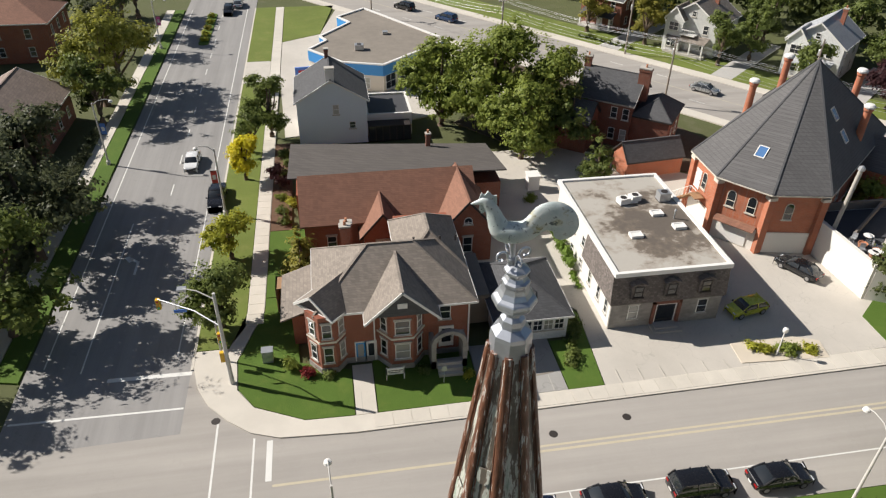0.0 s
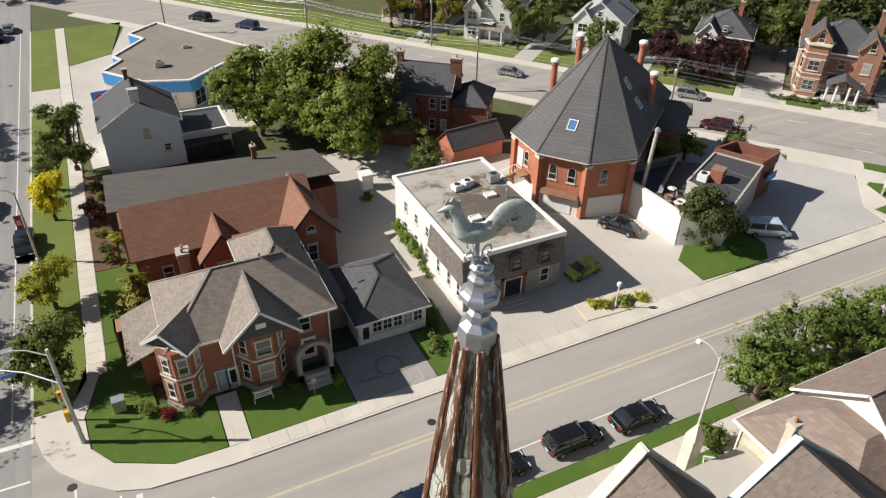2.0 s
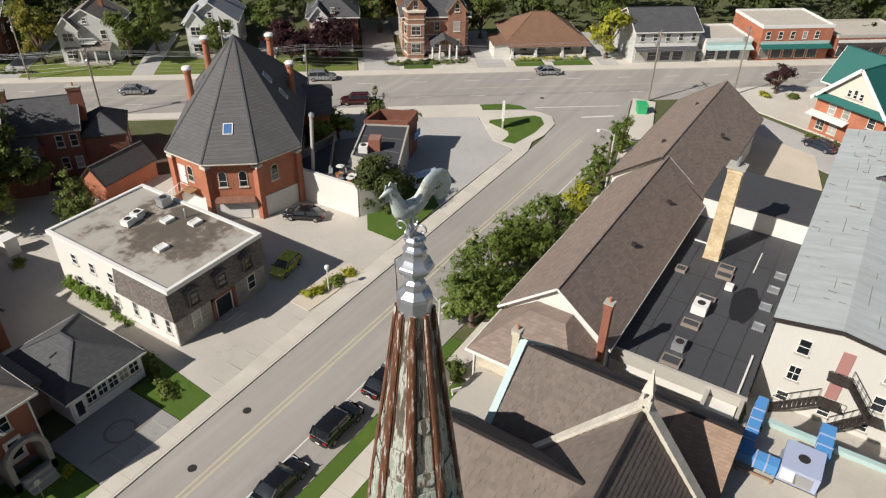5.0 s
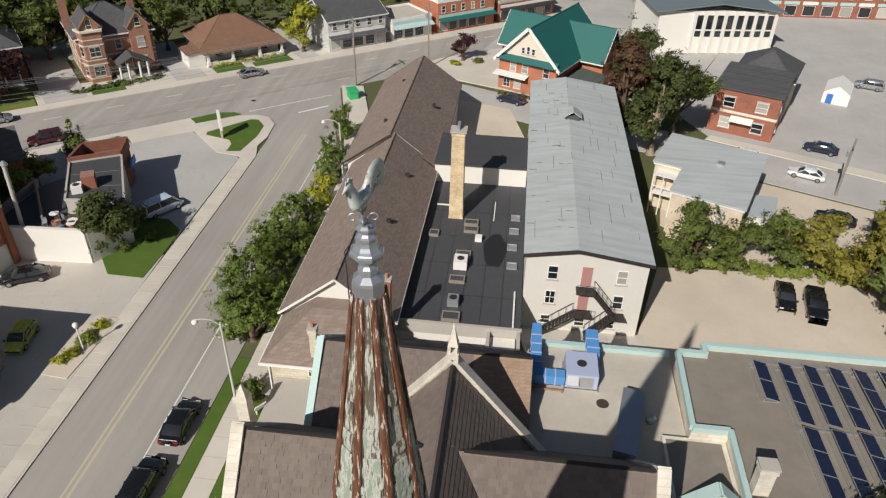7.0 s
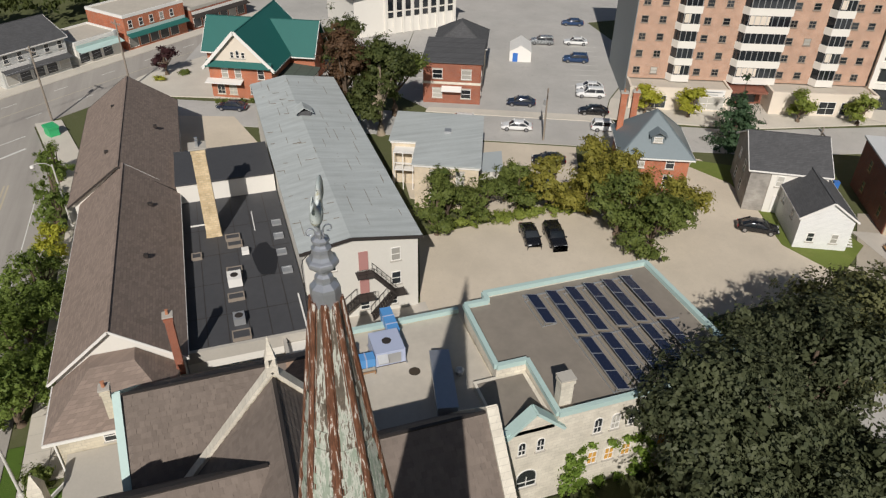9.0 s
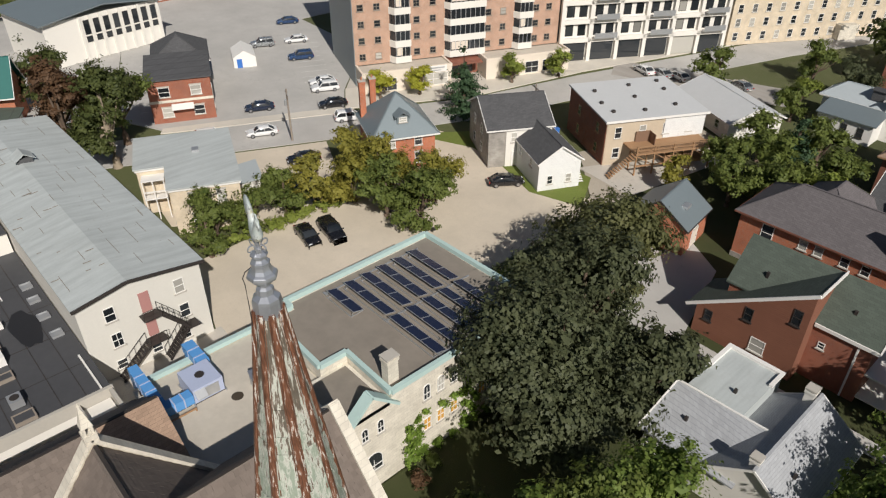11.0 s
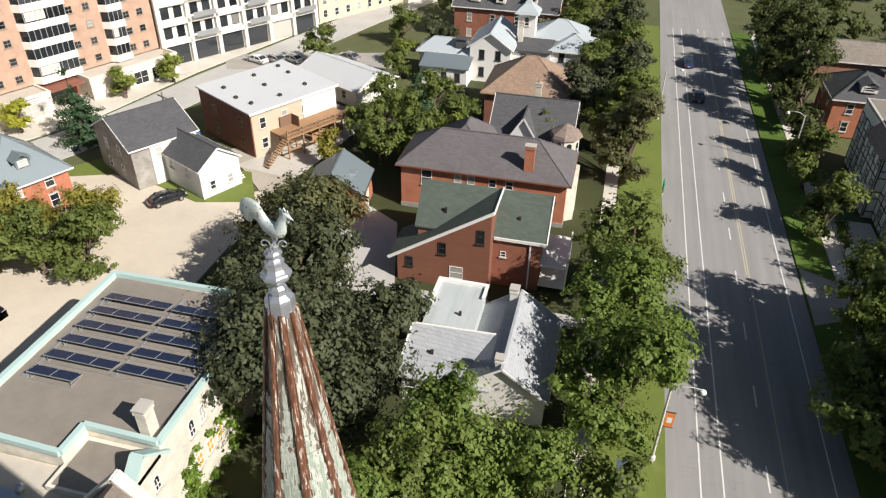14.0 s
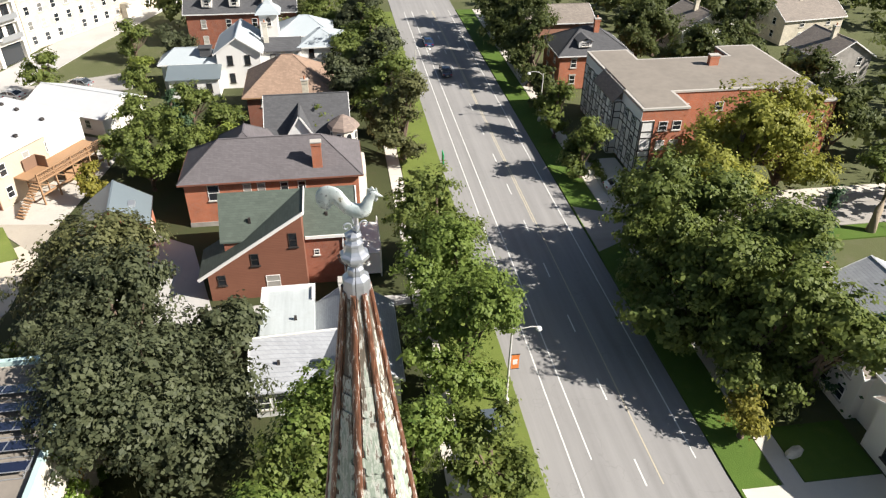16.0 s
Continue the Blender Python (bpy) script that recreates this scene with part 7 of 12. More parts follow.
a = [bm.verts.new(p) for p in ((X0 - 0.12, Y0 - 0.12, 3.1), (X0 - 0.12, 48.5, 3.1), (X0 + 0.25, 48.5, HT - 0.1), (X0 + 0.25, Y0 + 0.28, HT - 0.1), (X0 + 0.3, Y0 - 0.1, 3.1), (X0 + 0.3, 48.5, 3.1))]
bm.faces.new((a[3], a[2], a[1], a[0]))
bm.faces.new((a[0], a[1], a[5], a[4]))
bm.faces.new((a[1], a[2], a[5]))
part("mansard", bm, M["sh_mixed"], of)
flat_roof(of, X0, Y0, X1, Y1, HT, "felt_stained", "white", 0.2, 0.3, "stained felt flat roof")
for x in (24.3, 27.5, 30.8):
    d = part("dormer", boxes((x - 0.65, Y0 - 0.35, 3.7, x + 0.65, Y0 + 0.3, 5.3)), M["sh_mixed"], of)
    bm = bmesh.new()
    slab(bm, [(x - 0.8, Y0 - 0.5, 5.25), (x, Y0 - 0.5, 5.65), (x, Y0 + 0.3, 5.65), (x - 0.8, Y0 + 0.3, 5.25)], 0.08)
    slab(bm, [(x, Y0 - 0.5, 5.65), (x + 0.8, Y0 - 0.5, 5.25), (x + 0.8, Y0 + 0.3, 5.25), (x, Y0 + 0.3, 5.65)], 0.08)
    part("dormer_roof", bm, M["sh_mixed"], d)
    window(of, x, Y0 - 0.35, 3.9, -90, 0.9, 1.2, trim="steel_dark")
for x in (24.4, 31.2):
    window(of, x, Y0 + 0.15, 1.0, -90, 1.0, 1.6, lintel=True)
door(of, 27.6, Y0 + 0.15, 0.2, -90, 1.8, 2.2, "black", True)
part("steps", boxes((26.2, Y0 - 1.2, 0, 29.0, Y0 + 0.1, 0.18), (26.5, Y0 - 0.8, 0.18, 28.7, Y0 + 0.1, 0.34)), M["concrete"], of)
part("door_surround", boxes((26.2, Y0 - 0.1, 0.3, 26.5, Y0 + 0.1, 2.9), (28.7, Y0 - 0.1, 0.3, 29.0, Y0 + 0.1, 2.9), (26.2, Y0 - 0.1, 2.6, 29.0, Y0 + 0.1, 3.0)), M["brick_dark"], of)
windows(of, "w", (X0 + 0.25, Y0, X1, Y1), (0.08, 0.2, 0.34), 1, 0.7, 1.6, 1.0, lintel=True)
windows(of, "w", (X0 + 0.25, Y0, X1, Y1), (0.5, 0.66, 0.82), 2, 0.8, 1.2, 1.0, 2.6)
for x, y in ((29.8, 50.0), (26.2, 46.5), (31.0, 47.4), (28.2, 52.8)):
    hatch(x, y, HT + 0.09, 1.2, 0.9, 0.3, "white", "white", "white roof light on the felt roof")
unit(None, 27.2, 52.5, HT + 0.1, 1.1, 0.9, 0.7, "white", rot=12)
unit(None, 28.6, 52.9, HT + 0.1, 1.1, 0.9, 0.7, "white", rot=12)
unit(None, 31.6, 52.6, HT + 0.1, 1.2, 1.0, 1.0)
solid("vent_pipe", lathe(bmesh.new(), [(0.08, 0), (0.08, 0.9), (0.14, 0.95), (0.05, 1.1)], 8), M["galv"], "galvanised vent pipe on the flat roof", "vent", pose(31.2, 49.0, HT + 0.09))
solid("skip", boxes((-0.9, -1.6, 0.1, 0.9, 1.6, 1.3), (-1.0, -1.7, 1.25, 1.0, 1.7, 1.35)), M["black"], "dark steel rubbish skip beside the offices", "skip", pose(34.6, 45.5, -0.01))

# octagonal brick hall with a tall pyramidal slate roof
OA = Vector((51.8, 61.8))


def on_o(n, d):
    """A point n metres along the hall's axis and d across it, from under its apex."""
    p = OA + N2 * n + D2 * d
    return (p.x, p.y)


oc = thing("octagonal_hall", "orange brick hall with a steep slate pyramid roof and round chimneys", "hall", pose(0, 0, 0.05))
OC = [on_o(-14.1, 2.8), on_o(-10.6, 7.0), on_o(10, 7.0), on_o(10, -7.0), on_o(-10.6, -7.0), on_o(-14.1, -2.8)]
part("wall", prism(bmesh.new(), OC, 0, 7.8), M["brick_orange"], oc)
OB = [on_o(-14.2, 2.85), on_o(-10.65, 7.1), on_o(10, 7.1), on_o(10, -7.1), on_o(-10.65, -7.1), on_o(-14.2, -2.85)]
part("base", prism(bmesh.new(), OB, 0, 2.6), M["stucco"], oc, "white rendered base")
APEX = (*on_o(0, 0), 17.1)
OE = [(*on_o(n, d), 7.55) for n, d in ((-14.9, 3.0), (-11.0, 7.6), (10.6, 7.6), (10.6, -7.6), (-11.0, -7.6), (-14.9, -3.0))]
for p, q in zip(OE, OE[1:] + OE[:1]):
    rp_ = part("roof", slab(bmesh.new(), [p, q, APEX], 0.2), M["sh_slate"], oc)
    part("hip_cap", beam(bmesh.new(), (p[0], p[1], p[2] + 0.03), APEX, 0.2, 0.08), M["sh_dark"], rp_)
    part("gutter", beam(bmesh.new(), (p[0], p[1], p[2] - 0.15), (q[0], q[1], q[2] - 0.15), 0.1, 0.14), M["stone_pale"], oc)
walls_e = part("porch_wing", prism(bmesh.new(), [on_o(3, 7.0), on_o(3, 10.5), on_o(9, 10.5), on_o(9, 7.0)], 0, 5.6), M["brick_orange"], oc)
part("wing_roof", slab(slab(bmesh.new(), [(*on_o(2.6, 11), 5.5), (*on_o(6, 11), 8.4), (*on_o(6, 3), 8.4), (*on_o(2.6, 3), 5.5)][::-1], 0.15), [(*on_o(6, 11), 8.4), (*on_o(9.4, 11), 5.5), (*on_o(9.4, 3), 5.5), (*on_o(6, 3), 8.4)][::-1], 0.15), M["sh_slate"], oc)
for n, d, zt in ((0.4, -6.2, 13.2), (5.8, -4.6, 15.2), (1.6, 6.1, 13.2), (6.6, 3.4, 15.2)):
    x, y = on_o(n, d)
    bm = bmesh.new()
    lathe(bm, [(0.46, 8.0), (0.4, zt - 0.9), (0.52, zt - 0.7), (0.52, zt - 0.4)], 14, x=x, y=y)
    cst = part("chimney", bm, M["brick_orange"], oc, smooth=False)
    bm = bmesh.new()
    lathe(bm, [(0.58, zt - 0.395), (0.62, zt - 0.2), (0.46, zt), (0.2, zt + 0.05)], 14, x=x, y=y)
    part("cap", bm, M["white"], cst)


def face_of(p, q, t):
    """A place on a wall from p to q, and the way that it faces."""
    return p[0] + (q[0] - p[0]) * t, p[1] + (q[1] - p[1]) * t, math.degrees(math.atan2(-(q[0] - p[0]), q[1] - p[1]))


for p, q, ts in ((OC[5], OC[0], (0.3, 0.7)), (OC[0], OC[1], (0.4,)), (OC[4], OC[5], (0.5,)), (OC[1], OC[2], (0.12, 0.3)), (OC[3], OC[4], (0.75, 0.9))):
    for t in ts:
        x, y, ang = face_of(p, q, t)
        window(oc, x, y, 4.2, ang, 0.95, 1.5, arch=True, bars=1, trim="stone_pale")
for i in (0, 1, 4, 5):
    x, y = OC[i]
    part("buttress", boxes((x - 0.38, y - 0.38, 0, x + 0.38, y + 0.38, 6.6)), M["brick_orange"], oc)
    part("buttress_cap", boxes((x - 0.44, y - 0.44, 6.6, x + 0.44, y + 0.44, 6.95)), M["stone_pale"], oc)
x, y, ang = face_of(OC[5], OC[0], 0.5)
part("garage_door", boxes((0.12, -1.5, 0.2, 0.2, 1.5, 2.3)), M["white"], oc, m=pose(x, y, 0, 0, 0, ang))
part("pent_roof", slab(bmesh.new(), [(0.1, -2.2, 3.0), (0.9, -2.2, 2.6), (0.9, 2.2, 2.6), (0.1, 2.2, 3.0)], 0.1), M["sh_red"], oc, m=pose(x, y, 0, 0, 0, ang))
x, y, ang = face_of(OC[4], OC[5], 0.25)
door(oc, x, y, 3.6, ang, 1.0, 2.2, "white")
st = part("stair", boxes((0.1, 0.9, 3.4, 1.3, 2.4, 3.55)), M["wood"], oc, "timber outside stair", m=pose(x, y, 0, 0, 0, ang))
for i in range(1, 13):
    part("step", boxes((0.1, 0.9 - i * 0.32, 3.4 - i * 0.25, 1.3, 1.2 - i * 0.32, 3.55 - i * 0.25)), M["wood"], st)
bm = bmesh.new()
beam(bm, (1.3, 2.3, 4.5), (1.3, 1.0, 4.5), 0.06)
beam(bm, (1.3, 1.0, 4.5), (1.3, -3.0, 1.4), 0.06)
for i in range(0, 13, 2):
    beam(bm, (1.3, 0.95 - i * 0.32, 3.45 - i * 0.25), (1.3, 0.95 - i * 0.32, 4.45 - i * 0.25), 0.05)
part("handrail", bm, M["white"], st)
# roof windows lying in the slope
for p, q, t, k in ((OE[5], OE[0], 0.45, 0.25), (OE[1], OE[2], 0.30, 0.52), (OE[1], OE[2], 0.36, 0.3)):
    p, q = Vector(p), Vector(q)
    e = p.lerp(q, t).lerp(Vector(APEX), k)
    nrm = (q - p).cross(Vector(APEX) - p).normalized()
    nrm = nrm if nrm.z > 0 else -nrm
    ux = (q - p).normalized()
    mm = Matrix((ux, nrm.cross(ux), nrm)).transposed().to_4x4()
    mm.translation = e
    rw = part("roof_window", boxes((-0.55, -0.75, 0.0, 0.55, -0.65, 0.1), (-0.55, 0.65, 0.0, 0.55, 0.75, 0.1), (-0.55, -0.65, 0, -0.45, 0.65, 0.1), (0.45, -0.65, 0, 0.55, 0.65, 0.1)), M["white"], oc, m=mm)
    part("pane", boxes((-0.45, -0.65, 0.03, 0.45, 0.65, 0.06)), M["skylight"], rw)
vp = thing("flue", "tall leaning metal flue beside the octagonal hall", "flue", pose(49.4, 48.6, 3.0, 0, 4, 0))
bm = bmesh.new()
tube(bm, [(0, 0, 0), (0, 0, 7.6)], 0.22, 10)
part("pipe", bm, M["concrete"], vp, smooth=True)
bm = bmesh.new()
lathe(bm, [(0.22, 7.6), (0.36, 7.7), (0.3, 8.0), (0.1, 8.15)], 10)
part("cowl", bm, M["galv"], vp)
# low white-walled building with a terrace roof
te = thing("terrace_building", "low building with bright white wall and cluttered dark terrace roof", "building", pose(0, 0, 0.07))
MAIN_ = [(53.8, 39.3), (64.2, 45.0), (61.4, 50.0), (53.2, 45.7)]
part("wall", prism(bmesh.new(), MAIN_, 0, 4.9), M["concrete"], te)
part("roof", prism(bmesh.new(), [(53.9, 39.6), (64.0, 45.1), (61.3, 49.8), (53.35, 45.6)], 4.9, 4.98), M["membrane"], te, "dark felt roof with pale seams")
for p, q in zip(MAIN_, MAIN_[1:] + MAIN_[:1]):
    part("parapet", beam(bmesh.new(), (*p, 5.0), (*q, 5.0), 0.22, 0.3), M["concrete"], te)
for k in (0.33, 0.66):
    part("seam", beam(bmesh.new(), (53.9 + 10.1 * k, 39.7 + 5.5 * k, 4.985), (53.4 + 7.9 * k, 45.5 + 4.2 * k, 4.985), 0.07, 0.02), M["tar_dark"], te)
part("terrace_wall", prism(bmesh.new(), [(49.3, 42.0), (53.7, 39.45), (53.1, 45.75), (61.3, 50.1), (58.4, 52.4), (49.0, 52.7)], 0, 3.3), M["stucco"], te)
part("terrace_floor", prism(bmesh.new(), [(49.6, 42.2), (53.4, 40.0), (53.0, 45.8), (61.1, 50.2), (58.3, 52.2), (49.3, 52.4)], 3.3, 3.37), M["membrane"], te)
part("white_wall", prism(bmesh.new(), [(48.3, 52.8), (48.9, 41.5), (49.35, 41.5), (48.75, 52.8)], 0.0, 4.1), M["stucco"], te, "plain white rendered wall")
part("low_wall", beam(bmesh.new(), (49.2, 41.5, 1.9), (53.6, 39.2, 1.9), 0.3, 3.8), M["stucco"], te)
part("terrace_parapet", beam(bmesh.new(), (49.2, 52.7, 3.8), (58.4, 52.5, 3.8), 0.25, 1.0), M["wood_pole"], te)
part("terrace_parapet", beam(bmesh.new(), (50.6, 47.0, 3.75), (57.6, 52.2, 3.75), 0.2, 0.9), M["wood_pole"], te)
HOP_ = [(64.3, 45.1), (68.0, 46.2), (65.4, 50.6), (61.5, 50.1)]
part("brick_room", prism(bmesh.new(), HOP_, 0, 4.2), M["brick_dark"], te)
for p, q in zip(HOP_, HOP_[1:] + HOP_[:1]):
    part("brick_parapet", beam(bmesh.new(), (*p, 4.9), (*q, 4.9), 0.3, 1.4), M["brick_dark"], te)
part("signboard", beam(bmesh.new(), (65.4, 44.9, 3.0), (67.6, 45.5, 3.0), 0.15, 0.9), M["blue_clad"], te)
part("roof_box", boxes((-0.8, -0.7, 0, 0.8, 0.7, 1.5)), M["brick_red"], te, "rust-red roof box", m=pose(56.6, 44.7, 4.97, 0, 0, 28))
rngc = random.Random(4)
for i in range(13):
    x, y = rngc.uniform(49.8, 52.6), rngc.uniform(43.2, 47.0)
    k = i % 4
    if k == 0:
        solid("planter", lathe(bmesh.new(), [(0.35, 0), (0.5, 0.5), (0.42, 0.5), (0.4, 0.4)], 10), M["terracotta"], "round clay planter on the terrace", "planter", pose(x, y, 3.38))
    elif k == 1:
        ob = thing("terrace_table", "pale round terrace table on a thin leg", "table", pose(x, y, 3.38))
        part("tabletop", lathe(bmesh.new(), [(0.5, 0.7), (0.52, 0.74)], 14), M["white"], ob)
        part("leg", lathe(bmesh.new(), [(0.25, 0), (0.05, 0.06), (0.05, 0.7)], 8), M["steel_dark"], ob)
    else:
        ob = thing("terrace_chair", "light metal terrace chair", "chair", pose(x, y, 3.38, 0, 0, rngc.uniform(0, 360)))
        part("seat", boxes((-0.25, -0.25, 0.42, 0.25, 0.25, 0.47)), M["galv"], ob)
        part("backrest", boxes((-0.25, 0.2, 0.5, 0.25, 0.25, 0.95)), M["galv"], ob)
        for sx in (-0.22, 0.22):
            for sy in (-0.22, 0.22):
                part("leg", boxes((sx - 0.02, sy - 0.02, 0, sx + 0.02, sy + 0.02, 0.42)), M["galv"], ob)
unit(None, 55.2, 45.4, 4.98, 1.4, 1.1, 0.9, "white", rot=28)
sg = thing("pylon_sign", "tapering white pylon sign on the traffic island", "sign", pose(80.9, 39.7, 0.14, 0, 0, 30))
part("panel", prism(bmesh.new(), rect(-0.75, -0.16, 0.75, 0.16), 1.3, 3.9), M["white"], sg)
part("base", boxes((-0.4, -0.12, 0, 0.4, 0.12, 1.3)), M["concrete"], sg)
ys = thing("house_sign", "white lawn sign board with unreadable lines", "sign", pose(2.0, 37.3, 0.14))
part("panel", boxes((-0.8, -0.05, 0.6, 0.8, 0.05, 1.3)), M["white"], ys)
part("lettering", boxes((-0.6, -0.06, 1.0, 0.6, -0.05, 1.1), (-0.6, -0.06, 0.8, 0.4, -0.05, 0.88)), M["steel_dark"], ys)
for s in (-0.75, 0.75):
    part("post", boxes((s - 0.05, -0.05, 0, s + 0.05, 0.05, 1.4)), M["white"], ys)
# houses across the avenue to the north-west
hw, r = house("dark-sided house with a brown shingle roof among trees", pose(-44.0, 90.5, 0.05), 12, 13, 4.6, 7.6, "gable_y", "brick_dark", "sh_brown", 0.5)
windows(hw, "e", r, (0.2, 0.5, 0.8), 1, 1.0, 1.5, 1.2)
hw, r = house("red brick house with a red-brown roof and white windows", pose(-55.0, 127, 0.05), 16, 12, 7.0, 9.6, "hip", "brick_red", "sh_red", 0.5)
windows(hw, "e", r, (0.2, 0.5, 0.8), 2, 1.0, 1.6, 1.2)
windows(hw, "s", r, (0.2, 0.5, 0.8), 2, 1.0, 1.6, 1.2)

# houses and shops on the far side of the main street; s along it, o beyond its kerb
def place2(s, o, z=0.1):
    return pose(*on2(s, o), z, 0, 0, math.degrees(math.atan2(D2.y, D2.x)))


def porch_front(ob, w, y, roof_m="sh_grey", depth=2.2, h=2.7):
    """A porch on posts along the front of a house."""
    part("porch_roof", slab(bmesh.new(), [(-w / 2, y - depth, h), (w / 2, y - depth, h), (w / 2, y, h + 0.7), (-w / 2, y, h + 0.7)], 0.15), M[roof_m], ob)
    for i in range(4):
        x = -w / 2 + 0.3 + i * (w - 0.6) / 3
        part("post", boxes((x - 0.12, y - depth + 0.1, 0.4, x + 0.12, y - depth + 0.34, h)), M["white"], ob)
    part("porch_floor", boxes((-w / 2, y - depth, 0, w / 2, y, 0.4)), M["concrete"], ob)


rows2 = [(-58, 17, 9, 9, 6.0, 8.8, "gable_x", "brick_dark", "sh_dark", "dark brick house behind front lawns"),
         (-38, 14.5, 9.5, 9, 6.2, 9.2, "gable_y", "grey_siding", "sh_grey", "pale grey clapboard house with a white porch"),
         (-17.5, 17.5, 9, 10, 6.2, 9.4, "gable_y", "white_siding", "sh_pale", "white clapboard house with a balcony porch"),
         (4, 19.5, 9, 10, 6.2, 9.2, "hip", "brick_dark", "sh_dark", "brick house with white bay window and dark roof")]
for s, o, w, d, ev, tp, kd, wl, rf, lb in rows2:
    hs, r = house(lb, place2(s, o), w, d, ev, tp, kd, wl, rf)
    windows(hs, "s", r, (0.22, 0.78), 2, 1.0, 1.6, 1.0, 2.9)
    windows(hs, "w", r, (0.25, 0.7), 2, 0.9, 1.5, 1.0, 2.9)
    windows(hs, "e", r, (0.25, 0.7), 2, 0.9, 1.5, 1.0, 2.9)
    door(hs, 0, r[1], 0.4, -90)
    porch_front(hs, w * 0.8, r[1], rf)
    window(hs, 0, r[1], ev + 0.4, -90, 0.8, 1.0)
    if s > -50:
        walls(hs, r[0] + 0.3, r[1] - 1.3, r[0] + 3.6, r[1] + 0.5, ev, "white" if wl == "brick_dark" else wl, "gable_y", ev + 2.0)
        roof(hs, "gable_y", r[0] + 0.3, r[1] - 1.3, r[0] + 3.6, r[1] + 3.0, ev, ev + 2.0, 0.3, rf)
        for zz in (1.0, 3.9):
            window(hs, r[0] + 1.95, r[1] - 1.3, zz, -90, 1.8, 1.5, bars=2)
        part("rear_wing", boxes((r[0] + 1.0, r[3], 0, r[2] - 1.5, r[3] + 5.0, ev - 1.0)), M[wl], hs)
        part("rear_roof", slab(bmesh.new(), [(r[0] + 0.7, r[3] - 0.1, ev - 0.2), (r[2] - 1.2, r[3] - 0.1, ev - 0.2), (r[2] - 1.2, r[3] + 5.3, ev - 1.1), (r[0] + 0.7, r[3] + 5.3, ev - 1.1)], 0.15), M[rf], hs)
        chimney(hs, 1.6, 1.0, ev + 1, tp + 1.2, 0.7, 0.6, "brick_red")
    part("balcony", boxes((-1.4, r[1] - 1.6, 3.5, 1.4, r[1], 3.65), (-1.4, r[1] - 1.6, 4.4, 1.4, r[1] - 1.5, 4.5), *[(-1.4 + i * 0.4, r[1] - 1.58, 3.65, -1.34 + i * 0.4, r[1] - 1.52, 4.4) for i in range(8)]), M["white"], hs)
vb = thing("house", "brown brick Victorian villa with a tower bay and pillared porch", "house", place2(22.5, 15.0))
walls(vb, -6, -5, 6, 6, 7.4, "brick_brown")
roof(vb, "hip", -6, -5, 6, 6, 7.4, 11.0, 0.5, "sh_dark")
bay_ = [(-5.8, -4.9), (-5.2, -7.0), (-2.3, -7.0), (-1.7, -4.9)]
part("bay_wall", prism(bmesh.new(), bay_, 0, 8.4), M["brick_brown"], vb)
for z in (0.7, 2.95, 3.7, 6.1, 7.0):
    part("stone_band", prism(bmesh.new(), outset(bay_, 0.06), z, z + 0.16), M["stone_pale"], vb)
    part("stone_band", boxes((-6.05, -5.05, z, 6.05, -4.95, z + 0.16), (-6.06, -4.9, z, -5.96, 5.9, z + 0.16)), M["stone_pale"], vb)
part("bay_cornice", prism(bmesh.new(), outset(bay_, 0.25), 8.3, 8.6), M["stone_pale"], vb)
walls(vb, -5.2, -6.6, -2.3, -3, 9.4, "brick_brown", "gable_y", 11.2)
roof(vb, "gable_y", -5.2, -6.6, -2.3, -1, 9.4, 11.2, 0.3, "sh_dark", trim="wood")
window(vb, -3.75, -6.6, 8.7, -90, 0.9, 1.2, arch=True, trim="stone_pale")
walls(vb, 2.2, -5.8, 5.4, -3, 8.4, "brick_brown", "gable_y", 10.4)
roof(vb, "gable_y", 2.2, -5.8, 5.4, -1, 8.4, 10.4, 0.3, "sh_dark", trim="wood")
window(vb, 3.8, -5.8, 8.0, -90, 0.9, 1.1, arch=True, trim="stone_pale")
for z in (1.1, 4.3):
    window(vb, -3.75, -7.0, z, -90, 1.7, 1.6, trim="stone_pale", bars=2, lintel=True)
    window(vb, -5.5, -5.95, z, 196, 1.1, 1.6, trim="stone_pale", lintel=True)
    window(vb, -2.0, -5.95, z, -16, 1.1, 1.6, trim="stone_pale", lintel=True)
    window(vb, 3.8, -5.8, z + 0.2, -90, 1.2, 1.6, trim="stone_pale", lintel=True)
    window(vb, 0.3, -5.0, z + 0.2, -90, 1.0, 1.6, trim="stone_pale", lintel=True)
    for y in (-2.2, 1.0, 4.0):
        window(vb, -6, y, z, 180, 1.0, 1.7, trim="stone_pale", lintel=True)
        window(vb, 6, y, z, 0, 1.0, 1.7, trim="stone_pale", lintel=True)
chimney(vb, -6.0, 1.5, 6, 13.0, 1.2, 0.7, "brick_brown")
chimney(vb, 4.8, 2.5, 8, 12.4, 1.0, 0.7, "brick_brown")
pr = part("porch_roof", slab(slab(bmesh.new(), [(-1.2, -9.2, 3.0), (1.3, -9.2, 4.2), (1.3, -5, 4.2), (-1.2, -5, 3.0)], 0.15), [(1.3, -9.2, 4.2), (3.8, -9.2, 3.0), (3.8, -5, 3.0), (1.3, -5, 4.2)], 0.15), M["sh_dark"], vb)
for x in (-0.9, 0.4, 2.2, 3.5):
    part("post", lathe(bmesh.new(), [(0.2, 0.5), (0.16, 2.9), (0.24, 3.0)], 8, x=x, y=-8.9), M["white"], vb)
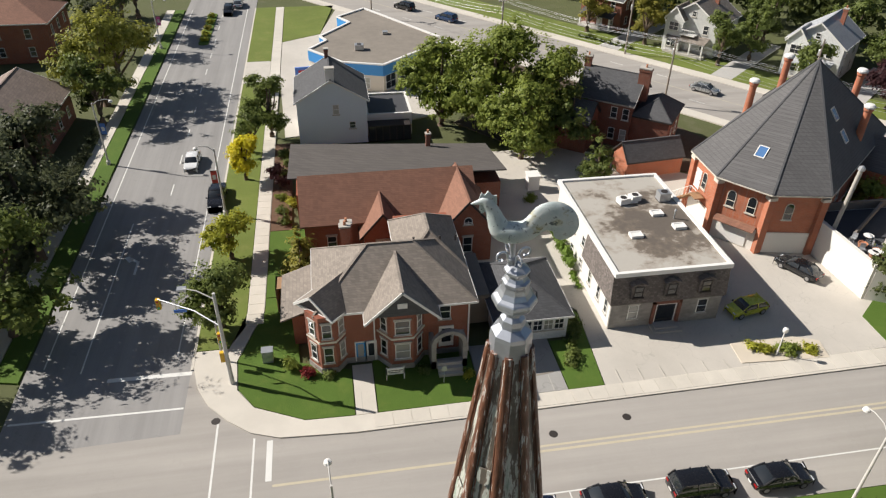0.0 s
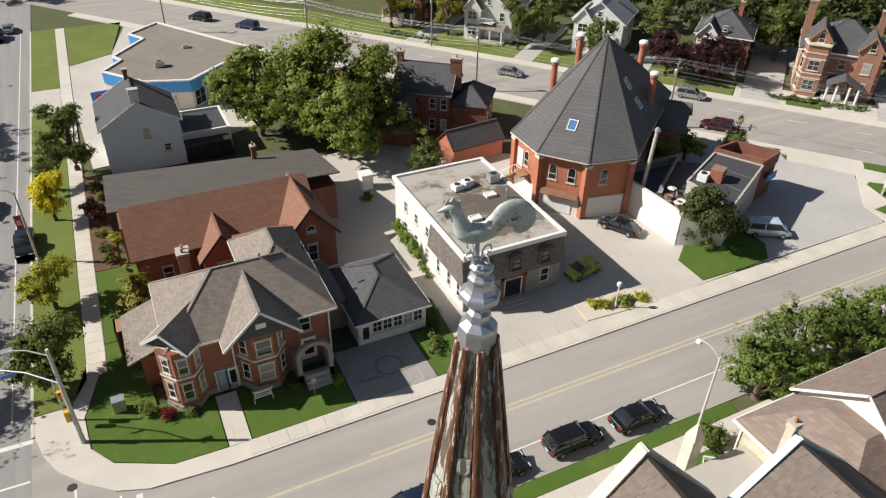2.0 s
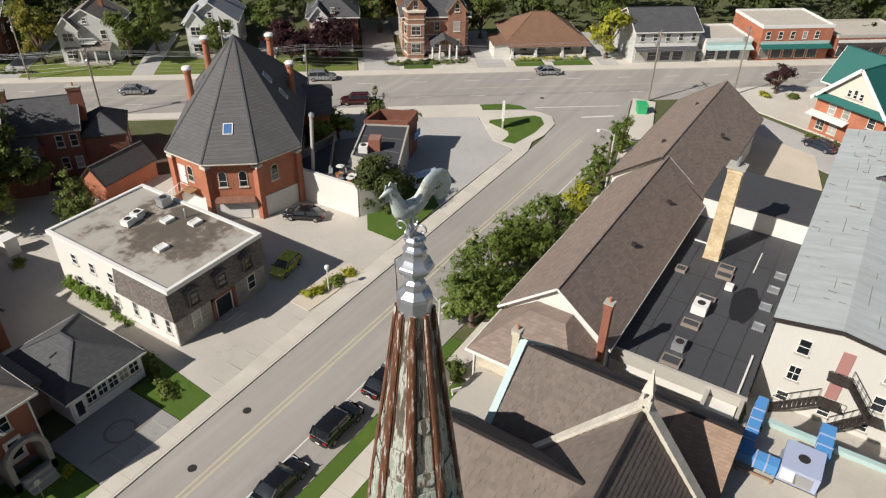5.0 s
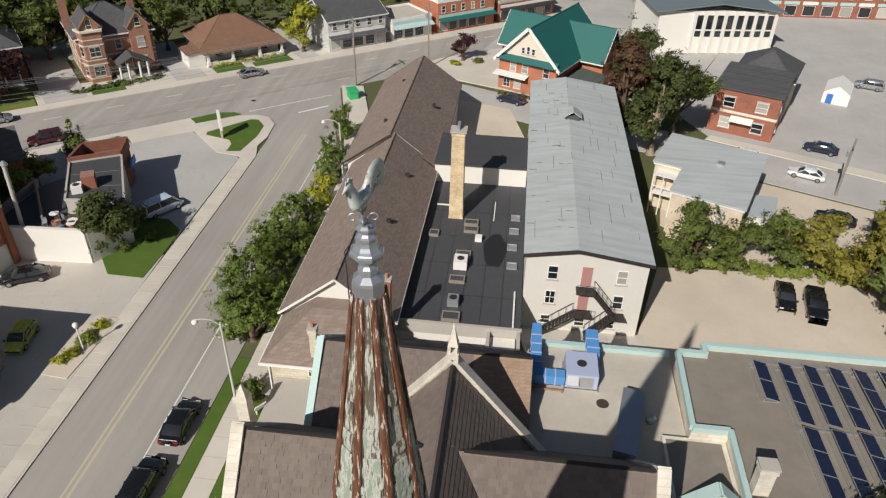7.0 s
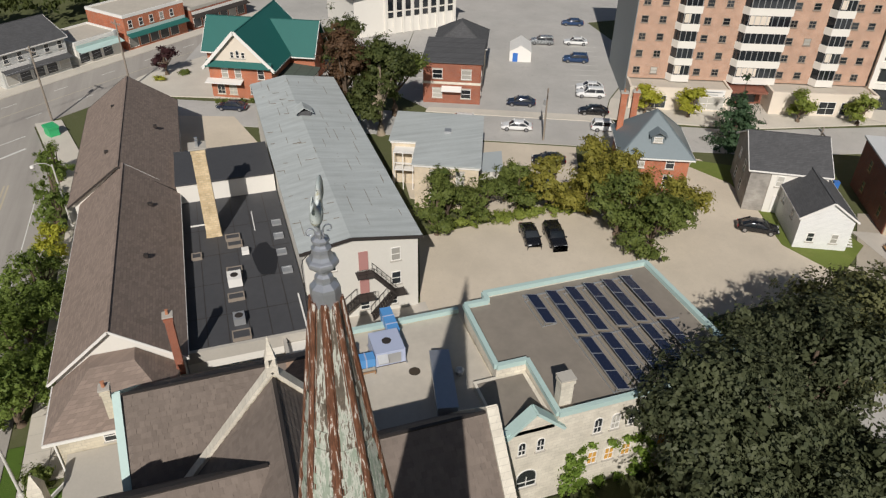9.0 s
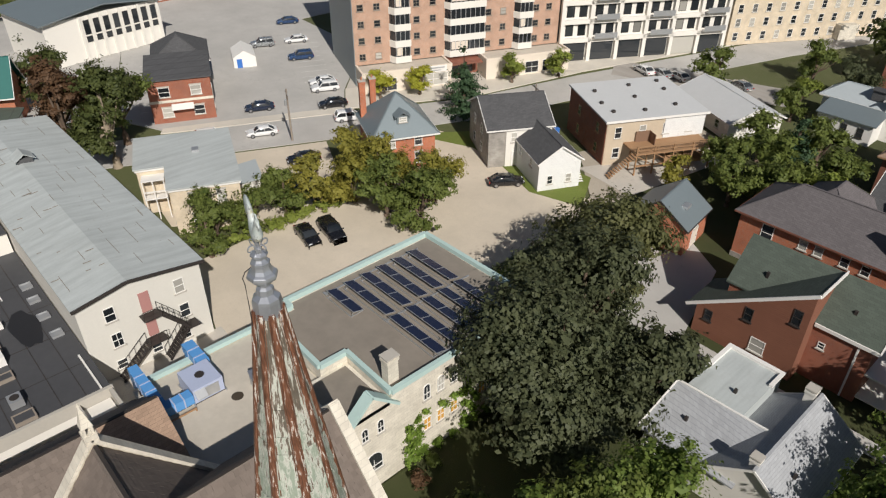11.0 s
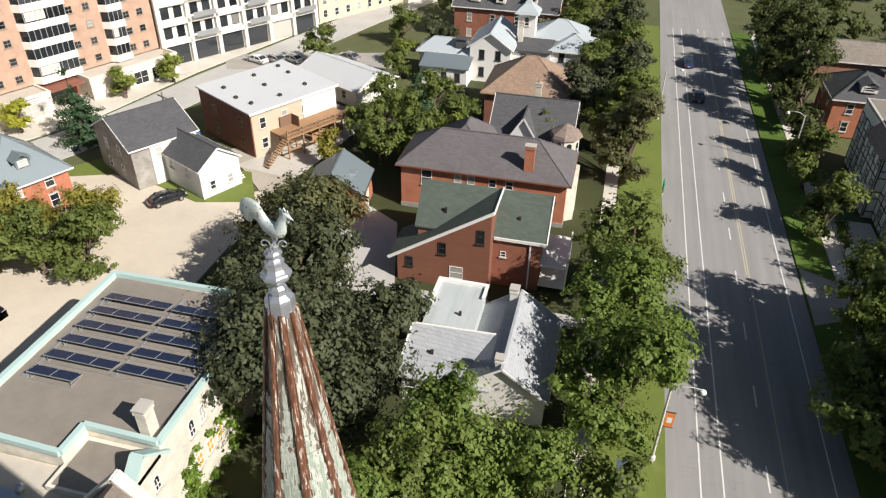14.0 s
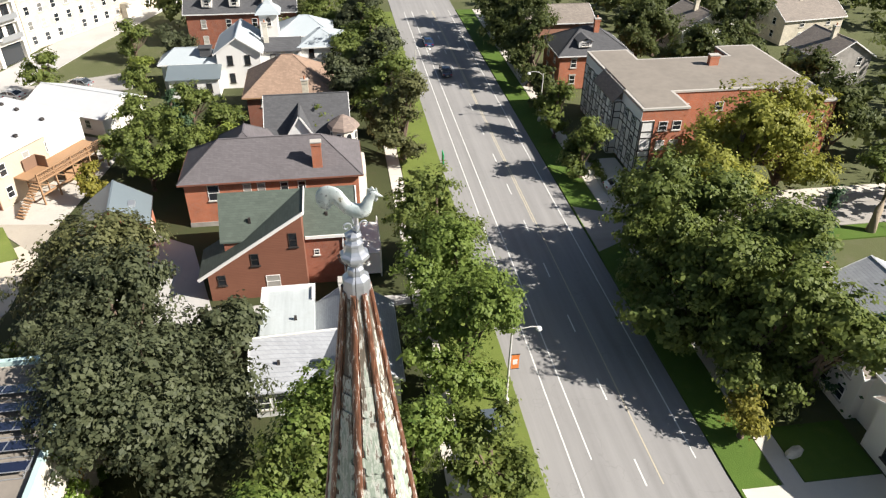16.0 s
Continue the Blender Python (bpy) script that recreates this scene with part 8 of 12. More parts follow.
part("porch_floor", boxes((-1.3, -9.3, 0, 3.9, -5, 0.5), (0.2, -9.9, 0, 2.4, -9.3, 0.34), (0.2, -10.5, 0, 2.4, -9.9, 0.17)), M["concrete"], vb)
door(vb, 1.3, -5.0, 0.5, -90, 1.1, 2.2, "wood")
bu = thing("house", "low bungalow with a broad brown hipped roof and white porch pillars", "bungalow", place2(43.0, 13.5))
walls(bu, -7, -5, 7, 6, 3.2, "stucco")
roof(bu, "hip", -7, -5, 7, 6, 3.2, 6.6, 0.6, "sh_umber")
part("lower_roof", slab(bmesh.new(), [(-7.7, -8.0, 2.6), (7.7, -8.0, 2.6), (7.2, -5.2, 3.5), (-7.2, -5.2, 3.5)], 0.16), M["sh_umber"], bu)
for x in (-6.8, -2.4, 2.6, 6.8):
    part("pillar", boxes((x - 0.3, -7.7, 0, x + 0.3, -7.1, 1.0), (x - 0.2, -7.6, 1.0, x + 0.2, -7.2, 2.5)), M["white"], bu)
part("porch_wall", boxes((-6.8, -7.5, 0, -2.4, -7.3, 0.8), (2.6, -7.5, 0, 6.8, -7.3, 0.8)), M["stucco"], bu)
part("porch_floor", boxes((-7, -7.7, 0, 7, -5, 0.4), (-0.9, -8.7, 0, 1.1, -7.7, 0.2)), M["concrete"], bu)
windows(bu, "s", (-7, -5, 7, 6), (0.2, 0.45, 0.8), 1, 1.5, 1.3, 0.9)
door(bu, 1.0, -5, 0.4, -90)
walls(bu, -10, -6.5, -7, 0, 2.6, "stucco")
part("side_roof", slab(bmesh.new(), [(-10.3, -6.8, 2.6), (-7, -6.8, 2.9), (-7, 0, 2.9), (-10.3, 0, 2.6)], 0.12), M["sh_umber"], bu)
for k, (s, w, d, h, top, kd, wl, rf, aw, lb) in enumerate(((64, 12, 11, 6.0, 8.6, "gable_x", "grey_siding", "sh_dark", "sh_dark", "pale blue-grey clapboard shop with a dark roof"),
                                     (76, 9, 9, 4.0, 0, "", "stucco", "membrane", "verdigris", "low pale shopfront with display windows"),
                                     (89, 14, 11, 6.2, 0, "", "brick_orange", "white", "metal_green", "orange brick shop with a pale green awning"),
                                     (105, 15, 10, 4.2, 0, "", "brick_red", "tar", "steel_dark", "low brick shop with dark fascia"))):
    sh_, r = house(lb, place2(s, 3.0 + d / 2), w, d, h, top, kd, wl, rf, cat="shop", name="shop")
    if not kd:
        flat_roof(sh_, *r, h, "tar", "white" if k != 3 else "concrete", 0.3, 0.25)
    part("fascia_sign", boxes((-w / 2 + 0.2, r[1] - 0.12, 3.0, w / 2 - 0.2, r[1] - 0.01, 3.6)), M["verdigris" if k in (1, 2) else "white"], sh_)
    part("awning", slab(bmesh.new(), [(-w / 2, r[1] - 1.4, 2.6), (w / 2, r[1] - 1.4, 2.6), (w / 2, r[1], 3.1), (-w / 2, r[1], 3.1)], 0.08), M[aw], sh_)
    for i in range(int(w // 2.4)):
        window(sh_, -w / 2 + 1.3 + i * 2.4, r[1], 0.4, -90, 2.0, 2.0, bars=0, sill=False)
        if h > 5:
            window(sh_, -w / 2 + 1.3 + i * 2.4, r[1], 4.0, -90, 0.9, 1.4)
# green-roofed gabled house at the junction
gg = thing("green_roofed_house", "orange brick house with steep green metal roof and white trim", "house", pose(110.3, -5.8, 0.1, 0, 0, -26))
walls(gg, -6, -5.2, 8, 5.2, 5.6, "brick_orange", "gable_x", 10.9)
roof(gg, "gable_x", -6, -5.2, 12, 5.2, 5.6, 10.9, 0.7, "metal_green", trim="white")
walls(gg, 3, -9.5, 9, 9.5, 5.2, "brick_orange", "gable_y", 9.0)
roof(gg, "gable_y", 2.4, -9.5, 10, 9.5, 5.2, 9.6, 0.5, "metal_green", trim="white")
gp = bmesh.new()
a = [gp.verts.new((x, y, z)) for x in (-6.1, -5.98) for y, z in ((4.5, 6.15), (-4.5, 6.15), (0, 10.75))]
for f in ((0, 1, 2), (5, 4, 3), (0, 2, 5, 3), (1, 4, 5, 2), (0, 3, 4, 1)):
    gp.faces.new([a[i] for i in f])
part("gable_panel", gp, M["cream"], gg, "cream boarded gable")
for sy in (-1, 1):
    part("barge_board", beam(bmesh.new(), (-6.75, 0, 10.95), (-6.75, sy * 5.9, 5.0), 0.1, 0.5), M["white"], gg)
part("pent_roof", slab(bmesh.new(), [(-6.9, 5.4, 5.4), (-6.9, -5.4, 5.4), (-6.0, -5.4, 6.2), (-6.0, 5.4, 6.2)], 0.1), M["metal_green"], gg)
for y in (-0.9, 0, 0.9):
    window(gg, -6.12, y, 6.7, 180, 0.6, 1.0, arch=(y == 0))
for y in (-3.4, 0.4, 2.6):
    window(gg, -6, y, 3.4, 180, 1.1, 1.6, lintel=True)
for y in (-3.6, -1.8):
    window(gg, -6, y, 0.8, 180, 1.0, 1.3, lintel=True)
for y in (1.6, 3.6):
    window(gg, -6, y, 0.6, 180, 1.3, 1.2, arch=True, bars=2, trim="stone_pale")
part("porch_roof", slab(bmesh.new(), [(-7.4, 5.6, 2.9), (-7.4, -0.4, 2.9), (-6, -0.4, 3.2), (-6, 5.6, 3.2)], 0.15), M["white"], gg)
walls(gg, -3, -10, 3, -5.2, 2.6, "stucco")
part("lean_roof", slab(bmesh.new(), [(-4, -10.6, 2.7), (3, -10.6, 2.7), (3, -5.2, 3.2), (-4, -5.2, 3.2)], 0.12), M["sh_green"], gg)

# ---- the long hall, black roof and white block ----
lh = thing("long_hall", "very long hall with a brown shingle gable roof beside the street", "hall", pose(0, 0, 0.1))
walls(lh, 38.2, 7.2, 66, 16.6, 5.5, "stucco", "gable_x", 9.1)
roof(lh, "gable_x", 38.2, 7.2, 66.2, 16.6, 5.5, 9.2, 0.5, "sh_brown", trim="white")
walls(lh, 66.2, 7.0, 93.4, 17.6, 5.5, "stucco", "gable_x", 9.2)
roof(lh, "gable_x", 66.3, 7.0, 93.4, 17.8, 5.5, 9.3, 0.5, "sh_brown", trim="steel_dark")
for x in range(42, 92, 5):
    window(lh, x, 16.6 if x < 66 else 17.6, 1.2, 90, 1.2, 1.8)
chimney(lh, 37.4, 7.4, 4, 9.9, 0.6, 0.6, "brick_red")
for x, y, z in ((50, 9.6, 7.4), (60, 9.4, 7.2), (72, 14.0, 8.1), (80, 9, 7.2), (86, 14, 8)):
    part("roof_vent", boxes((x - 0.2, y - 0.2, z, x + 0.2, y + 0.2, z + 0.35)), M["steel_dark"], lh)
lw = thing("hall_lodge", "pale stone lodge with a brown hipped roof against the hall", "lodge", pose(0, 0, 0.1))
walls(lw, 32.6, 8.0, 38.0, 16.4, 4.6, "stone")
part("roof", slab(bmesh.new(), [(32.1, 16.9, 4.5), (32.1, 7.5, 4.5), (36.6, 10.4, 6.9), (36.6, 13.6, 6.9)], 0.15), M["sh_brown"], lw, "brown hipped shingle roof")
part("roof", slab(bmesh.new(), [(38.1, 16.9, 4.5), (32.1, 16.9, 4.5), (36.6, 13.6, 6.9), (38.1, 13.6, 6.9)], 0.15), M["sh_brown"], lw)
part("roof", slab(bmesh.new(), [(32.1, 7.5, 4.5), (38.1, 7.5, 4.5), (38.1, 10.4, 6.9), (36.6, 10.4, 6.9)], 0.15), M["sh_brown"], lw)
part("roof", slab(bmesh.new(), [(36.6, 13.6, 6.9), (36.6, 10.4, 6.9), (38.1, 10.4, 6.9), (38.1, 13.6, 6.9)], 0.15), M["sh_brown"], lw)
part("fascia", boxes((32.0, 7.4, 4.25, 32.12, 17.0, 4.5), (32.1, 16.9, 4.25, 38.2, 17.0, 4.5)), M["white"], lw)
for i in range(2):
    window(lw, 32.6, 11.7 + i * 1.0, 3.0, 180, 0.9, 1.1)
part("downpipe", boxes((32.45, 16.3, 0.1, 32.58, 16.42, 4.3)), M["white"], lw)
solid("low_flat_roof", boxes((26.5, 11.2, 0.1, 32.5, 15.6, 2.6), (26.3, 11.0, 2.6, 32.5, 15.8, 2.75)), M["concrete"], "low flat-roofed stone vestry", "outbuilding")
bk = thing("flat_block", "low block with black membrane roof, vents and roof lights", "building", pose(0, 0, 0.05))
part("wall", boxes((39.5, -3.8, 0, 65.6, 7.1, 3.8)), M["stucco"], bk)
part("roof", boxes((39.5, -3.8, 3.8, 65.6, 7.1, 3.9)), M["membrane"], bk, "black membrane flat roof with seams")
bm = bmesh.new()
for i in range(1, 6):
    box(bm, 39.7, -3.8 + i * 1.8, 3.9, 65.5, -3.74 + i * 1.8, 3.915)
for x in (44, 49, 54, 59):
    box(bm, x, -3.7, 3.9, x + 0.06, 7.0, 3.912)
part("seam", bm, M["steel_dark"], bk)
part("wall", boxes((65.6, -3.7, 0, 74, 7.0, 6.2)), M["stucco"], bk, "white wall of the upper part")
part("roof", boxes((65.4, -3.7, 6.2, 74, 7.1, 6.35)), M["membrane"], bk)
part("parapet", boxes((39.3, -3.9, 3.0, 39.6, 7.1, 4.2), (36.8, -3.8, 0, 39.3, -3.5, 4.1), (36.8, -1.2, 0, 39.3, -0.9, 3.9)), M["concrete"], bk)
part("white_lobby", boxes((37.0, -3.4, 0, 39.2, -1.2, 3.3)), M["stucco"], bk)
sc = thing("stone_chimney", "tall tapering chimney of yellow and grey stone", "chimney", pose(58.2, 3.7, 3.9))
bm = bmesh.new()
lathe(bm, [(1.15, 0), (1.05, 0.4), (0.92, 9.6), (1.0, 9.7), (1.0, 10.1)], 4, radians(45))
part("shaft", bm, M["stone_chimney"], sc)
part("cap", boxes((-0.85, -0.85, 10.1, 0.85, 0.85, 10.25)), M["concrete"], sc)
for dx in (-0.3, 0.3):
    bm = bmesh.new()
    lathe(bm, [(0.16, 10.25), (0.13, 10.9), (0.18, 10.95)], 10, x=dx)
    part("pot", bm, M["galv"], sc)
for x, y in ((50.5, 2.2), (46.2, 2.4), (54.0, 5.6), (55.2, 1.8), (56.6, 1.9)):
    hatch(x, y, 3.92, 1.0, 1.5 if y < 3 else 1.0, 0.35)
for x, y in ((52.5, -2.6), (49.2, -2.7), (55.6, -2.7), (58.3, -2.8)):
    hatch(x, y, 3.92, 1.0, 1.0, 0.25, "galv", "galv", "galvanised steel hatch on the black roof")
unit(None, 48.6, 2.3, 3.92, 1.5, 1.3, 1.0, "white")
unit(None, 42.6, 2.4, 3.92, 1.1, 1.0, 0.8)
unit(None, 53.4, 0.9, 3.92, 0.7, 0.7, 0.6, "white", fan=False, name="roof_vent_box", label="small white roof vent box")
hatch(40.6, 2.4, 3.92, 1.2, 1.6, 0.35)
bm = bmesh.new()
vs = [bm.verts.new((51.9 + 3.0 * math.cos(k * 0.3927) * (1 + 0.1 * math.sin(3 * k)), -0.9 + 1.2 * math.sin(k * 0.3927) * (1 + 0.12 * math.cos(2 * k)), 3.922)) for k in range(16)]
bm.faces.new(vs)
part("puddle", bm, M["black"], bk, "dark puddle on the roof")
solid("pipe_run", boxes((39.9, -3.2, 4.0, 45, -3.05, 4.15), (60, 3, 4.0, 60.15, 6, 4.12), (57.5, -0.5, 3.95, 61.5, -0.4, 4.05)), M["white"], "white pipes lying on the black roof", "pipe")

# long white block with grey coated roof and fire escape
wb = thing("white_block", "three-storey white rendered block with a long grey coated roof", "building", pose(0, 0, 0.05))
walls(wb, 45.0, -14.8, 87.6, -3.9, 8.4, "block_render")
g = bmesh.new()
a = [g.verts.new(p) for p in ((45.0, -14.8, 8.4), (45.0, -3.9, 8.4), (45.0, -8.4, 9.3), (45.4, -14.8, 8.4), (45.4, -3.9, 8.4), (45.4, -8.4, 9.3))]
for f in ((0, 2, 1), (3, 4, 5), (0, 3, 5, 2), (1, 2, 5, 4)):
    g.faces.new([a[i] for i in f])
part("gable_wall", g, M["block_render"], wb)
part("roof", slab(slab(bmesh.new(), [(44.7, -15.2, 8.45), (88, -15.2, 8.45), (88, -8.4, 9.45), (44.7, -8.4, 9.45)], 0.16), [(88, -3.6, 8.6), (44.7, -3.6, 8.6), (44.7, -8.4, 9.45), (88, -8.4, 9.45)], 0.16), M["metal_roof"], wb, "grey coated roof with patched seams")
bm = bmesh.new()
rs = random.Random(8)
for i in range(84):
    x, y = rs.uniform(46, 86), rs.uniform(-14.4, -4.2)
    z = 9.45 - (0.147 * (-8.4 - y) if y < -8.4 else 0.177 * (y + 8.4)) + 0.006
    if i % 2:
        box(bm, x, y, z - 0.03, x + rs.uniform(0.8, 3.5), y + 0.05, z + 0.012)
    else:
        box(bm, x, y, z - 0.03, x + 0.05, y + rs.uniform(0.3, 0.9), z + 0.012)
part("seam_patch", bm, M["tar_dark"], wb)
part("fascia", beam(beam(bmesh.new(), (44.66, -15.2, 8.3), (44.66, -8.4, 9.3), 0.12, 0.3), (44.66, -8.4, 9.3), (44.66, -3.6, 8.45), 0.12, 0.3), M["steel_dark"], wb)
dm = part("dormer", boxes((73.4, -9.6, 9.1, 75.0, -8.0, 9.9)), M["sh_dark"], wb)
part("dormer_roof", slab(slab(bmesh.new(), [(73.1, -9.9, 9.8), (75.2, -9.9, 9.8), (75.2, -8.8, 10.5), (73.1, -8.8, 10.5)], 0.08), [(75.2, -7.7, 9.8), (73.1, -7.7, 9.8), (73.1, -8.8, 10.5), (75.2, -8.8, 10.5)], 0.08), M["metal_roof"], dm)
for y in (-12.6, -7.0 + 0.6):
    for z in (5.9, 3.1):
        window(wb, 45.0, y, z, 180, 0.95, 1.5, bars=2 if y > -8 and z < 4 else 1)
for y in (-12.2, -9.4, -6.2):
    window(wb, 45.0, y, 0.7, 180, 0.95, 1.0)
windows(wb, "s", (45, -14.8, 87.6, -3.9), [0.06 + i * 0.1 for i in range(10)], 3, 0.95, 1.5, 0.8, 2.7)
for z in (5.4, 2.7):
    part("door", boxes((44.93, -9.9, z, 45.0, -9.0, z + 2.1)), M["iron_red"], wb, "faded red fire door")
fe = part("fire_escape_landing", boxes((43.7, -10.2, 5.25, 44.95, -8.6, 5.32)), M["steel_dark"], wb, "dark steel fire escape")
part("fire_escape_landing", boxes((43.7, -10.2, 2.55, 44.95, -8.6, 2.62)), M["steel_dark"], wb)
part("fire_escape_landing", boxes((43.7, -13.3, 2.55, 44.95, -12.1, 2.62)), M["steel_dark"], wb)
bm = bmesh.new()
for (y0, z0, y1, z1) in ((-10.2, 5.28, -12.4, 2.6), (-8.6, 2.6, -5.6, 0.1), (-12.1, 2.6, -9.9, 0.1)):
    n = 10
    for x in (43.75, 44.75):
        beam(bm, (x, y0, z0), (x, y1, z1), 0.05, 0.2)
        beam(bm, (x, y0, z0 + 0.95), (x, y1, z1 + 0.95), 0.04)
        for i in range(0, n + 1, 2):
            t = i / n
            beam(bm, (x, y0 + (y1 - y0) * t, z0 + (z1 - z0) * t), (x, y0 + (y1 - y0) * t, z0 + (z1 - z0) * t + 0.95), 0.03)
    for i in range(n):
        t = (i + 0.5) / n
        y, z = y0 + (y1 - y0) * t, z0 + (z1 - z0) * t
        box(bm, 43.75, y - 0.12, z - 0.015, 44.75, y + 0.12, z + 0.015)
part("flight", bm, M["steel_dark"], fe)
bm = bmesh.new()
for z in (5.3, 2.6):
    for x, y in ((43.72, -10.2), (43.72, -9.4), (43.72, -8.6)):
        beam(bm, (x, y, z), (x, y, z + 1.0), 0.04)
    beam(bm, (43.72, -10.2, z + 1.0), (43.72, -8.6, z + 1.0), 0.04)
    beam(bm, (43.72, -10.2, z + 0.5), (43.72, -8.6, z + 0.5), 0.03)
part("handrail", bm, M["steel_dark"], fe)

# yellow brick house and its sheds
yh = thing("house", "yellow brick house with pale grey flat roof and white back porch", "house", pose(0, 0, 0.05))
YH = [(73.9, -32.5), (78.6, -22.3), (70.6, -19.0), (69.2, -22.2), (63.5, -19.9), (60.3, -26.9)]
part("wall", prism(bmesh.new(), YH, 0, 6.0), M["brick_yellow"], yh)
part("cornice", prism(bmesh.new(), outset(YH, 0.16), 5.7, 6.0), M["white"], yh, "white painted eaves board")
part("roof", prism(bmesh.new(), outset(YH, 0.3), 6.0, 6.16), M["metal_roof"], yh, "pale grey coated flat roof")
part("hatch", boxes((-0.5, -0.4, 0, 0.5, 0.4, 0.3)), M["galv"], yh, m=pose(70.5, -26.5, 6.16, 0, 0, -24))
for z in (0.9, 3.6):
    window(yh, 62.5, -22.1, z, 155.4, 1.0, 1.6, lintel=True)
    window(yh, 61.2, -24.9, z, 155.4, 1.0, 1.6, lintel=True)
    window(yh, 65.2, -20.6, z, 66, 1.0, 1.6, lintel=True)
    window(yh, 72.6, -19.85, z, 68, 1.0, 1.6, lintel=True)
    window(yh, 64.3, -28.55, z, 247.6, 1.0, 1.6, lintel=True)
    window(yh, 70.6, -31.15, z, 247.6, 1.0, 1.6, lintel=True)
pq = part("back_porch", boxes((-1.8, -1.3, 2.7, 0.0, 1.3, 2.85), (-1.8, -1.3, 3.7, -1.7, 1.3, 3.8), (-1.8, -1.3, 5.1, 0.0, 1.3, 5.2)), M["white"], yh, "white two-storey back porch", m=pose(69.9, -20.6, 0, 0, 0, -24.6))
for y in (-1.25, 0.0, 1.15):
    part("post", boxes((-1.8, y, 0, -1.68, y + 0.12, 5.1)), M["white"], pq)
part("lean_to_wall", prism(bmesh.new(), [(69.0, -30.5), (64.6, -28.9), (64.3, -31.5), (68.9, -33.3)], 0, 3.0), M["stucco"], yh)
part("lean_to_roof", prism(bmesh.new(), [(69.3, -30.7), (64.4, -28.8), (64.0, -31.7), (69.1, -33.6)], 3.0, 3.14), M["villa_roof"], yh, "pale lean-to roof")
rd = thing("house", "red brick house with pale bands and a dark rear roof", "house", pose(98.0, -37.0, 0.1, 0, 0, -24))
walls(rd, -5, -4.6, 5, 4.6, 6.8, "brick_red")
part("roof", slab(bmesh.new(), [(-5.3, -4.9, 6.9), (5.3, -4.9, 7.5), (5.3, 4.9, 7.5), (-5.3, 4.9, 6.9)], 0.2), M["sh_dark"], rd)
walls(rd, 5, -4.6, 15, 3.8, 6.4, "brick_yellow")
roof(rd, "hip", 5, -4.6, 15, 3.8, 6.4, 9.2, 0.5, "sh_dark")
windows(rd, "w", (-5, -4.6, 5, 4.6), (0.25, 0.75), 2, 1.6, 1.5, 0.9, 3.2, lintel=True)
windows(rd, "s", (-5, -4.6, 5, 4.6), (0.25, 0.75), 2, 1.1, 1.5, 0.9, 3.2, lintel=True)
part("band", boxes((-5.06, -4.66, 3.2, 5.06, 4.66, 3.6)), M["stone_pale"], rd)
part("awning", slab(bmesh.new(), [(-6.2, -1.6, 2.4), (-6.2, 1.6, 2.4), (-5, 1.6, 2.9), (-5, -1.6, 2.9)][::-1], 0.06), M["white"], rd)
wo = thing("office_building", "white modern office building with a row of tall dark windows", "office", pose(138.0, -37.6, 0.1, 0, 0, 8.9))
walls(wo, -6, -11.4, 10, 11.4, 8.0, "stucco")
part("roof", slab(slab(bmesh.new(), [(-7, -12.4, 8.1), (11, -12.4, 8.1), (11, 0, 9.6), (-7, 0, 9.6)], 0.2), [(11, 12.4, 8.1), (-7, 12.4, 8.1), (-7, 0, 9.6), (11, 0, 9.6)], 0.2), M["metal_blue"], wo)
windows(wo, "w", (-6, -11.4, 10, 11.4), [0.06 + i * 0.085 for i in range(8)], 1, 1.15, 2.6, 4.6, 2.9, bars=0, sill=False, pane="pane_dark", trim="steel_dark")
windows(wo, "w", (-6, -11.4, 10, 11.4), [0.06 + i * 0.085 for i in range(8)], 1, 1.15, 1.1, 3.2, 2.9, bars=0, sill=False, pane="pane_dark", trim="steel_dark")
for i in range(9):
    part("pier", boxes((-6.3, -11.0 + i * 1.94, 0, -6.0, -10.6 + i * 1.94, 8.0)), M["stucco"], wo)
windows(wo, "s", (-6, -11.4, 10, 11.4), (0.3, 0.6, 0.85), 2, 1.1, 1.6, 1.0, 3.4, bars=0, sill=False)
rr = thing("shop_row", "long red brick shop row with pale green fascias", "shop", pose(166, -70, 0.05, 0, 0, 4))
walls(rr, -4, -22, 9, 16, 7.0, "brick_red")
flat_roof(rr, -4, -22, 9, 16, 7.0, "tar", "concrete", 0.4, 0.3)
for i in range(9):
    window(rr, -4, -19.5 + i * 4.1, 4.2, 180, 1.5, 1.7, lintel=True)
    window(rr, -4, -19.5 + i * 4.1, 0.4, 180, 2.6, 2.2, bars=0, sill=False)
    part("fascia_sign", boxes((-4.12, -21.2 + i * 4.1, 2.8, -4.0, -17.8 + i * 4.1, 3.5)), M["verdigris" if i % 3 else "white"], rr)
tn = thing("tent", "white peaked event tent in the car park", "tent", pose(111.5, -55.0, 0.1, 0, 0, -24) @ Matrix.Diagonal((0.78, 0.78, 0.85, 1)))
part("canopy", slab(slab(bmesh.new(), [(-4, -2.6, 2.2), (4, -2.6, 2.2), (4, 0, 3.6), (-4, 0, 3.6)], 0.05), [(4, 2.6, 2.2), (-4, 2.6, 2.2), (-4, 0, 3.6), (4, 0, 3.6)], 0.05), M["white"], tn)
part("side_cloth", boxes((-4, -2.6, 0, 4, -2.55, 2.2), (-4, 2.55, 0, 4, 2.6, 2.2), (3.95, -2.6, 0, 4, 2.6, 2.2)), M["white"], tn)
g = bmesh.new()
a = [g.verts.new((x, y, z)) for x in (-4.0, -3.95) for y, z in ((-2.6, 0), (2.6, 0), (2.6, 2.2), (0, 3.55), (-2.6, 2.2))]
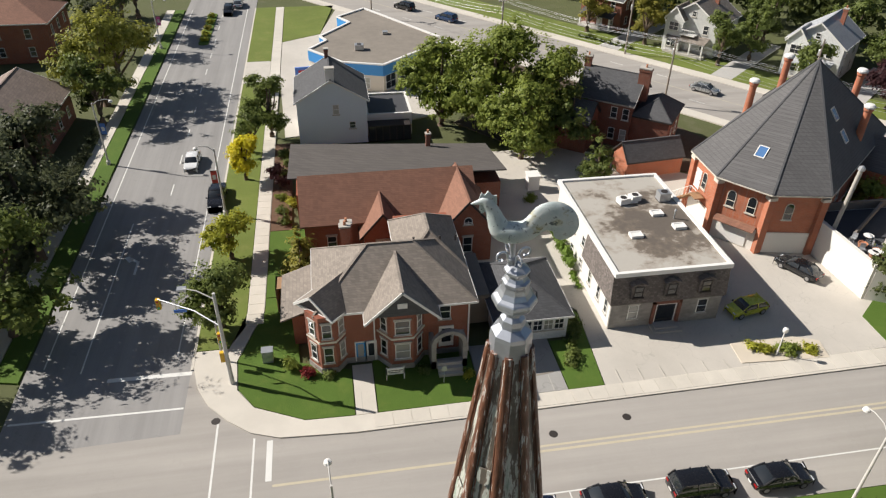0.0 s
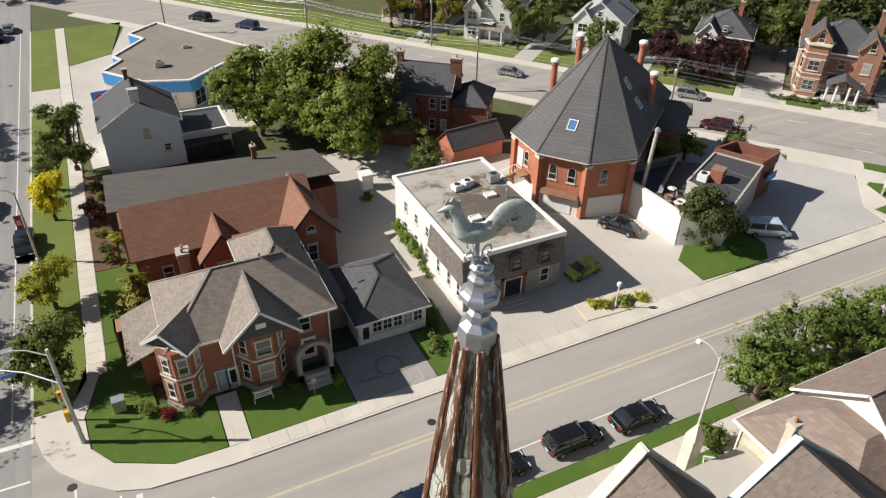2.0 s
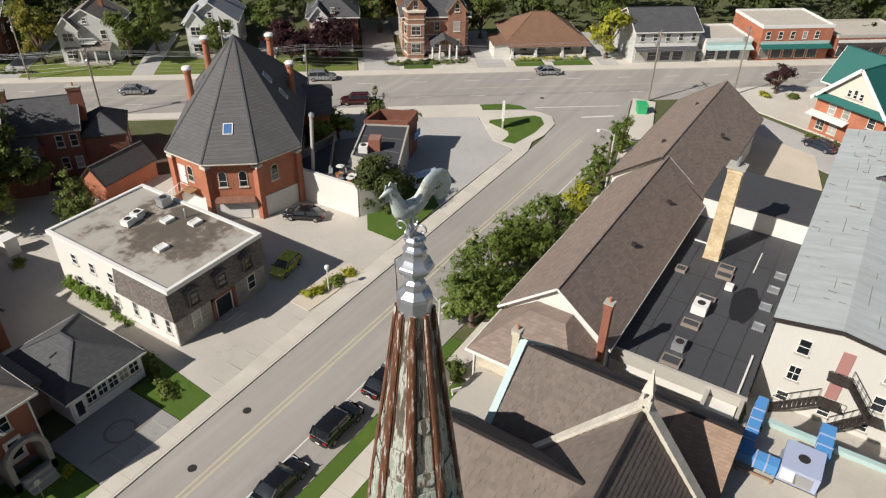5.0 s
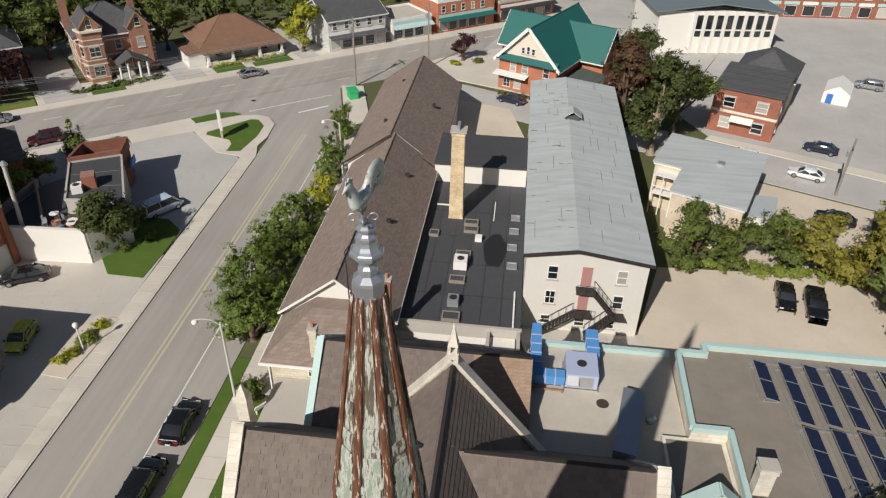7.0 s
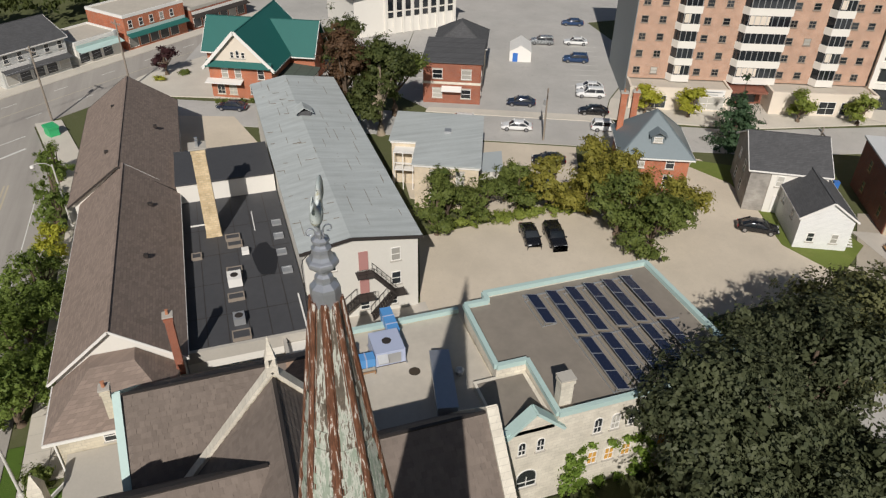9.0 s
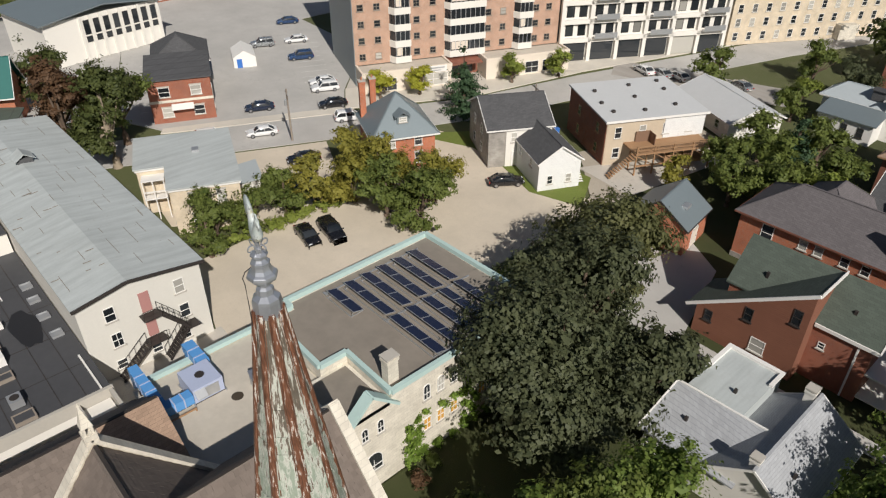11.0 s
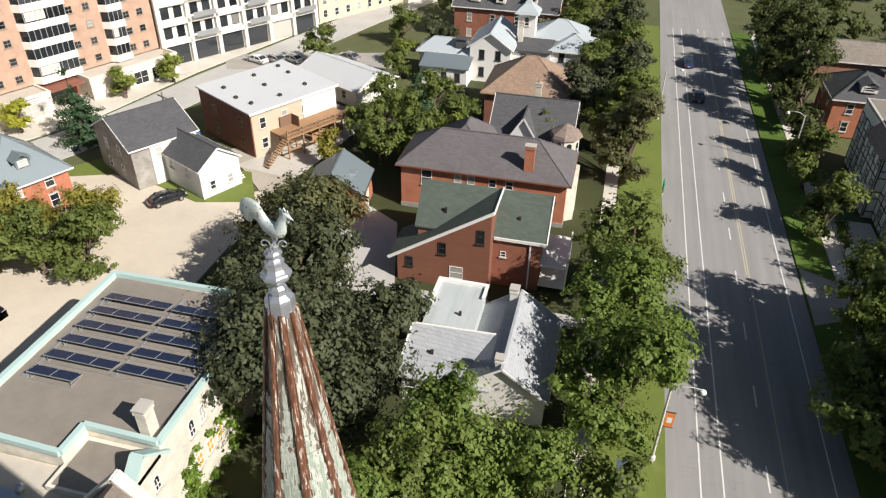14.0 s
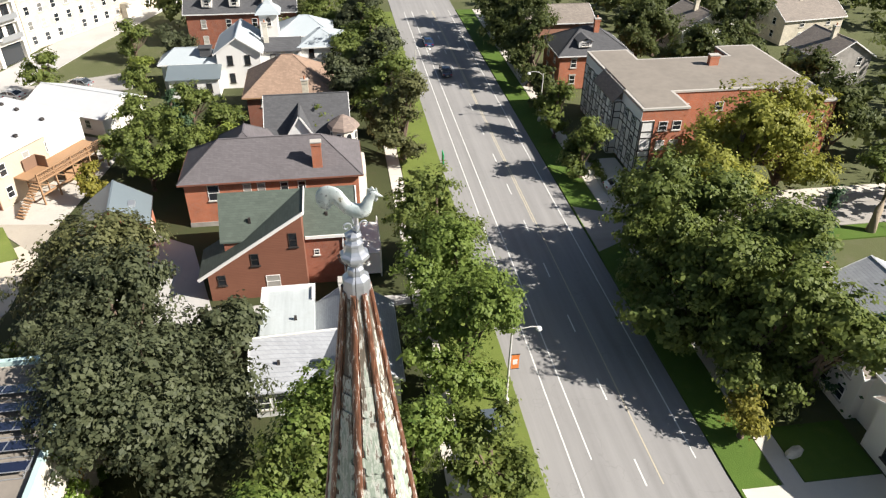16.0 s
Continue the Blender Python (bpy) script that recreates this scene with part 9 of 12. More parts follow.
g.faces.new(a[:5][::-1])
g.faces.new(a[5:])
for i in range(5):
    g.faces.new((a[i], a[(i + 1) % 5], a[5 + (i + 1) % 5], a[5 + i]))
part("front_cloth", g, M["white"], tn)
part("panel", boxes((-4.05, 0.6, 0, -4.0, 1.8, 1.9)), M["blue_bin"], tn, "bright blue door panel")

# apartment tower
def tower_at(x, y, rot):
    return pose(x, y, 0.1, 0, 0, rot)


AT = math.degrees(math.atan2(-98.5 + 63.3, 73.0 - 87.5))      # along its street front
ap = thing("apartment_tower", "tall orange-brown brick apartment tower with pale glazed bays", "apartment block", tower_at(87.5, -63.3, AT))
LEN, DEP, FL, NF, POD = 38.0, 18.0, 2.72, 9, 3.6
TOPZ = POD + NF * FL
part("wall", boxes((0, 0, POD, LEN, DEP, TOPZ)), M["brick_tower"], ap)
part("end_wall", boxes((-0.14, 0.0, 0, 0.0, DEP, TOPZ)), M["metal_blue"], ap, "blank grey end wall")
part("roof", boxes((-0.15, -0.1, TOPZ, LEN + 0.1, DEP + 0.1, TOPZ + 0.3)), M["tar"], ap)
part("core", boxes((0, 0.4, 0, LEN, DEP, POD)), M["concrete"], ap)
for x0, x1 in ((0.0, 15.8), (22.2, LEN + 0.4)):
    pd = part("podium", boxes((x0, -4.4, 0, x1, 0.38, POD - 0.35)), M["cream"], ap, "cream single-storey podium")
    part("podium_roof", boxes((x0 + 0.3, -4.1, POD - 0.35, x1 - 0.3, 0.0, POD - 0.2)), M["tar"], pd)
    part("parapet", boxes((x0 - 0.05, -4.45, POD - 0.35, x1 + 0.05, -4.1, POD + 0.1), (x0 - 0.05, -4.1, POD - 0.35, x0 + 0.3, 0.0, POD + 0.1), (x1 - 0.3, -4.1, POD - 0.35, x1 + 0.05, 0.0, POD + 0.1)), M["cream"], pd)
part("lobby_wall", boxes((15.8, -0.3, 0, 22.2, 0.38, POD)), M["brick_dark"], ap, "dark recessed entrance wall")
window(ap, 19.0, -0.3, 0.3, -90, 4.4, 2.6, bars=2, sill=False, pane="pane_dark", trim="steel_dark")
for f in range(NF):
    z = POD + f * FL
    for x in (1.3, 4.1, 10.95, 13.85, 24.1, 26.9, 33.3, 35.8):
        window(ap, x, 0, z + 0.8, -90, 1.1, 1.1, bars=2 if (f + int(x)) % 2 else 1, trim="wood_pole", pane="pane_dark" if (f * 3 + int(x)) % 4 else None)
    for x0, x1 in ((6.1, 9.6), (15.9, 23.2), (28.9, 32.3)):
        def ring_(e, q):
            return [(x0 + e, 0.0), (x0 + 0.7 + e, -1.2 + q), (x1 - e, -1.2 + q), (x1 - e, 0.0)]
        b = part("bay_parapet", prism(bmesh.new(), ring_(0.0, 0.0), z, z + 1.12), M["stucco"], ap, "white balcony parapet")
        g = part("glazing", prism(bmesh.new(), ring_(0.12, 0.1), z + 1.12, z + FL - 0.02), M["pane_dark" if (f + int(x0)) % 3 else "pane"], b)
        k = 3 if x1 - x0 < 5 else 7
        for i in range(k + 1):
            x = x0 + 0.85 + i * (x1 - x0 - 1.05) / k
            part("mullion", boxes((x - 0.05, -1.14, z + 1.12, x + 0.05, -1.08, z + FL - 0.02)), M["galv"], b)
        if (f * 2 + int(x0)) % 3 == 0:
            part("blind", boxes((x0 + 1.0, -1.125, z + 1.3, x0 + (x1 - x0) * 0.55, -1.105, z + FL - 0.1)), M["cream"], b)
part("top_slab", prism(bmesh.new(), [(15.9, 0.0), (16.6, -1.2), (23.2, -1.2), (23.2, 0.0)], TOPZ, TOPZ + 0.25), M["stucco"], ap)
for x, w in ((4.2, 3.4), (12.4, 5.2), (31.0, 2.6), (34.4, 2.6)):
    window(ap, x, -4.4, 0.3, -90, w, 2.1, bars=2, sill=False, pane="pane_dark" if w > 5 else None)
part("sign_panel", boxes((10.2, -4.56, 2.55, 14.8, -4.46, 3.65)), M["white"], ap, "white sign board")
part("lettering", boxes((10.6, -4.58, 3.2, 14.4, -4.56, 3.4), (11.2, -4.58, 2.8, 13.8, -4.56, 2.95)), M["galv"], ap)
part("canopy", boxes((16.2, -3.6, 2.9, 21.8, -0.3, 3.2)), M["brick_dark"], ap)

# white modern block and the cream terrace beyond
MT = math.degrees(math.atan2(-125.4 + 100.0, 55.6 - 70.4))
mo = thing("modern_block", "white modern apartment block with dark window bays and open ground floor", "apartment block", pose(72.0, -98.5, 0.1, 0, 0, MT))
part("wall", boxes((0, 0.6, 0, 33, 15, 15)), M["stucco"], mo)
part("side_wall", boxes((-0.2, 0.6, 0, 0, 15, 14)), M["concrete"], mo, "grey concrete side wall")
part("frame", boxes(*[(i * 5.5 - 0.35, -0.1, 0, i * 5.5 + 0.35, 0.6, 15) for i in range(7)], *[(0.35, -0.1, 3.6 + f * 3.4, 32.65, 0.6, 4.4 + f * 3.4) for f in range(4)]), M["stucco"], mo)
for f in range(3):
    for i in range(6):
        x = 2.75 + i * 5.5
        for s in (-1.2, 1.2):
            window(mo, x + s, 0.6, 4.7 + f * 3.4, -90, 1.5, 2.0, bars=0, trim="steel_dark", sill=False, pane="pane_dark")
        if i % 2:
            part("balcony", boxes((x - 2.2, -1.0, 4.4 + f * 3.4, x + 2.2, -0.1, 4.55 + f * 3.4), (x - 2.2, -1.0, 4.55 + f * 3.4, x + 2.2, -0.95, 5.4 + f * 3.4)), M["galv"], mo)
# dark panels stand in for the shade inside the open ground floor
for i in range(6):
    part("open_bay", boxes((0.6 + i * 5.5, 0.4, 0.1, 4.9 + i * 5.5, 0.58, 3.4)), M["pane_dark"], mo)
part("roof", boxes((-0.3, -0.3, 15, 33.3, 15.2, 15.4)), M["tar"], mo)
cr = thing("cream_terrace", "long cream brick terrace with rows of sash windows", "terrace", pose(56.5, -131, 0.1, 0, 0, MT))
part("wall", boxes((0, 0, 0, 52, 12, 11)), M["brick_yellow"], cr)
part("roof", boxes((-0.2, -0.2, 11, 52.2, 12.2, 11.4)), M["tar_dark"], cr)
for f in range(4):
    for i in range(17):
        window(cr, 1.6 + i * 3.05, 0, 0.9 + f * 2.7, -90, 1.1, 1.6, sill=True)
part("porch", boxes((24, -1.6, 0, 28, 0, 3.0)), M["stone_pale"], cr)

# hip-roofed brick house by the gravel yard
hb = thing("house", "orange brick house with a blue-grey hipped roof and a small dormer", "house", pose(62.6, -52.0, 0.08, 0, 0, -24))
walls(hb, -4.4, -4.2, 4.4, 4.2, 5.4, "brick_orange")
roof(hb, "hip", -4.4, -4.2, 4.4, 4.2, 5.4, 9.4, 0.55, "metal_blue")
chimney(hb, 2.6, 4.0, 4, 10.4, 0.8, 0.8, "brick_orange")
chimney(hb, 4.2, 2.2, 4, 10.0, 0.8, 0.8, "brick_orange")
windows(hb, "w", (-4.4, -4.2, 4.4, 4.2), (0.28, 0.72), 1, 1.1, 1.6, 3.3, lintel=True)
windows(hb, "w", (-4.4, -4.2, 4.4, 4.2), (0.28, 0.72), 1, 1.1, 1.6, 0.7, lintel=True)
windows(hb, "s", (-4.4, -4.2, 4.4, 4.2), (0.28, 0.72), 2, 1.0, 1.5, 0.8, 2.6, lintel=True)
part("dormer", boxes((-3.6, -0.8, 6.3, -1.6, 0.8, 7.4)), M["metal_blue"], hb)
part("dormer_roof", slab(slab(bmesh.new(), [(-3.9, -1.1, 7.3), (-1.0, -1.1, 7.3), (-1.0, 0, 7.9), (-3.9, 0, 7.9)], 0.08), [(-1.0, 1.1, 7.3), (-3.9, 1.1, 7.3), (-3.9, 0, 7.9), (-1.0, 0, 7.9)], 0.08), M["metal_blue"], hb)
window(hb, -3.6, 0, 6.5, 180, 1.1, 0.7)

# grey stone house and white gabled wing
gs = thing("house", "grey stone house with charcoal roof and a white gabled wing", "house", pose(53.4, -65.0, 0.08, 0, 0, -30))
walls(gs, -5, -4.4, 5.2, 4.4, 5.8, "stone_grey", "gable_y", 8.4)
roof(gs, "gable_y", -5, -4.4, 5.2, 4.4, 5.8, 8.4, 0.4, "sh_dark")
part("white_side", boxes((-5.12, -4.4, 0, -5.0, 2.0, 5.6)), M["stucco"], gs)
windows(gs, "w", (-5.12, -4.4, 5.2, 4.4), (0.6,), 1, 0.9, 1.4, 3.6)
door(gs, -5.12, 0.6, 0.1, 180, 1.0, 2.1)
windows(gs, "n", (-5, -4.4, 5.2, 4.4), (0.35, 0.7), 2, 0.9, 1.4, 0.9, 2.7)
ww = thing("house", "small white clapboard gabled house with a charcoal roof", "house", pose(44.8, -63.2, 0.08, 0, 0, -26))
walls(ww, -4.2, -2.9, 4.6, 2.9, 4.2, "white_siding", "gable_x", 6.2)
roof(ww, "gable_x", -4.2, -2.9, 5.4, 2.9, 4.2, 6.2, 0.3, "sh_dark")
for y in (-1.3, 1.3):
    window(ww, -4.2, y, 0.9, 180, 0.8, 1.2)
windows(ww, "n", (-4.2, -2.9, 4.6, 2.9), (0.3, 0.7), 1, 0.8, 1.2, 2.4)
part("stair", boxes(*[(-3.6 + i * 0.3, -3.9, 0.2 + i * 0.2, -3.3 + i * 0.3, -2.95, 0.28 + i * 0.2) for i in range(12)]), M["white"], ww)
# brick flats with timber decks
df = thing("brick_flats", "dark red brick flats with pale flat roof and timber decks", "flats", pose(43.3, -80.4, 0.08, 0, 0, -28.4))
walls(df, -6.2, -7.4, 6.2, 7.4, 6.6, "brick_dark")
part("roof", slab(bmesh.new(), [(-6.6, -7.7, 6.6), (6.5, -7.7, 7.0), (6.5, 7.7, 7.0), (-6.6, 7.7, 6.6)], 0.2), M["roof_white"], df, "pale grey membrane roof")
part("fascia", boxes((-6.7, -7.7, 6.3, -6.6, 7.7, 6.62)), M["white"], df)
windows(df, "n", (-6.2, -7.4, 6.2, 7.4), (0.2, 0.7), 2, 0.9, 1.4, 1.0, 2.9, trim="wood")
part("back_wall", boxes((-6.32, -7.3, 0, -6.2, 7.3, 6.3)), M["stone_tan"], df, "pale tan brick back wall")
part("siding", boxes((-6.4, -7.25, 3.3, -6.32, -1.2, 6.28)), M["white_siding"], df, "white boarding on the upper floor")
for x, y in ((-4, 5.5), (-1, 5.9), (3, 5.2), (-4.4, 1), (0, 0.4), (4, -0.6), (-3.6, -4), (1.6, -5), (4.6, -5.4)):
    part("roof_vent", boxes((x - 0.22, y - 0.22, 6.6, x + 0.22, y + 0.22, 7.25 + 0.03 * (x - 4))), M["steel_dark"], df)
for y in (-5, -1.5, 2, 5.6):
    window(df, -6.32, y, 3.9, 180, 1.0, 1.6)
    window(df, -6.32, y, 1.0, 180, 1.0, 1.5)
dkk = part("deck", boxes((-10.2, -6.8, 3.0, -6.3, 4.6, 3.18)), M["wood"], df, "weathered timber deck")
bm = bmesh.new()
for y in (-6.6, -3.8, -1.0, 1.8, 4.4):
    beam(bm, (-10.0, y, 0), (-10.0, y, 4.2), 0.18)
    beam(bm, (-8.2, y, 0), (-8.2, y, 3.0), 0.16)
for z in (3.6, 4.2):
    beam(bm, (-10.1, -6.7, z), (-10.1, 4.5, z), 0.1)
beam(bm, (-10.1, -6.7, 1.4), (-10.1, 4.5, 1.4), 0.2)
for y in (-5.2, -2.4, 0.4, 3.2):
    beam(bm, (-10.0, y - 1.3, 1.4), (-10.0, y + 1.3, 2.95), 0.1)
    beam(bm, (-8.2, y, 2.9), (-10.1, y, 2.9), 0.14)
for i in range(36):
    beam(bm, (-10.1, -6.6 + i * 0.31, 3.2), (-10.1, -6.6 + i * 0.31, 4.2), 0.05)
part("railing", bm, M["wood"], dkk)
part("privacy_panel", boxes((-8.2, 0.9, 3.18, -6.5, 1.0, 4.7), (-6.6, 1.0, 3.18, -6.5, 3.0, 4.7)), M["brown_wood"], dkk, "brown boarded screen")
part("lower_wall", boxes((-8.1, -6.6, 0, -8.0, -1.2, 1.5)), M["wood"], dkk)
for i in range(12):
    part("step", boxes((-10.4, 4.6 + i * 0.3, 2.8 - i * 0.24, -9.2, 4.9 + i * 0.3, 2.9 - i * 0.24)), M["wood"], dkk)
wl = thing("house", "low white house with a long pale grey roof", "house", pose(38.0, -98.0, 0.08, 0, 0, -27))
walls(wl, -7, -4.5, 7, 4.5, 3.0, "stucco", "gable_x", 4.8)
roof(wl, "gable_x", -7, -4.5, 7, 4.5, 3.0, 4.8, 0.4, "roof_white")
windows(wl, "w", (-7, -4.5, 7, 4.5), (0.3, 0.7), 1, 1.0, 1.3, 1.0)
windows(wl, "n", (-7, -4.5, 7, 4.5), (0.2, 0.5, 0.8), 1, 1.0, 1.3, 1.0)

# ---- south of the church ----
# bungalow with pale roofs
bg = thing("house", "low house with pale grey shingle gables and a flat rear roof", "house", pose(0, 0, 0.1))
walls(bg, -3.3, -42.8, 3.9, -32.9, 3.4, "stucco", "gable_y", 5.9)
roof(bg, "gable_y", -3.3, -42.8, 3.9, -32.9, 3.4, 6.0, 0.35, "sh_pale")
walls(bg, 3.9, -42.6, 8.7, -33.0, 3.1, "grey_siding")
part("roof", slab(bmesh.new(), [(1.2, -32.5, 3.3), (9.1, -32.5, 3.2), (9.1, -37.6, 4.7), (1.2, -37.6, 5.0)], 0.15), M["sh_pale"], bg)
part("roof", boxes((3.6, -44.0, 3.1, 8.2, -37.7, 4.95)), M["metal_roof"], bg, "pale flat rear roof")
part("coping", boxes((3.5, -44.2, 4.95, 8.35, -43.8, 5.2), (8.0, -43.8, 4.95, 8.35, -40.2, 5.2), (3.5, -43.8, 4.95, 3.8, -42, 5.2)), M["white"], bg)
part("coping", beam(beam(bmesh.new(), (1.2, -37.62, 5.02), (9.1, -37.62, 4.74), 0.18, 0.08), (9.08, -32.6, 3.22), (9.08, -37.6, 4.72), 0.1, 0.16), M["white"], bg)
chimney(bg, 0.9, -42.4, 4.5, 6.6, 0.7, 0.7, "stucco", pot=False)
chimney(bg, 0.6, -33.4, 3.0, 6.4, 0.6, 0.6, "stucco", pot=False)
for x, y, z in ((-1.6, -35.2, 4.75), (5.2, -39.4, 4.95), (6.6, -35.0, 3.95)):
    part("roof_vent", boxes((x - 0.12, y - 0.12, z, x + 0.12, y + 0.12, z + 0.4)), M["steel_dark"], bg)
windows(bg, "n", (3.9, -42.6, 8.7, -33.0), (0.2, 0.55, 0.85), 1, 1.1, 1.5, 0.9)
windows(bg, "w", (-3.3, -42.8, 3.9, -32.9), (0.25, 0.6), 1, 1.2, 1.5, 0.9)
# brick house with green roof and long cat-slide
gr = thing("house", "red brick house with dark green shingles and long side roof", "house", pose(0, 0, 0.1))
part("wall", boxes((-0.4, -59.0, 0, 12.4, -51.2, 6.1)), M["brick_red"], gr)
for x0, x1 in ((-0.4, -0.1), (12.1, 12.4)):
    part("gable_wall", prism(bmesh.new(), [(-51.3, 6.1), (-54.2, 9.6), (-59.0, 6.1)], x0, x1), M["brick_red"], gr, m=Matrix(((0, 0, 1, 0), (1, 0, 0, 0), (0, 1, 0, 0), (0, 0, 0, 1))))
g = bmesh.new()
a = [g.verts.new(p) for p in ((14.2, -54, 0), (4.5, -54, 0), (4.5, -54, 9.6), (14.2, -54, 3.35), (14.2, -49.5, 0), (4.5, -49.5, 0), (4.5, -49.5, 9.6), (14.2, -49.5, 3.35))]
for f in ((0, 1, 2, 3), (7, 6, 5, 4), (0, 3, 7, 4), (3, 2, 6, 7), (2, 1, 5, 6), (0, 4, 5, 1)):
    g.faces.new([a[i] for i in f])
bmesh.ops.recalc_face_normals(g, faces=g.faces)
part("clad_wall", g, M["brown_clad"], gr, "brown clad side wing")
part("roof", slab(bmesh.new(), [(15.0, -49.0, 3.1), (4.3, -49.2, 9.95), (4.3, -54.2, 9.95), (15.2, -54.4, 3.1)], 0.18), M["sh_green"], gr, "long sloping side roof")
part("roof", slab(bmesh.new(), [(-0.9, -51.0, 6.0), (-0.9, -54.2, 9.8), (12.7, -54.2, 9.8), (12.7, -51.0, 6.0)], 0.18), M["sh_green"], gr, "dark green shingle roof")
part("roof", slab(bmesh.new(), [(-0.9, -54.2, 9.8), (-0.9, -59.5, 6.0), (12.7, -59.5, 6.0), (12.7, -54.2, 9.8)], 0.18), M["sh_green"], gr)
for p, q in (((15.05, -48.96, 3.0), (4.25, -49.14, 9.86)), ((4.2, -49.2, 9.88), (4.2, -54.2, 9.88)), ((-0.95, -51.0, 5.85), (-0.95, -54.2, 9.72)), ((-0.9, -50.95, 5.88), (4.4, -50.95, 5.88))):
    part("bargeboard", beam(bmesh.new(), p, q, 0.12, 0.32), M["white"], gr)
for x, z, w, h in ((12.9, 1.9, 0.8, 1.2), (9.4, 4.0, 0.8, 1.4), (5.5, 5.9, 0.8, 1.6)):
    window(gr, x, -49.5, z, 90, w, h, pane="pane_dark", trim="steel_dark")
window(gr, 7.9, -49.5, 1.2, 90, 1.4, 1.5)
window(gr, 3.4, -51.2, 3.6, 90, 0.6, 0.7)
part("downpipe", boxes((0.6, -51.18, 0.1, 0.75, -51.05, 6.0)), M["white"], gr)
for x, y in ((2.0, -52.4), (9.6, -52.2)):
    part("roof_vent", boxes((x, y - 0.12, 7.2, x + 0.25, y + 0.12, 7.9)), M["steel_dark"], gr)
vr = part("veranda", boxes((-3.2, -57.5, 0.5, -0.4, -51.4, 0.65), (-3.2, -57.5, 3.0, -0.4, -51.4, 3.15)), M["white"], gr, "white two-tier timber veranda")
for y in (-57.4, -55.3, -53.4, -51.6):
    part("post", boxes((-3.2, y, 0, -3.05, y + 0.15, 4.0)), M["white"], vr)
for z in (1.3, 3.9):
    part("rail", boxes((-3.19, -57.4, z, -3.08, -51.5, z + 0.1)), M["white"], vr)
# long brown-brick house
bl = thing("house", "long orange brick house with a plum-grey hipped roof", "house", pose(0, 0, 0.1))
walls(bl, -1.6, -72.2, 18.2, -64.1, 6.3, "brick_orange", plinth="stone_grey")
roof(bl, "hip", -1.6, -72.2, 18.2, -64.1, 6.3, 9.2, 0.55, "sh_plum", trim="brick_dark")
walls(bl, 8.2, -75.0, 15.0, -71.0, 6.3, "brick_orange")
roof(bl, "hip", 8.2, -76.0, 15.0, -67.0, 6.3, 9.0, 0.5, "sh_plum", trim="brick_dark")
chimney(bl, 3.0, -64.9, 5.5, 9.75, 1.1, 0.7, "brick_orange", pot=False)
window(bl, 15.0, -64.1, 3.4, 90, 1.3, 2.0, lintel=True)
for x in (11.2, 9.6, 7.0, 5.0):
    window(bl, x, -64.1, 4.2, 90, 0.9, 1.1, lintel=True)
windows(bl, "w", (-1.6, -72.2, 18.2, -64.1), (0.25, 0.7), 2, 1.1, 1.7, 1.0, 2.9, lintel=True)
part("bay", prism(bmesh.new(), [(-2.6, -69.8), (-1.6, -70.5), (-1.6, -65.7), (-2.6, -66.4)], 0, 5.6), M["stone_pale"], bl)
# small brick coach house
ga = thing("coach_house", "small brick coach house with a blue-grey clipped gable roof", "outbuilding", pose(25.6, -62.8, 0.1, 0, 0, 8))
walls(ga, -3.4, -2.6, 3.4, 3.6, 3.6, "brick_orange", "gable_y", 6.0)
roof(ga, "gable_y", -3.4, -2.6, 3.4, 3.6, 3.6, 6.0, 0.3, "metal_blue", trim="steel_dark")
door(ga, -3.4, 0.8, 0.1, 180, 1.4, 2.2, "cream")
window(ga, -3.4, 0.8, 2.5, 180, 1.2, 0.9)
part("roof_window", boxes((-2.3, 0.4, 4.6, -1.6, 1.5, 4.95)), M["galv"], ga)
# victorian with turret
vi = thing("house", "Victorian house with dark roof, white front gable and a corner turret", "house", pose(0, 0, 0.1))
walls(vi, -0.8, -83.2, 9.2, -74.5, 6.6, "brick_dark", "gable_x", 9.9)
roof(vi, "gable_x", -0.8, -83.2, 9.2, -74.5, 6.6, 10.0, 0.45, "sh_dark")
walls(vi, 3.2, -76.4, 7.0, -73.9, 6.2, "white_siding", "gable_y", 9.2)
roof(vi, "gable_y", 3.2, -78.6, 7.0, -73.9, 6.2, 9.2, 0.35, "sh_dark", trim="white")
window(vi, 5.1, -73.9, 5.2, 90, 0.9, 1.2)
chimney(vi, 4.2, -79.4, 8.5, 11.6, 0.8, 0.6, "stone")
bm = bmesh.new()
lathe(bm, [(1.7, 0), (1.7, 7.4), (1.8, 7.5)], 8, x=-0.3, y=-73.8)
tu = part("turret", bm, M["cream"], vi, "octagonal turret with tall windows")
bm = bmesh.new()
lathe(bm, [(2.1, 7.5), (1.9, 7.9), (0.4, 8.9), (0.1, 9.0)], 8, x=-0.3, y=-73.8)
part("turret_roof", bm, M["sh_brown"], tu)
for a in (0, 45, 90, 135, 180, 225):
    window(vi, -0.3 + 1.58 * math.cos(radians(a + 22.5)), -73.8 + 1.58 * math.sin(radians(a + 22.5)), 5.4, a + 22.5, 0.8, 1.3, arch=True)
# tan-roofed house
ta = thing("house", "house with a broad tan hipped roof and dark brick walls", "house", pose(0, 0, 0.1))
walls(ta, 1.0, -101, 13.2, -90.4, 5.8, "brick_dark")
roof(ta, "hip", 1.0, -101, 13.2, -90.4, 5.8, 9.6, 0.6, "sh_tan", trim="wood")
windows(ta, "n", (1, -101, 13.2, -90.4), (0.2, 0.5, 0.8), 2, 1.0, 1.4, 0.9, 2.8)
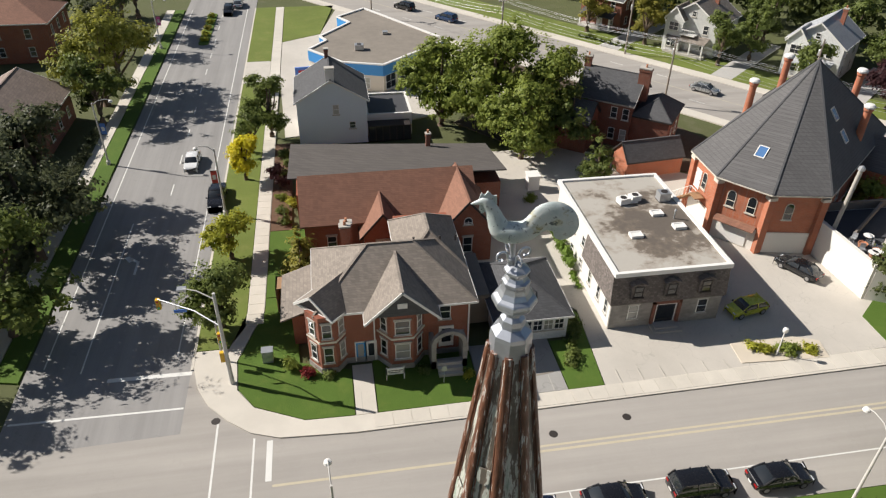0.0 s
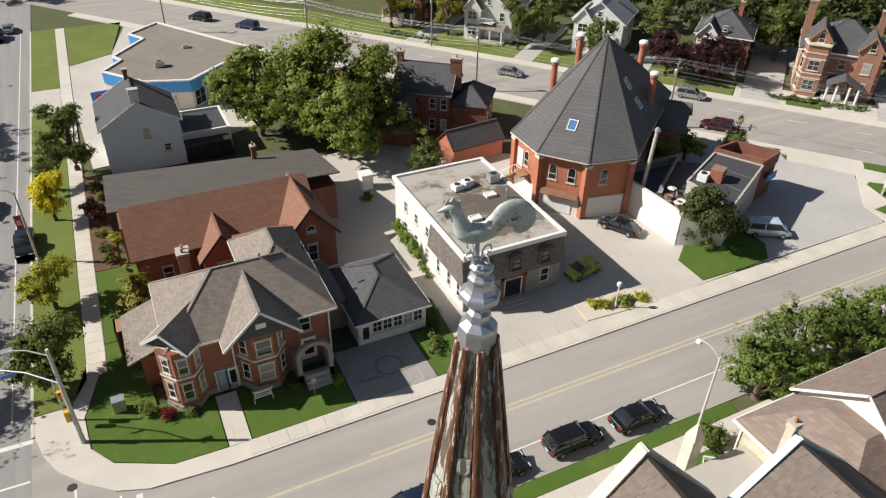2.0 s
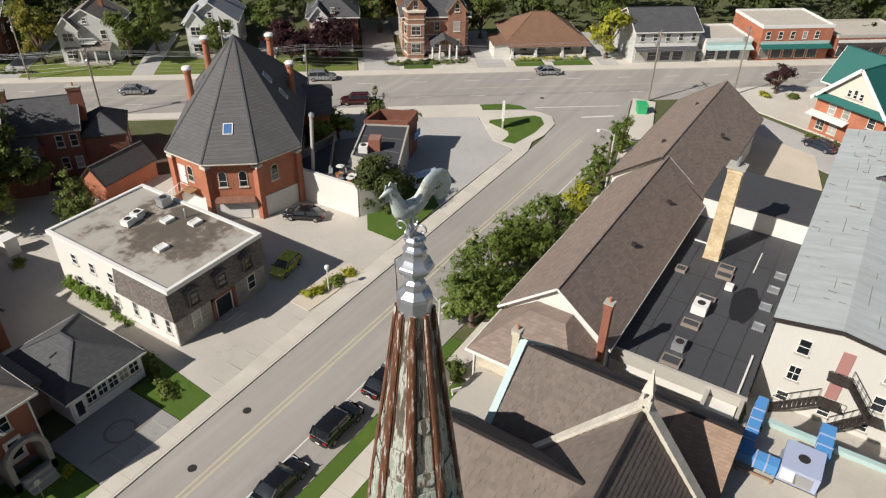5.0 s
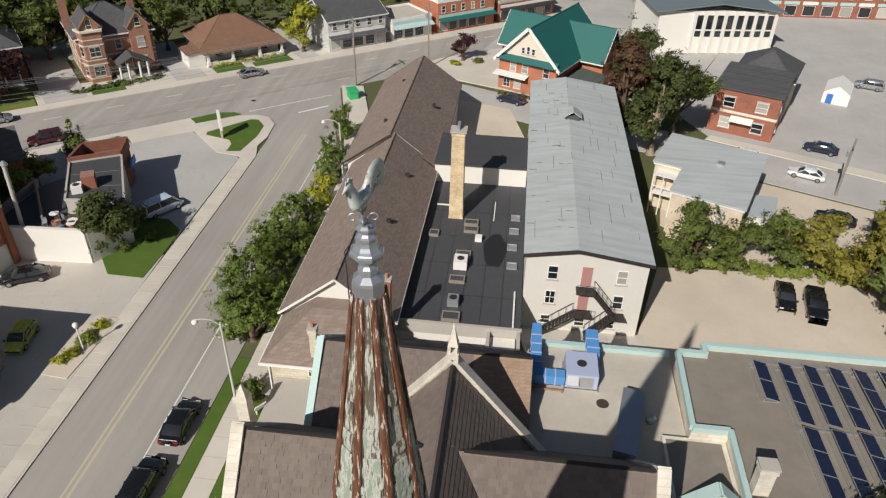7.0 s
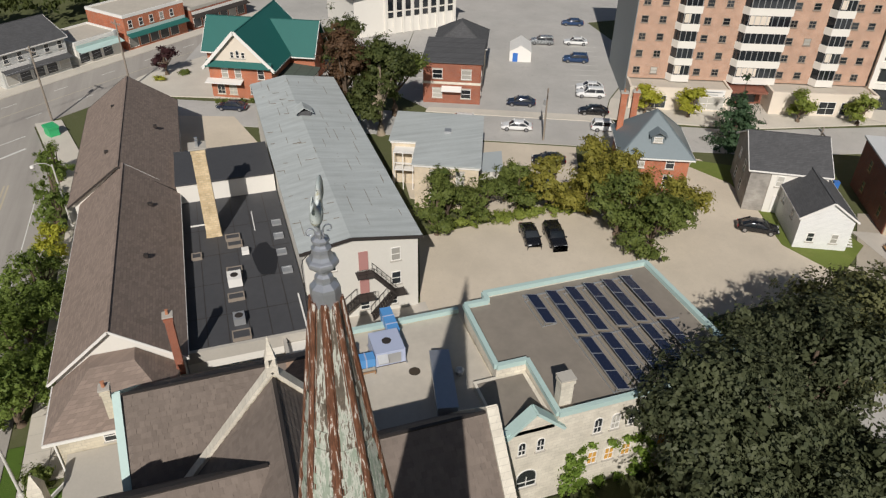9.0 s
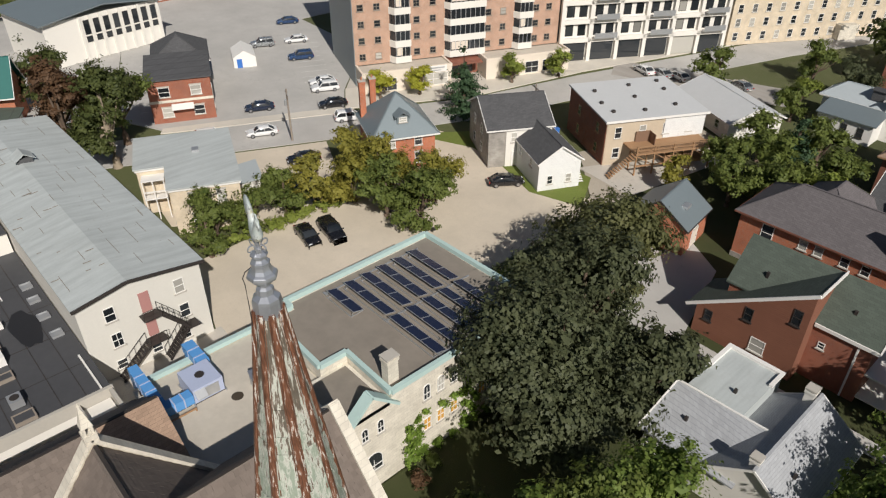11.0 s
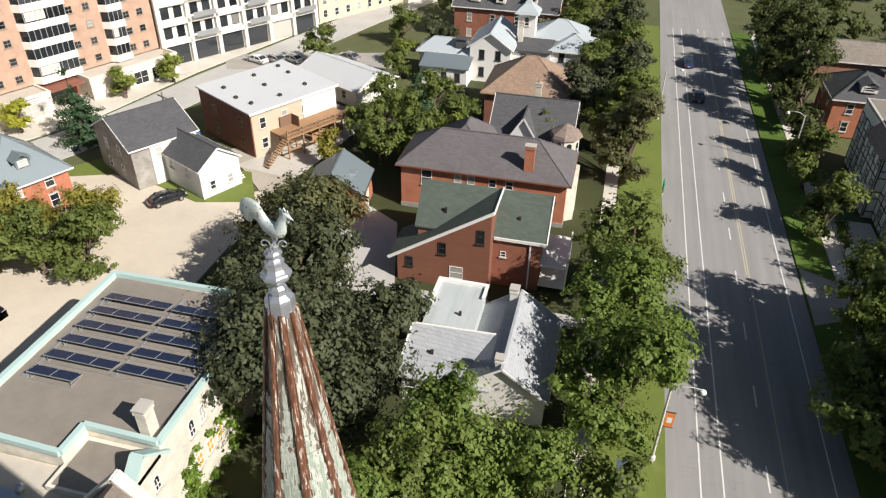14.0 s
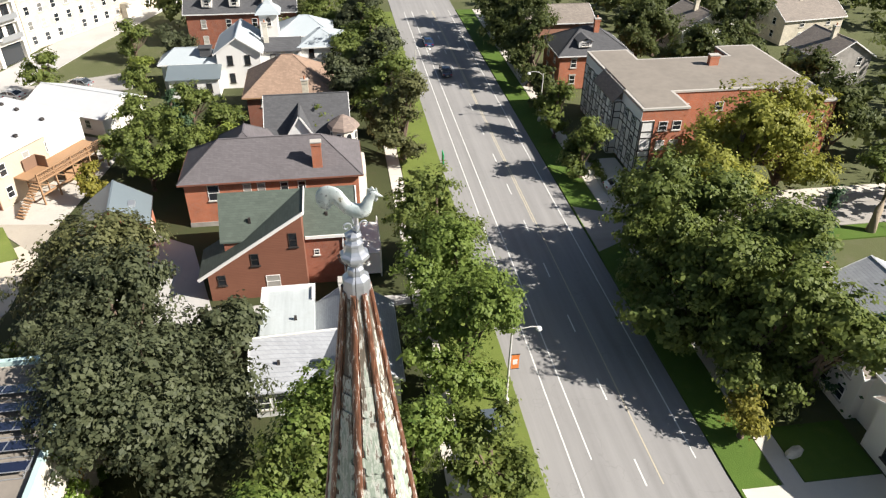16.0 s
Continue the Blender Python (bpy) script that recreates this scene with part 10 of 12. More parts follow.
# white villa with cupola
wv = thing("house", "white painted villa with pale grey roofs and a square cupola", "house", pose(0, 0, 0.1))
VR = "villa_roof"
for x0, y0, x1, y1, ev, tp, kd, ov in ((12.3, -117.5, 19.3, -107.9, 6.3, 8.7, "gable_y", 0.5), (19.3, -113.0, 28.4, -108.6, 4.7, 6.3, "hip", 0.5), (-1.5, -118.5, 5.8, -110.6, 6.0, 7.7, "hip", 0.5), (0.5, -122, 9.5, -114.5, 6.8, 8.9, "hip", 0.5)):
    walls(wv, x0, y0, x1, y1, ev, "white", kd if kd.startswith("gable") else "", tp)
    roof(wv, kd, x0, y0, x1, y1, ev, tp, ov, VR)
part("link_wall", boxes((5.8, -117, 0, 12.3, -109.6, 5.6)), M["white"], wv)
part("link_roof", slab(bmesh.new(), [(5.6, -109.2, 5.6), (12.4, -109.2, 5.6), (12.4, -114.0, 6.5), (5.6, -114.0, 6.5)], 0.15), M["sh_dark"], wv, "dark low roof between the wings")
part("lean_to_wall", boxes((19.0, -108.6, 0, 26.8, -104.2, 3.2)), M["white"], wv)
part("lean_to_roof", slab(bmesh.new(), [(18.6, -103.8, 3.3), (27.2, -103.8, 3.3), (27.2, -108.5, 4.4), (18.6, -108.5, 4.4)], 0.15), M["metal_blue"], wv, "blue-grey lean-to roof")
part("dormer", boxes((20.2, -110.2, 5.2, 22.0, -108.9, 6.6), (20.0, -110.4, 6.6, 22.2, -108.7, 6.75)), M["sh_dark"], wv)
windows(wv, "n", (12.3, -117.5, 19.3, -107.9), (0.3, 0.7), 2, 0.9, 1.6, 1.0, 3.0, trim="steel_dark")
windows(wv, "n", (-1.5, -118.5, 5.8, -110.6), (0.25, 0.75), 2, 0.9, 1.6, 1.0, 2.9, trim="steel_dark")
windows(wv, "n", (5.8, -117, 12.3, -109.6), (0.3, 0.7), 2, 0.9, 1.5, 0.9, 2.6, trim="steel_dark")
windows(wv, "n", (19.0, -108.6, 26.8, -104.2), (0.2, 0.5, 0.8), 1, 0.9, 1.4, 1.0, trim="steel_dark")
windows(wv, "w", (-1.5, -118.5, 5.8, -110.6), (0.3, 0.7), 2, 0.9, 1.6, 1.0, 2.9, trim="steel_dark")
part("veranda_roof", slab(bmesh.new(), [(-3.4, -110.2, 2.9), (-1.4, -110.2, 3.2), (-1.4, -117, 3.2), (-3.4, -117, 2.9)][::-1], 0.12), M["villa_roof"], wv)
for y in (-110.5, -112.6, -114.7, -116.8):
    part("post", boxes((-3.3, y - 0.1, 0, -3.1, y + 0.1, 2.85)), M["white"], wv)
cu = part("cupola", boxes((9.3, -117.0, 6.5, 12.3, -114.0, 10.4)), M["white"], wv)
bm = bmesh.new()
lathe(bm, [(3.0, 10.4), (2.5, 10.9), (0.9, 11.9), (0.2, 12.9), (0.05, 14.0)], 4, radians(45), 10.8, -115.5)
part("cupola_roof", bm, M["villa_roof"], cu)
for a, x, y in ((90, 10.8, -114.0), (180, 9.3, -115.5), (0, 12.3, -115.5)):
    window(wv, x, y, 8.4, a, 0.9, 1.1, arch=True)
chimney(wv, 11.4, -112.4, 6, 9.4, 0.8, 0.6, "stone_pale")
rf_, r = house("red brick house with a dark roof and white dormers", pose(17, -134, 0.1), 20, 10, 7.0, 10.4, "gable_x", "brick_red", "sh_dark", 0.5)
windows(rf_, "n", r, (0.15, 0.38, 0.62, 0.85), 2, 1.0, 1.6, 0.9, 3.0)
for x in (-5, 1, 6):
    part("dormer", boxes((x - 0.9, 2.0, 7.6, x + 0.9, 4.6, 9.2)), M["stucco"], rf_)
    window(rf_, x, 4.6, 7.9, 90, 1.0, 1.1)
    part("dormer_roof", slab(slab(bmesh.new(), [(x - 1.2, 2, 9.1), (x, 2, 9.9), (x, 5, 9.9), (x - 1.2, 5, 9.1)][::-1], 0.08), [(x, 2, 9.9), (x + 1.2, 2, 9.1), (x + 1.2, 5, 9.1), (x, 5, 9.9)][::-1], 0.08), M["sh_dark"], rf_)
chimney(rf_, -3, 0, 9, 12.6, 1.0, 0.7, "brick_red")
# half-timbered flats
ht = thing("half_timbered_flats", "half-timbered flats with white panels, brick ends and a flat brown roof", "flats", pose(0, 0, 0.1))
HT_ = [(-38.2, -69.7), (-44.4, -69.7), (-44.4, -75), (-59, -75), (-59, -69.7), (-65.1, -69.7), (-65.1, -91.9), (-59, -91.9), (-59, -87.5), (-44.4, -87.5), (-44.4, -91.9), (-38.2, -91.9)]

part("wall", prism(bmesh.new(), HT_, 0, 9.3), M["brick_orange"], ht)
part("coping", prism(bmesh.new(), outset(HT_, 0.14), 9.3, 9.55), M["concrete"], ht, "pale concrete coping")
part("roof", prism(bmesh.new(), outset(HT_, -0.25), 9.55, 9.58), M["tar_dark"], ht, "brown felt flat roof")
part("bay", boxes((-38.2, -84.0, 0, -37.0, -76.5, 8.0)), M["white"], ht, "white-panelled projecting bay")
part("bay_roof", slab(bmesh.new(), [(-36.7, -84.3, 7.9), (-36.7, -76.2, 7.9), (-38.3, -76.2, 9.7), (-38.3, -84.3, 9.7)], 0.16), M["sh_brown"], ht, "steep brown shingle bay roof")
for y0 in (-76.9, -84.0):
    part("bay_cheek", boxes((-38.2, y0, 8.0, -37.9, y0 + 0.4, 9.3)), M["sh_brown"], ht)
for yb, ye, xx in ((-91.9, -84.0, -38.2), (-84.0, -76.5, -37.0), (-76.5, -69.7, -38.2)):
    part("panel_wall", boxes((xx, yb + 0.02, 0.2, xx + 0.1, ye - 0.02, 7.9 if xx > -38 else 9.1)), M["white"], ht)
    n = int((ye - yb) / 1.25)
    for i in range(n + 1):
        part("timber", boxes((xx + 0.1, yb + i * (ye - yb) / n - 0.07, 0.2, xx + 0.16, yb + i * (ye - yb) / n + 0.07, 7.8)), M["steel_dark"], ht)
    for z in (0.9, 2.7, 3.6, 5.4, 6.3, 7.7):
        part("timber", boxes((xx + 0.1, yb, z, xx + 0.155, ye, z + 0.13)), M["steel_dark"], ht)
    for f in range(3):
        for i in range(1, n, 2):
            window(ht, xx + 0.1, yb + (i + 0.5) * (ye - yb) / n, 1.15 + f * 2.7, 0, 1.0, 1.3, bars=2, pane="pane_dark")
for x0, yy in ((-40.0, -69.7), (-38.2, -76.5)):
    x1 = x0 + (1.8 if x0 < -39 else 1.2)
    part("panel_wall", boxes((x0, yy, 0.2, x1, yy + 0.08, 7.9)), M["white"], ht)
    for x in (x0 + 0.08, x1 - 0.08):
        part("timber", boxes((x - 0.07, yy + 0.08, 0.2, x + 0.07, yy + 0.14, 7.8)), M["steel_dark"], ht)
    for z in (0.9, 2.7, 3.6, 5.4, 6.3, 7.7):
        part("timber", boxes((x0, yy + 0.08, z, x1, yy + 0.135, z + 0.13)), M["steel_dark"], ht)
windows(ht, "n", (-44.4, -92, -40.2, -69.7), (0.3, 0.75), 3, 1.2, 1.3, 1.0, 2.7)
windows(ht, "n", (-59, -92, -44.4, -75.0), (0.15, 0.5, 0.85), 3, 1.2, 1.3, 1.0, 2.7)
windows(ht, "n", (-65.1, -92, -59, -69.7), (0.3, 0.7), 3, 1.2, 1.3, 1.0, 2.7)
chimney(ht, -54.5, -84, 9.3, 11.0, 1.4, 0.8, "brick_orange", pot=False)
rh, r = house("orange brick house with a dark hipped roof and dormer", pose(-42.9, -105.6, 0.1), 12, 9.6, 6.2, 9.2, "hip", "brick_orange", "sh_dark", 0.5)
windows(rh, "e", r, (0.3, 0.7), 2, 1.0, 1.5, 0.9, 2.8, lintel=True)
windows(rh, "n", r, (0.2, 0.5, 0.8), 2, 1.0, 1.5, 0.9, 2.8, lintel=True)
chimney(rh, -1, 1.0, 7, 10.6, 0.9, 0.6, "brick_orange")
part("dormer", boxes((0.6, 2.0, 6.9, 2.8, 4.2, 8.0)), M["white"], rh)
part("dormer_roof", slab(slab(bmesh.new(), [(0.3, 1.4, 7.9), (1.7, 1.4, 8.6), (1.7, 4.5, 8.6), (0.3, 4.5, 7.9)][::-1], 0.1), [(1.7, 1.4, 8.6), (3.1, 1.4, 7.9), (3.1, 4.5, 7.9), (1.7, 4.5, 8.6)][::-1], 0.1), M["sh_dark"], rh)
window(rh, 1.7, 4.2, 7.1, 90, 1.4, 0.7)
fh, r = house("house with a pale flat-pitched roof behind street trees", pose(-42.5, -128.5, 0.1), 16, 10, 4.6, 6.6, "gable_x", "brick_brown", "sh_grey", 0.5)
windows(fh, "e", r, (0.3, 0.7), 1, 1.0, 1.5, 0.9)
for x, y, w, d, kd, wl, rf, lb in ((-69.5, -119.5, 11, 9, "gable_y", "stucco", "sh_grey", "grey-roofed house half hidden among tall trees"), (-94, -124, 14, 10, "gable_x", "stone", "sh_grey", "pale house with grey shingle roofs among tall trees"), (-86, -101, 10, 9, "gable_y", "stone_grey", "sh_grey", "pale rendered house behind the flats")):
    fh, r = house(lb, pose(x, y, 0.1, 0, 0, 8), w, d, 5.2, 8.0, kd, wl, rf)
    windows(fh, "e", r, (0.3, 0.7), 2, 1.0, 1.4, 0.9, 2.5)
    windows(fh, "n", r, (0.25, 0.7), 2, 1.0, 1.4, 0.9, 2.5)
    chimney(fh, 1.0, 0.8, 6.5, 9.4, 0.8, 0.6, "stone")
# white house to the south-west
sw = thing("house", "white rendered house with sunlit-coloured and grey shingle gables beyond the avenue", "house", pose(0, 0, 0.1))
walls(sw, -53, -36.5, -41.2, -24, 5.8, "stucco", "gable_y", 8.6)
# pale shingle puts the strong sun on this slope into its colour
roof(sw, "gable_y", -53, -36.5, -41.2, -24, 5.8, 8.6, 0.5, "sh_pale")
walls(sw, -46, -31.5, -40.2, -26, 5.6, "stucco", "gable_x", 8.0)
roof(sw, "gable_x", -46, -31.5, -40.2, -26, 5.6, 8.0, 0.5, "sh_grey")
chimney(sw, -41.6, -35.6, 5, 8.8, 0.8, 0.8, "stucco")
windows(sw, "e", (-46, -31.5, -40.2, -26), (0.3, 0.7), 2, 1.0, 1.5, 0.9, 2.7)
windows(sw, "e", (-53, -36.5, -41.2, -24), (0.15,), 2, 1.0, 1.5, 0.9, 2.7)

w2, r = house("white rendered house with a grey roof beside a pale drive", pose(-46.8, -18.2, 0.1), 14, 10.4, 5.2, 7.6, "gable_x", "stucco", "sh_grey", 0.45)
windows(w2, "e", r, (0.25, 0.7), 2, 1.0, 1.4, 0.9, 2.6, trim="steel_dark")
windows(w2, "s", r, (0.25, 0.7), 2, 1.0, 1.4, 0.9, 2.6, trim="steel_dark")
st_ = solid("garden_boulder", lathe(bmesh.new(), [(0.9, 0), (1.0, 0.2), (0.75, 0.5), (0.3, 0.6)], 7), M["stone_pale"], "flat pale boulder on the front lawn", "boulder", pose(-33.8, -23.2, 0.1, 0, 0, 20) @ Matrix.Diagonal((1, 0.5, 1, 1)))
bs_ = thing("bus_shelter", "small dark bus shelter with a flat slate-blue roof on the verge", "bus shelter", pose(-10.1, -27.9, 0.13, 0, 0, 90))
part("roof", boxes((-1.3, -0.8, 2.2, 1.3, 0.8, 2.32)), M["shelter_roof"], bs_)
part("back_panel", boxes((-1.2, 0.62, 0.2, 1.2, 0.66, 2.1)), M["pane_dark"], bs_)
part("seat", boxes((-1.0, 0.1, 0.42, 1.0, 0.5, 0.48)), M["wood"], bs_)
for x in (-1.22, 1.14):
    for y in (-0.7, 0.62):
        part("post", boxes((x, y, 0, x + 0.08, y + 0.08, 2.2)), M["steel_dark"], bs_)
rk = thing("bicycle_rack", "bent steel bicycle rack on the church lawn", "bicycle rack", pose(20.2, 17.2, 0.14))
for i in range(3):
    bm = bmesh.new()
    tube(bm, [(i * 0.7, 0, 0), (i * 0.7 + 0.05, 0, 0.75), (i * 0.7 + 0.45, 0, 0.75), (i * 0.7 + 0.5, 0, 0)], 0.025, 6)
    part("hoop", bm, M["galv"], rk)
rl = thing("white_barrier", "low white timber rail beside the vestry", "rail", pose(0, 0, 0.14))
part("rail", beam(bmesh.new(), (30.6, 17.3, 0.55), (32.4, 15.9, 0.55), 0.12, 0.3), M["white"], rl)
for x, y in ((30.7, 17.22), (32.3, 15.98)):
    part("post", boxes((x - 0.06, y - 0.06, 0, x + 0.06, y + 0.06, 0.42)), M["white"], rl)

# ---- trees and shrubs ----
T = tree
T(14.2, 87.5, 13.0, 6.8, "leaf_bright", 0.5, n=12484, size=0.4, label="large bright green tree with spreading limbs behind the hall")
T(21.0, 84.5, 16.0, 8.2, "leaf_bright", 0.5, n=18154, size=0.4, label="tall broad green tree with spreading limbs", variant=1)
T(27.2, 81.5, 14.0, 7.0, "leaf_bright", 0.5, n=13230, size=0.4, label="broad green tree with dense foliage", variant=1)
T(23.0, 75.5, 11.0, 5.6, "leaf_bright", 0.5, n=8467, size=0.4, label="dense green tree beside the drive")
T(30.0, 78.0, 9.0, 4.4, "leaf_green", 1.0, size=0.36, label="dark green tree beside the brick shed")
T(30.9, 68.4, 7.4, 2.6, "leaf_green", 0.3, "cone", size=0.28, n=5000, label="conical green tree at the drive end", bark="bark")
T(-12.6, 74.5, 6.4, 2.6, "leaf_yellow", 1.4, size=0.28, n=5500, label="young street tree with yellow leaves")
T(-13.0, 57.3, 6.0, 2.8, "leaf_lime", 1.4, size=0.28, n=5500, label="young street tree with yellow-green leaves")
T(-9.8, 86.5, 9.2, 3.8, "leaf_green", 1.2, size=0.34, label="street tree with dark green crown")
T(-13.0, 46.4, 7.2, 3.5, "leaf_green", 1.0, size=0.32, n=8500, label="green street tree beside the signal pole")
T(-5.6, 52.8, 6.2, 2.3, "leaf_autumn", 0.5, "cone", size=0.3, label="olive-tinted garden tree beside the house")
T(-12.2, 82.0, 6.8, 2.6, "leaf_green", 1.4, size=0.32, label="green street tree at the avenue kerb")
T(-8.4, 71.5, 3.6, 1.7, "leaf_purple", 0.6, size=0.25, label="small dark red ornamental tree")
T(-13.0, 103, 3.0, 1.4, "leaf_green", 0.8, size=0.25, label="small clipped verge tree")
for i, (x, y, h, r) in enumerate(((-38, 134, 13, 5.5), (-38, 146, 13, 5.5), (-32.4, 60, 14, 7.8), (-31.4, 48, 13, 7.6), (-34.4, 70, 13, 6.4), (-40, 62, 12, 5), (-42, 52, 13, 6), (-44, 68, 14, 6.5), (-36, 72, 11, 4.4), (-40, 40, 12, 5.4), (-48, 44, 13, 6), (-56, 60, 14, 6), (-38, 124, 12, 5), (-52, 76, 13, 6), (-46, 76, 13, 6))):
    T(x, y, h, r, "leaf_green" if i % 2 else "leaf_dark", 2.6, size=0.42, variant=i % 2, label="tall dark green street tree shading the avenue")
T(-34.6, 101.0, 14, 7.2, "leaf_sun", 2.0, size=0.42, label="tall bright green tree at the avenue corner")
T(-33.6, 107.5, 14, 6.6, "leaf_sun", 2.0, size=0.42, variant=1, label="tall bright green tree at the avenue corner")
T(-33.6, 94.0, 11, 4.6, "leaf_green", 1.6, size=0.42, label="dark green street tree below taller ones")
T(-44.0, 78.6, 9, 2.2, "leaf_fir", 0.4, "cone", size=0.34, label="tall dark conifer beside a house")
T(-34.0, 26, 12, 5.5, "leaf_green", 3, size=0.42, label="large tree at the street corner")
T(-37.0, 10, 13, 6, "leaf_green", 3, size=0.42, variant=1, label="large tree beyond the avenue")
T(51.8, 40.2, 7.4, 3.7, "leaf_deep", 0.6, size=0.36, n=9500, label="rounded green tree in the car park bed")
T(63.6, 56.6, 5.4, 2.9, "leaf_bright", 0.6, size=0.3, label="bushy green tree behind the terrace")
T(58.6, 56.4, 5.4, 3.0, "leaf_bright", 0.5, size=0.3, label="bushy green tree behind the terrace")
T(72.8, 57.0, 5.4, 1.9, "leaf_green", 0.4, "cone", size=0.3, label="upright green shrub tree by the main street")
for i, (x, y, h, r) in enumerate(((39.6, 20.6, 7.8, 4.8), (44.4, 20.8, 7.8, 4.9), (49.4, 20.9, 7.4, 4.6), (54.4, 20.3, 6.8, 4.2), (58.5, 20.6, 6.0, 2.6), (70.0, 20.6, 6.0, 2.9), (76, 21.5, 6.4, 2.8), (83, 22.0, 5.4, 2.4))):
    T(x, y, h, r, "leaf_hall", 0.6, size=0.22, n=int(420 * r * r), variant=i % 2, label="street tree with fine bright green leaves beside the hall")
T(63.5, 20.2, 5.0, 2.0, "leaf_lime", 1.2, size=0.28, label="small yellow-green street tree")
T(85.4, -21.2, 15.5, 5.8, "leaf_deep", 2.6, size=0.4, n=13000, label="tall dark green tree on a pale trunk", bark="bark_pale")
T(90.0, -17.2, 15.5, 5.2, "leaf_brown", 2.0, size=0.4, n=11000, label="brown-tinted tree among green ones")
T(91.5, -25.0, 12, 5.2, "leaf_green", 3.0, size=0.4, n=9000, label="tall green tree beside the back street")
T(114.5, -20.8, 10, 5.6, "leaf_deep", 1.0, size=0.4, n=10000, label="dark tree behind the green-roofed house")
for i, (x, y, h, r, lf) in enumerate(((56.8, -20.6, 6.6, 2.9, "leaf_green"), (59.6, -22.8, 7.6, 3.2, "leaf_green"), (58.6, -27.0, 6.4, 3.8, "leaf_green"), (58.4, -31.4, 6.8, 3.9, "leaf_green"), (57.4, -35.6, 7.4, 4.4, "leaf_autumn"), (56.0, -39.8, 8.0, 4.6, "leaf_autumn"), (54.6, -44.0, 8.4, 4.8, "leaf_autumn"), (46.2, -42.4, 9.0, 5.2, "leaf_green"), (50.6, -40.6, 8.2, 4.4, "leaf_green"), (60.4, -43.6, 8.0, 4.2, "leaf_autumn"), (57.6, -47.0, 6.4, 3.0, "leaf_autumn"), (49.4, -47.4, 8.0, 4.2, "leaf_autumn"), (61.8, -32.6, 5.4, 2.6, "leaf_bright"))):
    T(x, y, h, r, lf, 0.6, size=0.3, variant=i % 2, label="leafy tree in the overgrown row beside the car park" if lf != "leaf_autumn" else "yellowing tree in the overgrown row beside the car park")
# the great dark tree behind the school
T(14.8, -29.4, 14.0, 8.9, "leaf_dark", 1.4, size=0.38, n=30000, label="great dark-leaved maple shading the church garden")
T(19.0, -37.4, 14.0, 7.6, "leaf_dark", 1.6, size=0.38, n=20000, variant=1, label="great dark-leaved maple behind the school")
T(22.6, -45.6, 13.0, 7.6, "leaf_maple", 2.0, size=0.38, n=20000, label="great olive-leaved maple above the gravel car park")
T(11.0, -38.0, 9.0, 4.4, "leaf_dark", 1.6, size=0.42, variant=1, label="dark maple beside the pale house")
T(27.4, -38.6, 6.0, 2.6, "leaf_bright", 0.4, size=0.32, label="bright green sapling below the maples")
T(1.4, -23.4, 13.0, 5.8, "leaf_hall", 1.6, size=0.3, n=14000, label="green garden maple before the pale house")
T(11.9, -17.6, 5.0, 2.2, "leaf_green", 0.4, size=0.3, label="small green tree beside the church wall")
T(-3.2, -23.6, 10.0, 4.6, "leaf_hall", 1.2, size=0.32, n=9000, label="green maple between the garden and the pavement")
# placed near the lower edge of view to throw shade on the garden
T(5.2, -16.2, 12.0, 4.2, "leaf_hall", 0.8, size=0.32, n=8000, label="green tree close to the church wall")
# unseen tree, added only to block sun from the garden
T(3.2, -19.8, 12.5, 4.8, "leaf_green", 0.8, size=0.34, variant=1, label="added green tree that shades the church garden")
T(-8.6, -22.4, 9.5, 4.6, "leaf_green", 1.6, size=0.38, variant=1, label="green street tree beside the church garden")
for i, (x, y, h, r, lf) in enumerate(((-9.0, -34.0, 12, 6.0, "leaf_hall"), (-9.4, -42.0, 12, 6.4, "leaf_hall"), (-9.0, -51.4, 12, 6.0, "leaf_green"), (-8.2, -78.4, 13, 5.0, "leaf_maple"), (-6.8, -87, 13, 5.2, "leaf_green"), (-6.4, -97, 13, 5.4, "leaf_dark"), (-6.0, -108, 13, 5.4, "leaf_green"), (-5.0, -121, 13, 5.4, "leaf_dark"), (2.5, -77.5, 9, 3.6, "leaf_green"), (-1.0, -92, 11, 4.4, "leaf_dark"), (-2.5, -103, 11, 4.4, "leaf_green"), (-4.6, -134, 13, 5, "leaf_green"), (1, -128, 12, 5, "leaf_green"))):
    T(x, y, h, r, lf, 2.2 if y > -60 else 1.2, size=0.32 if y > -60 else 0.4, n=14000 if y > -60 else 8500, variant=i % 2, label="tall street maple in full leaf on the verge")
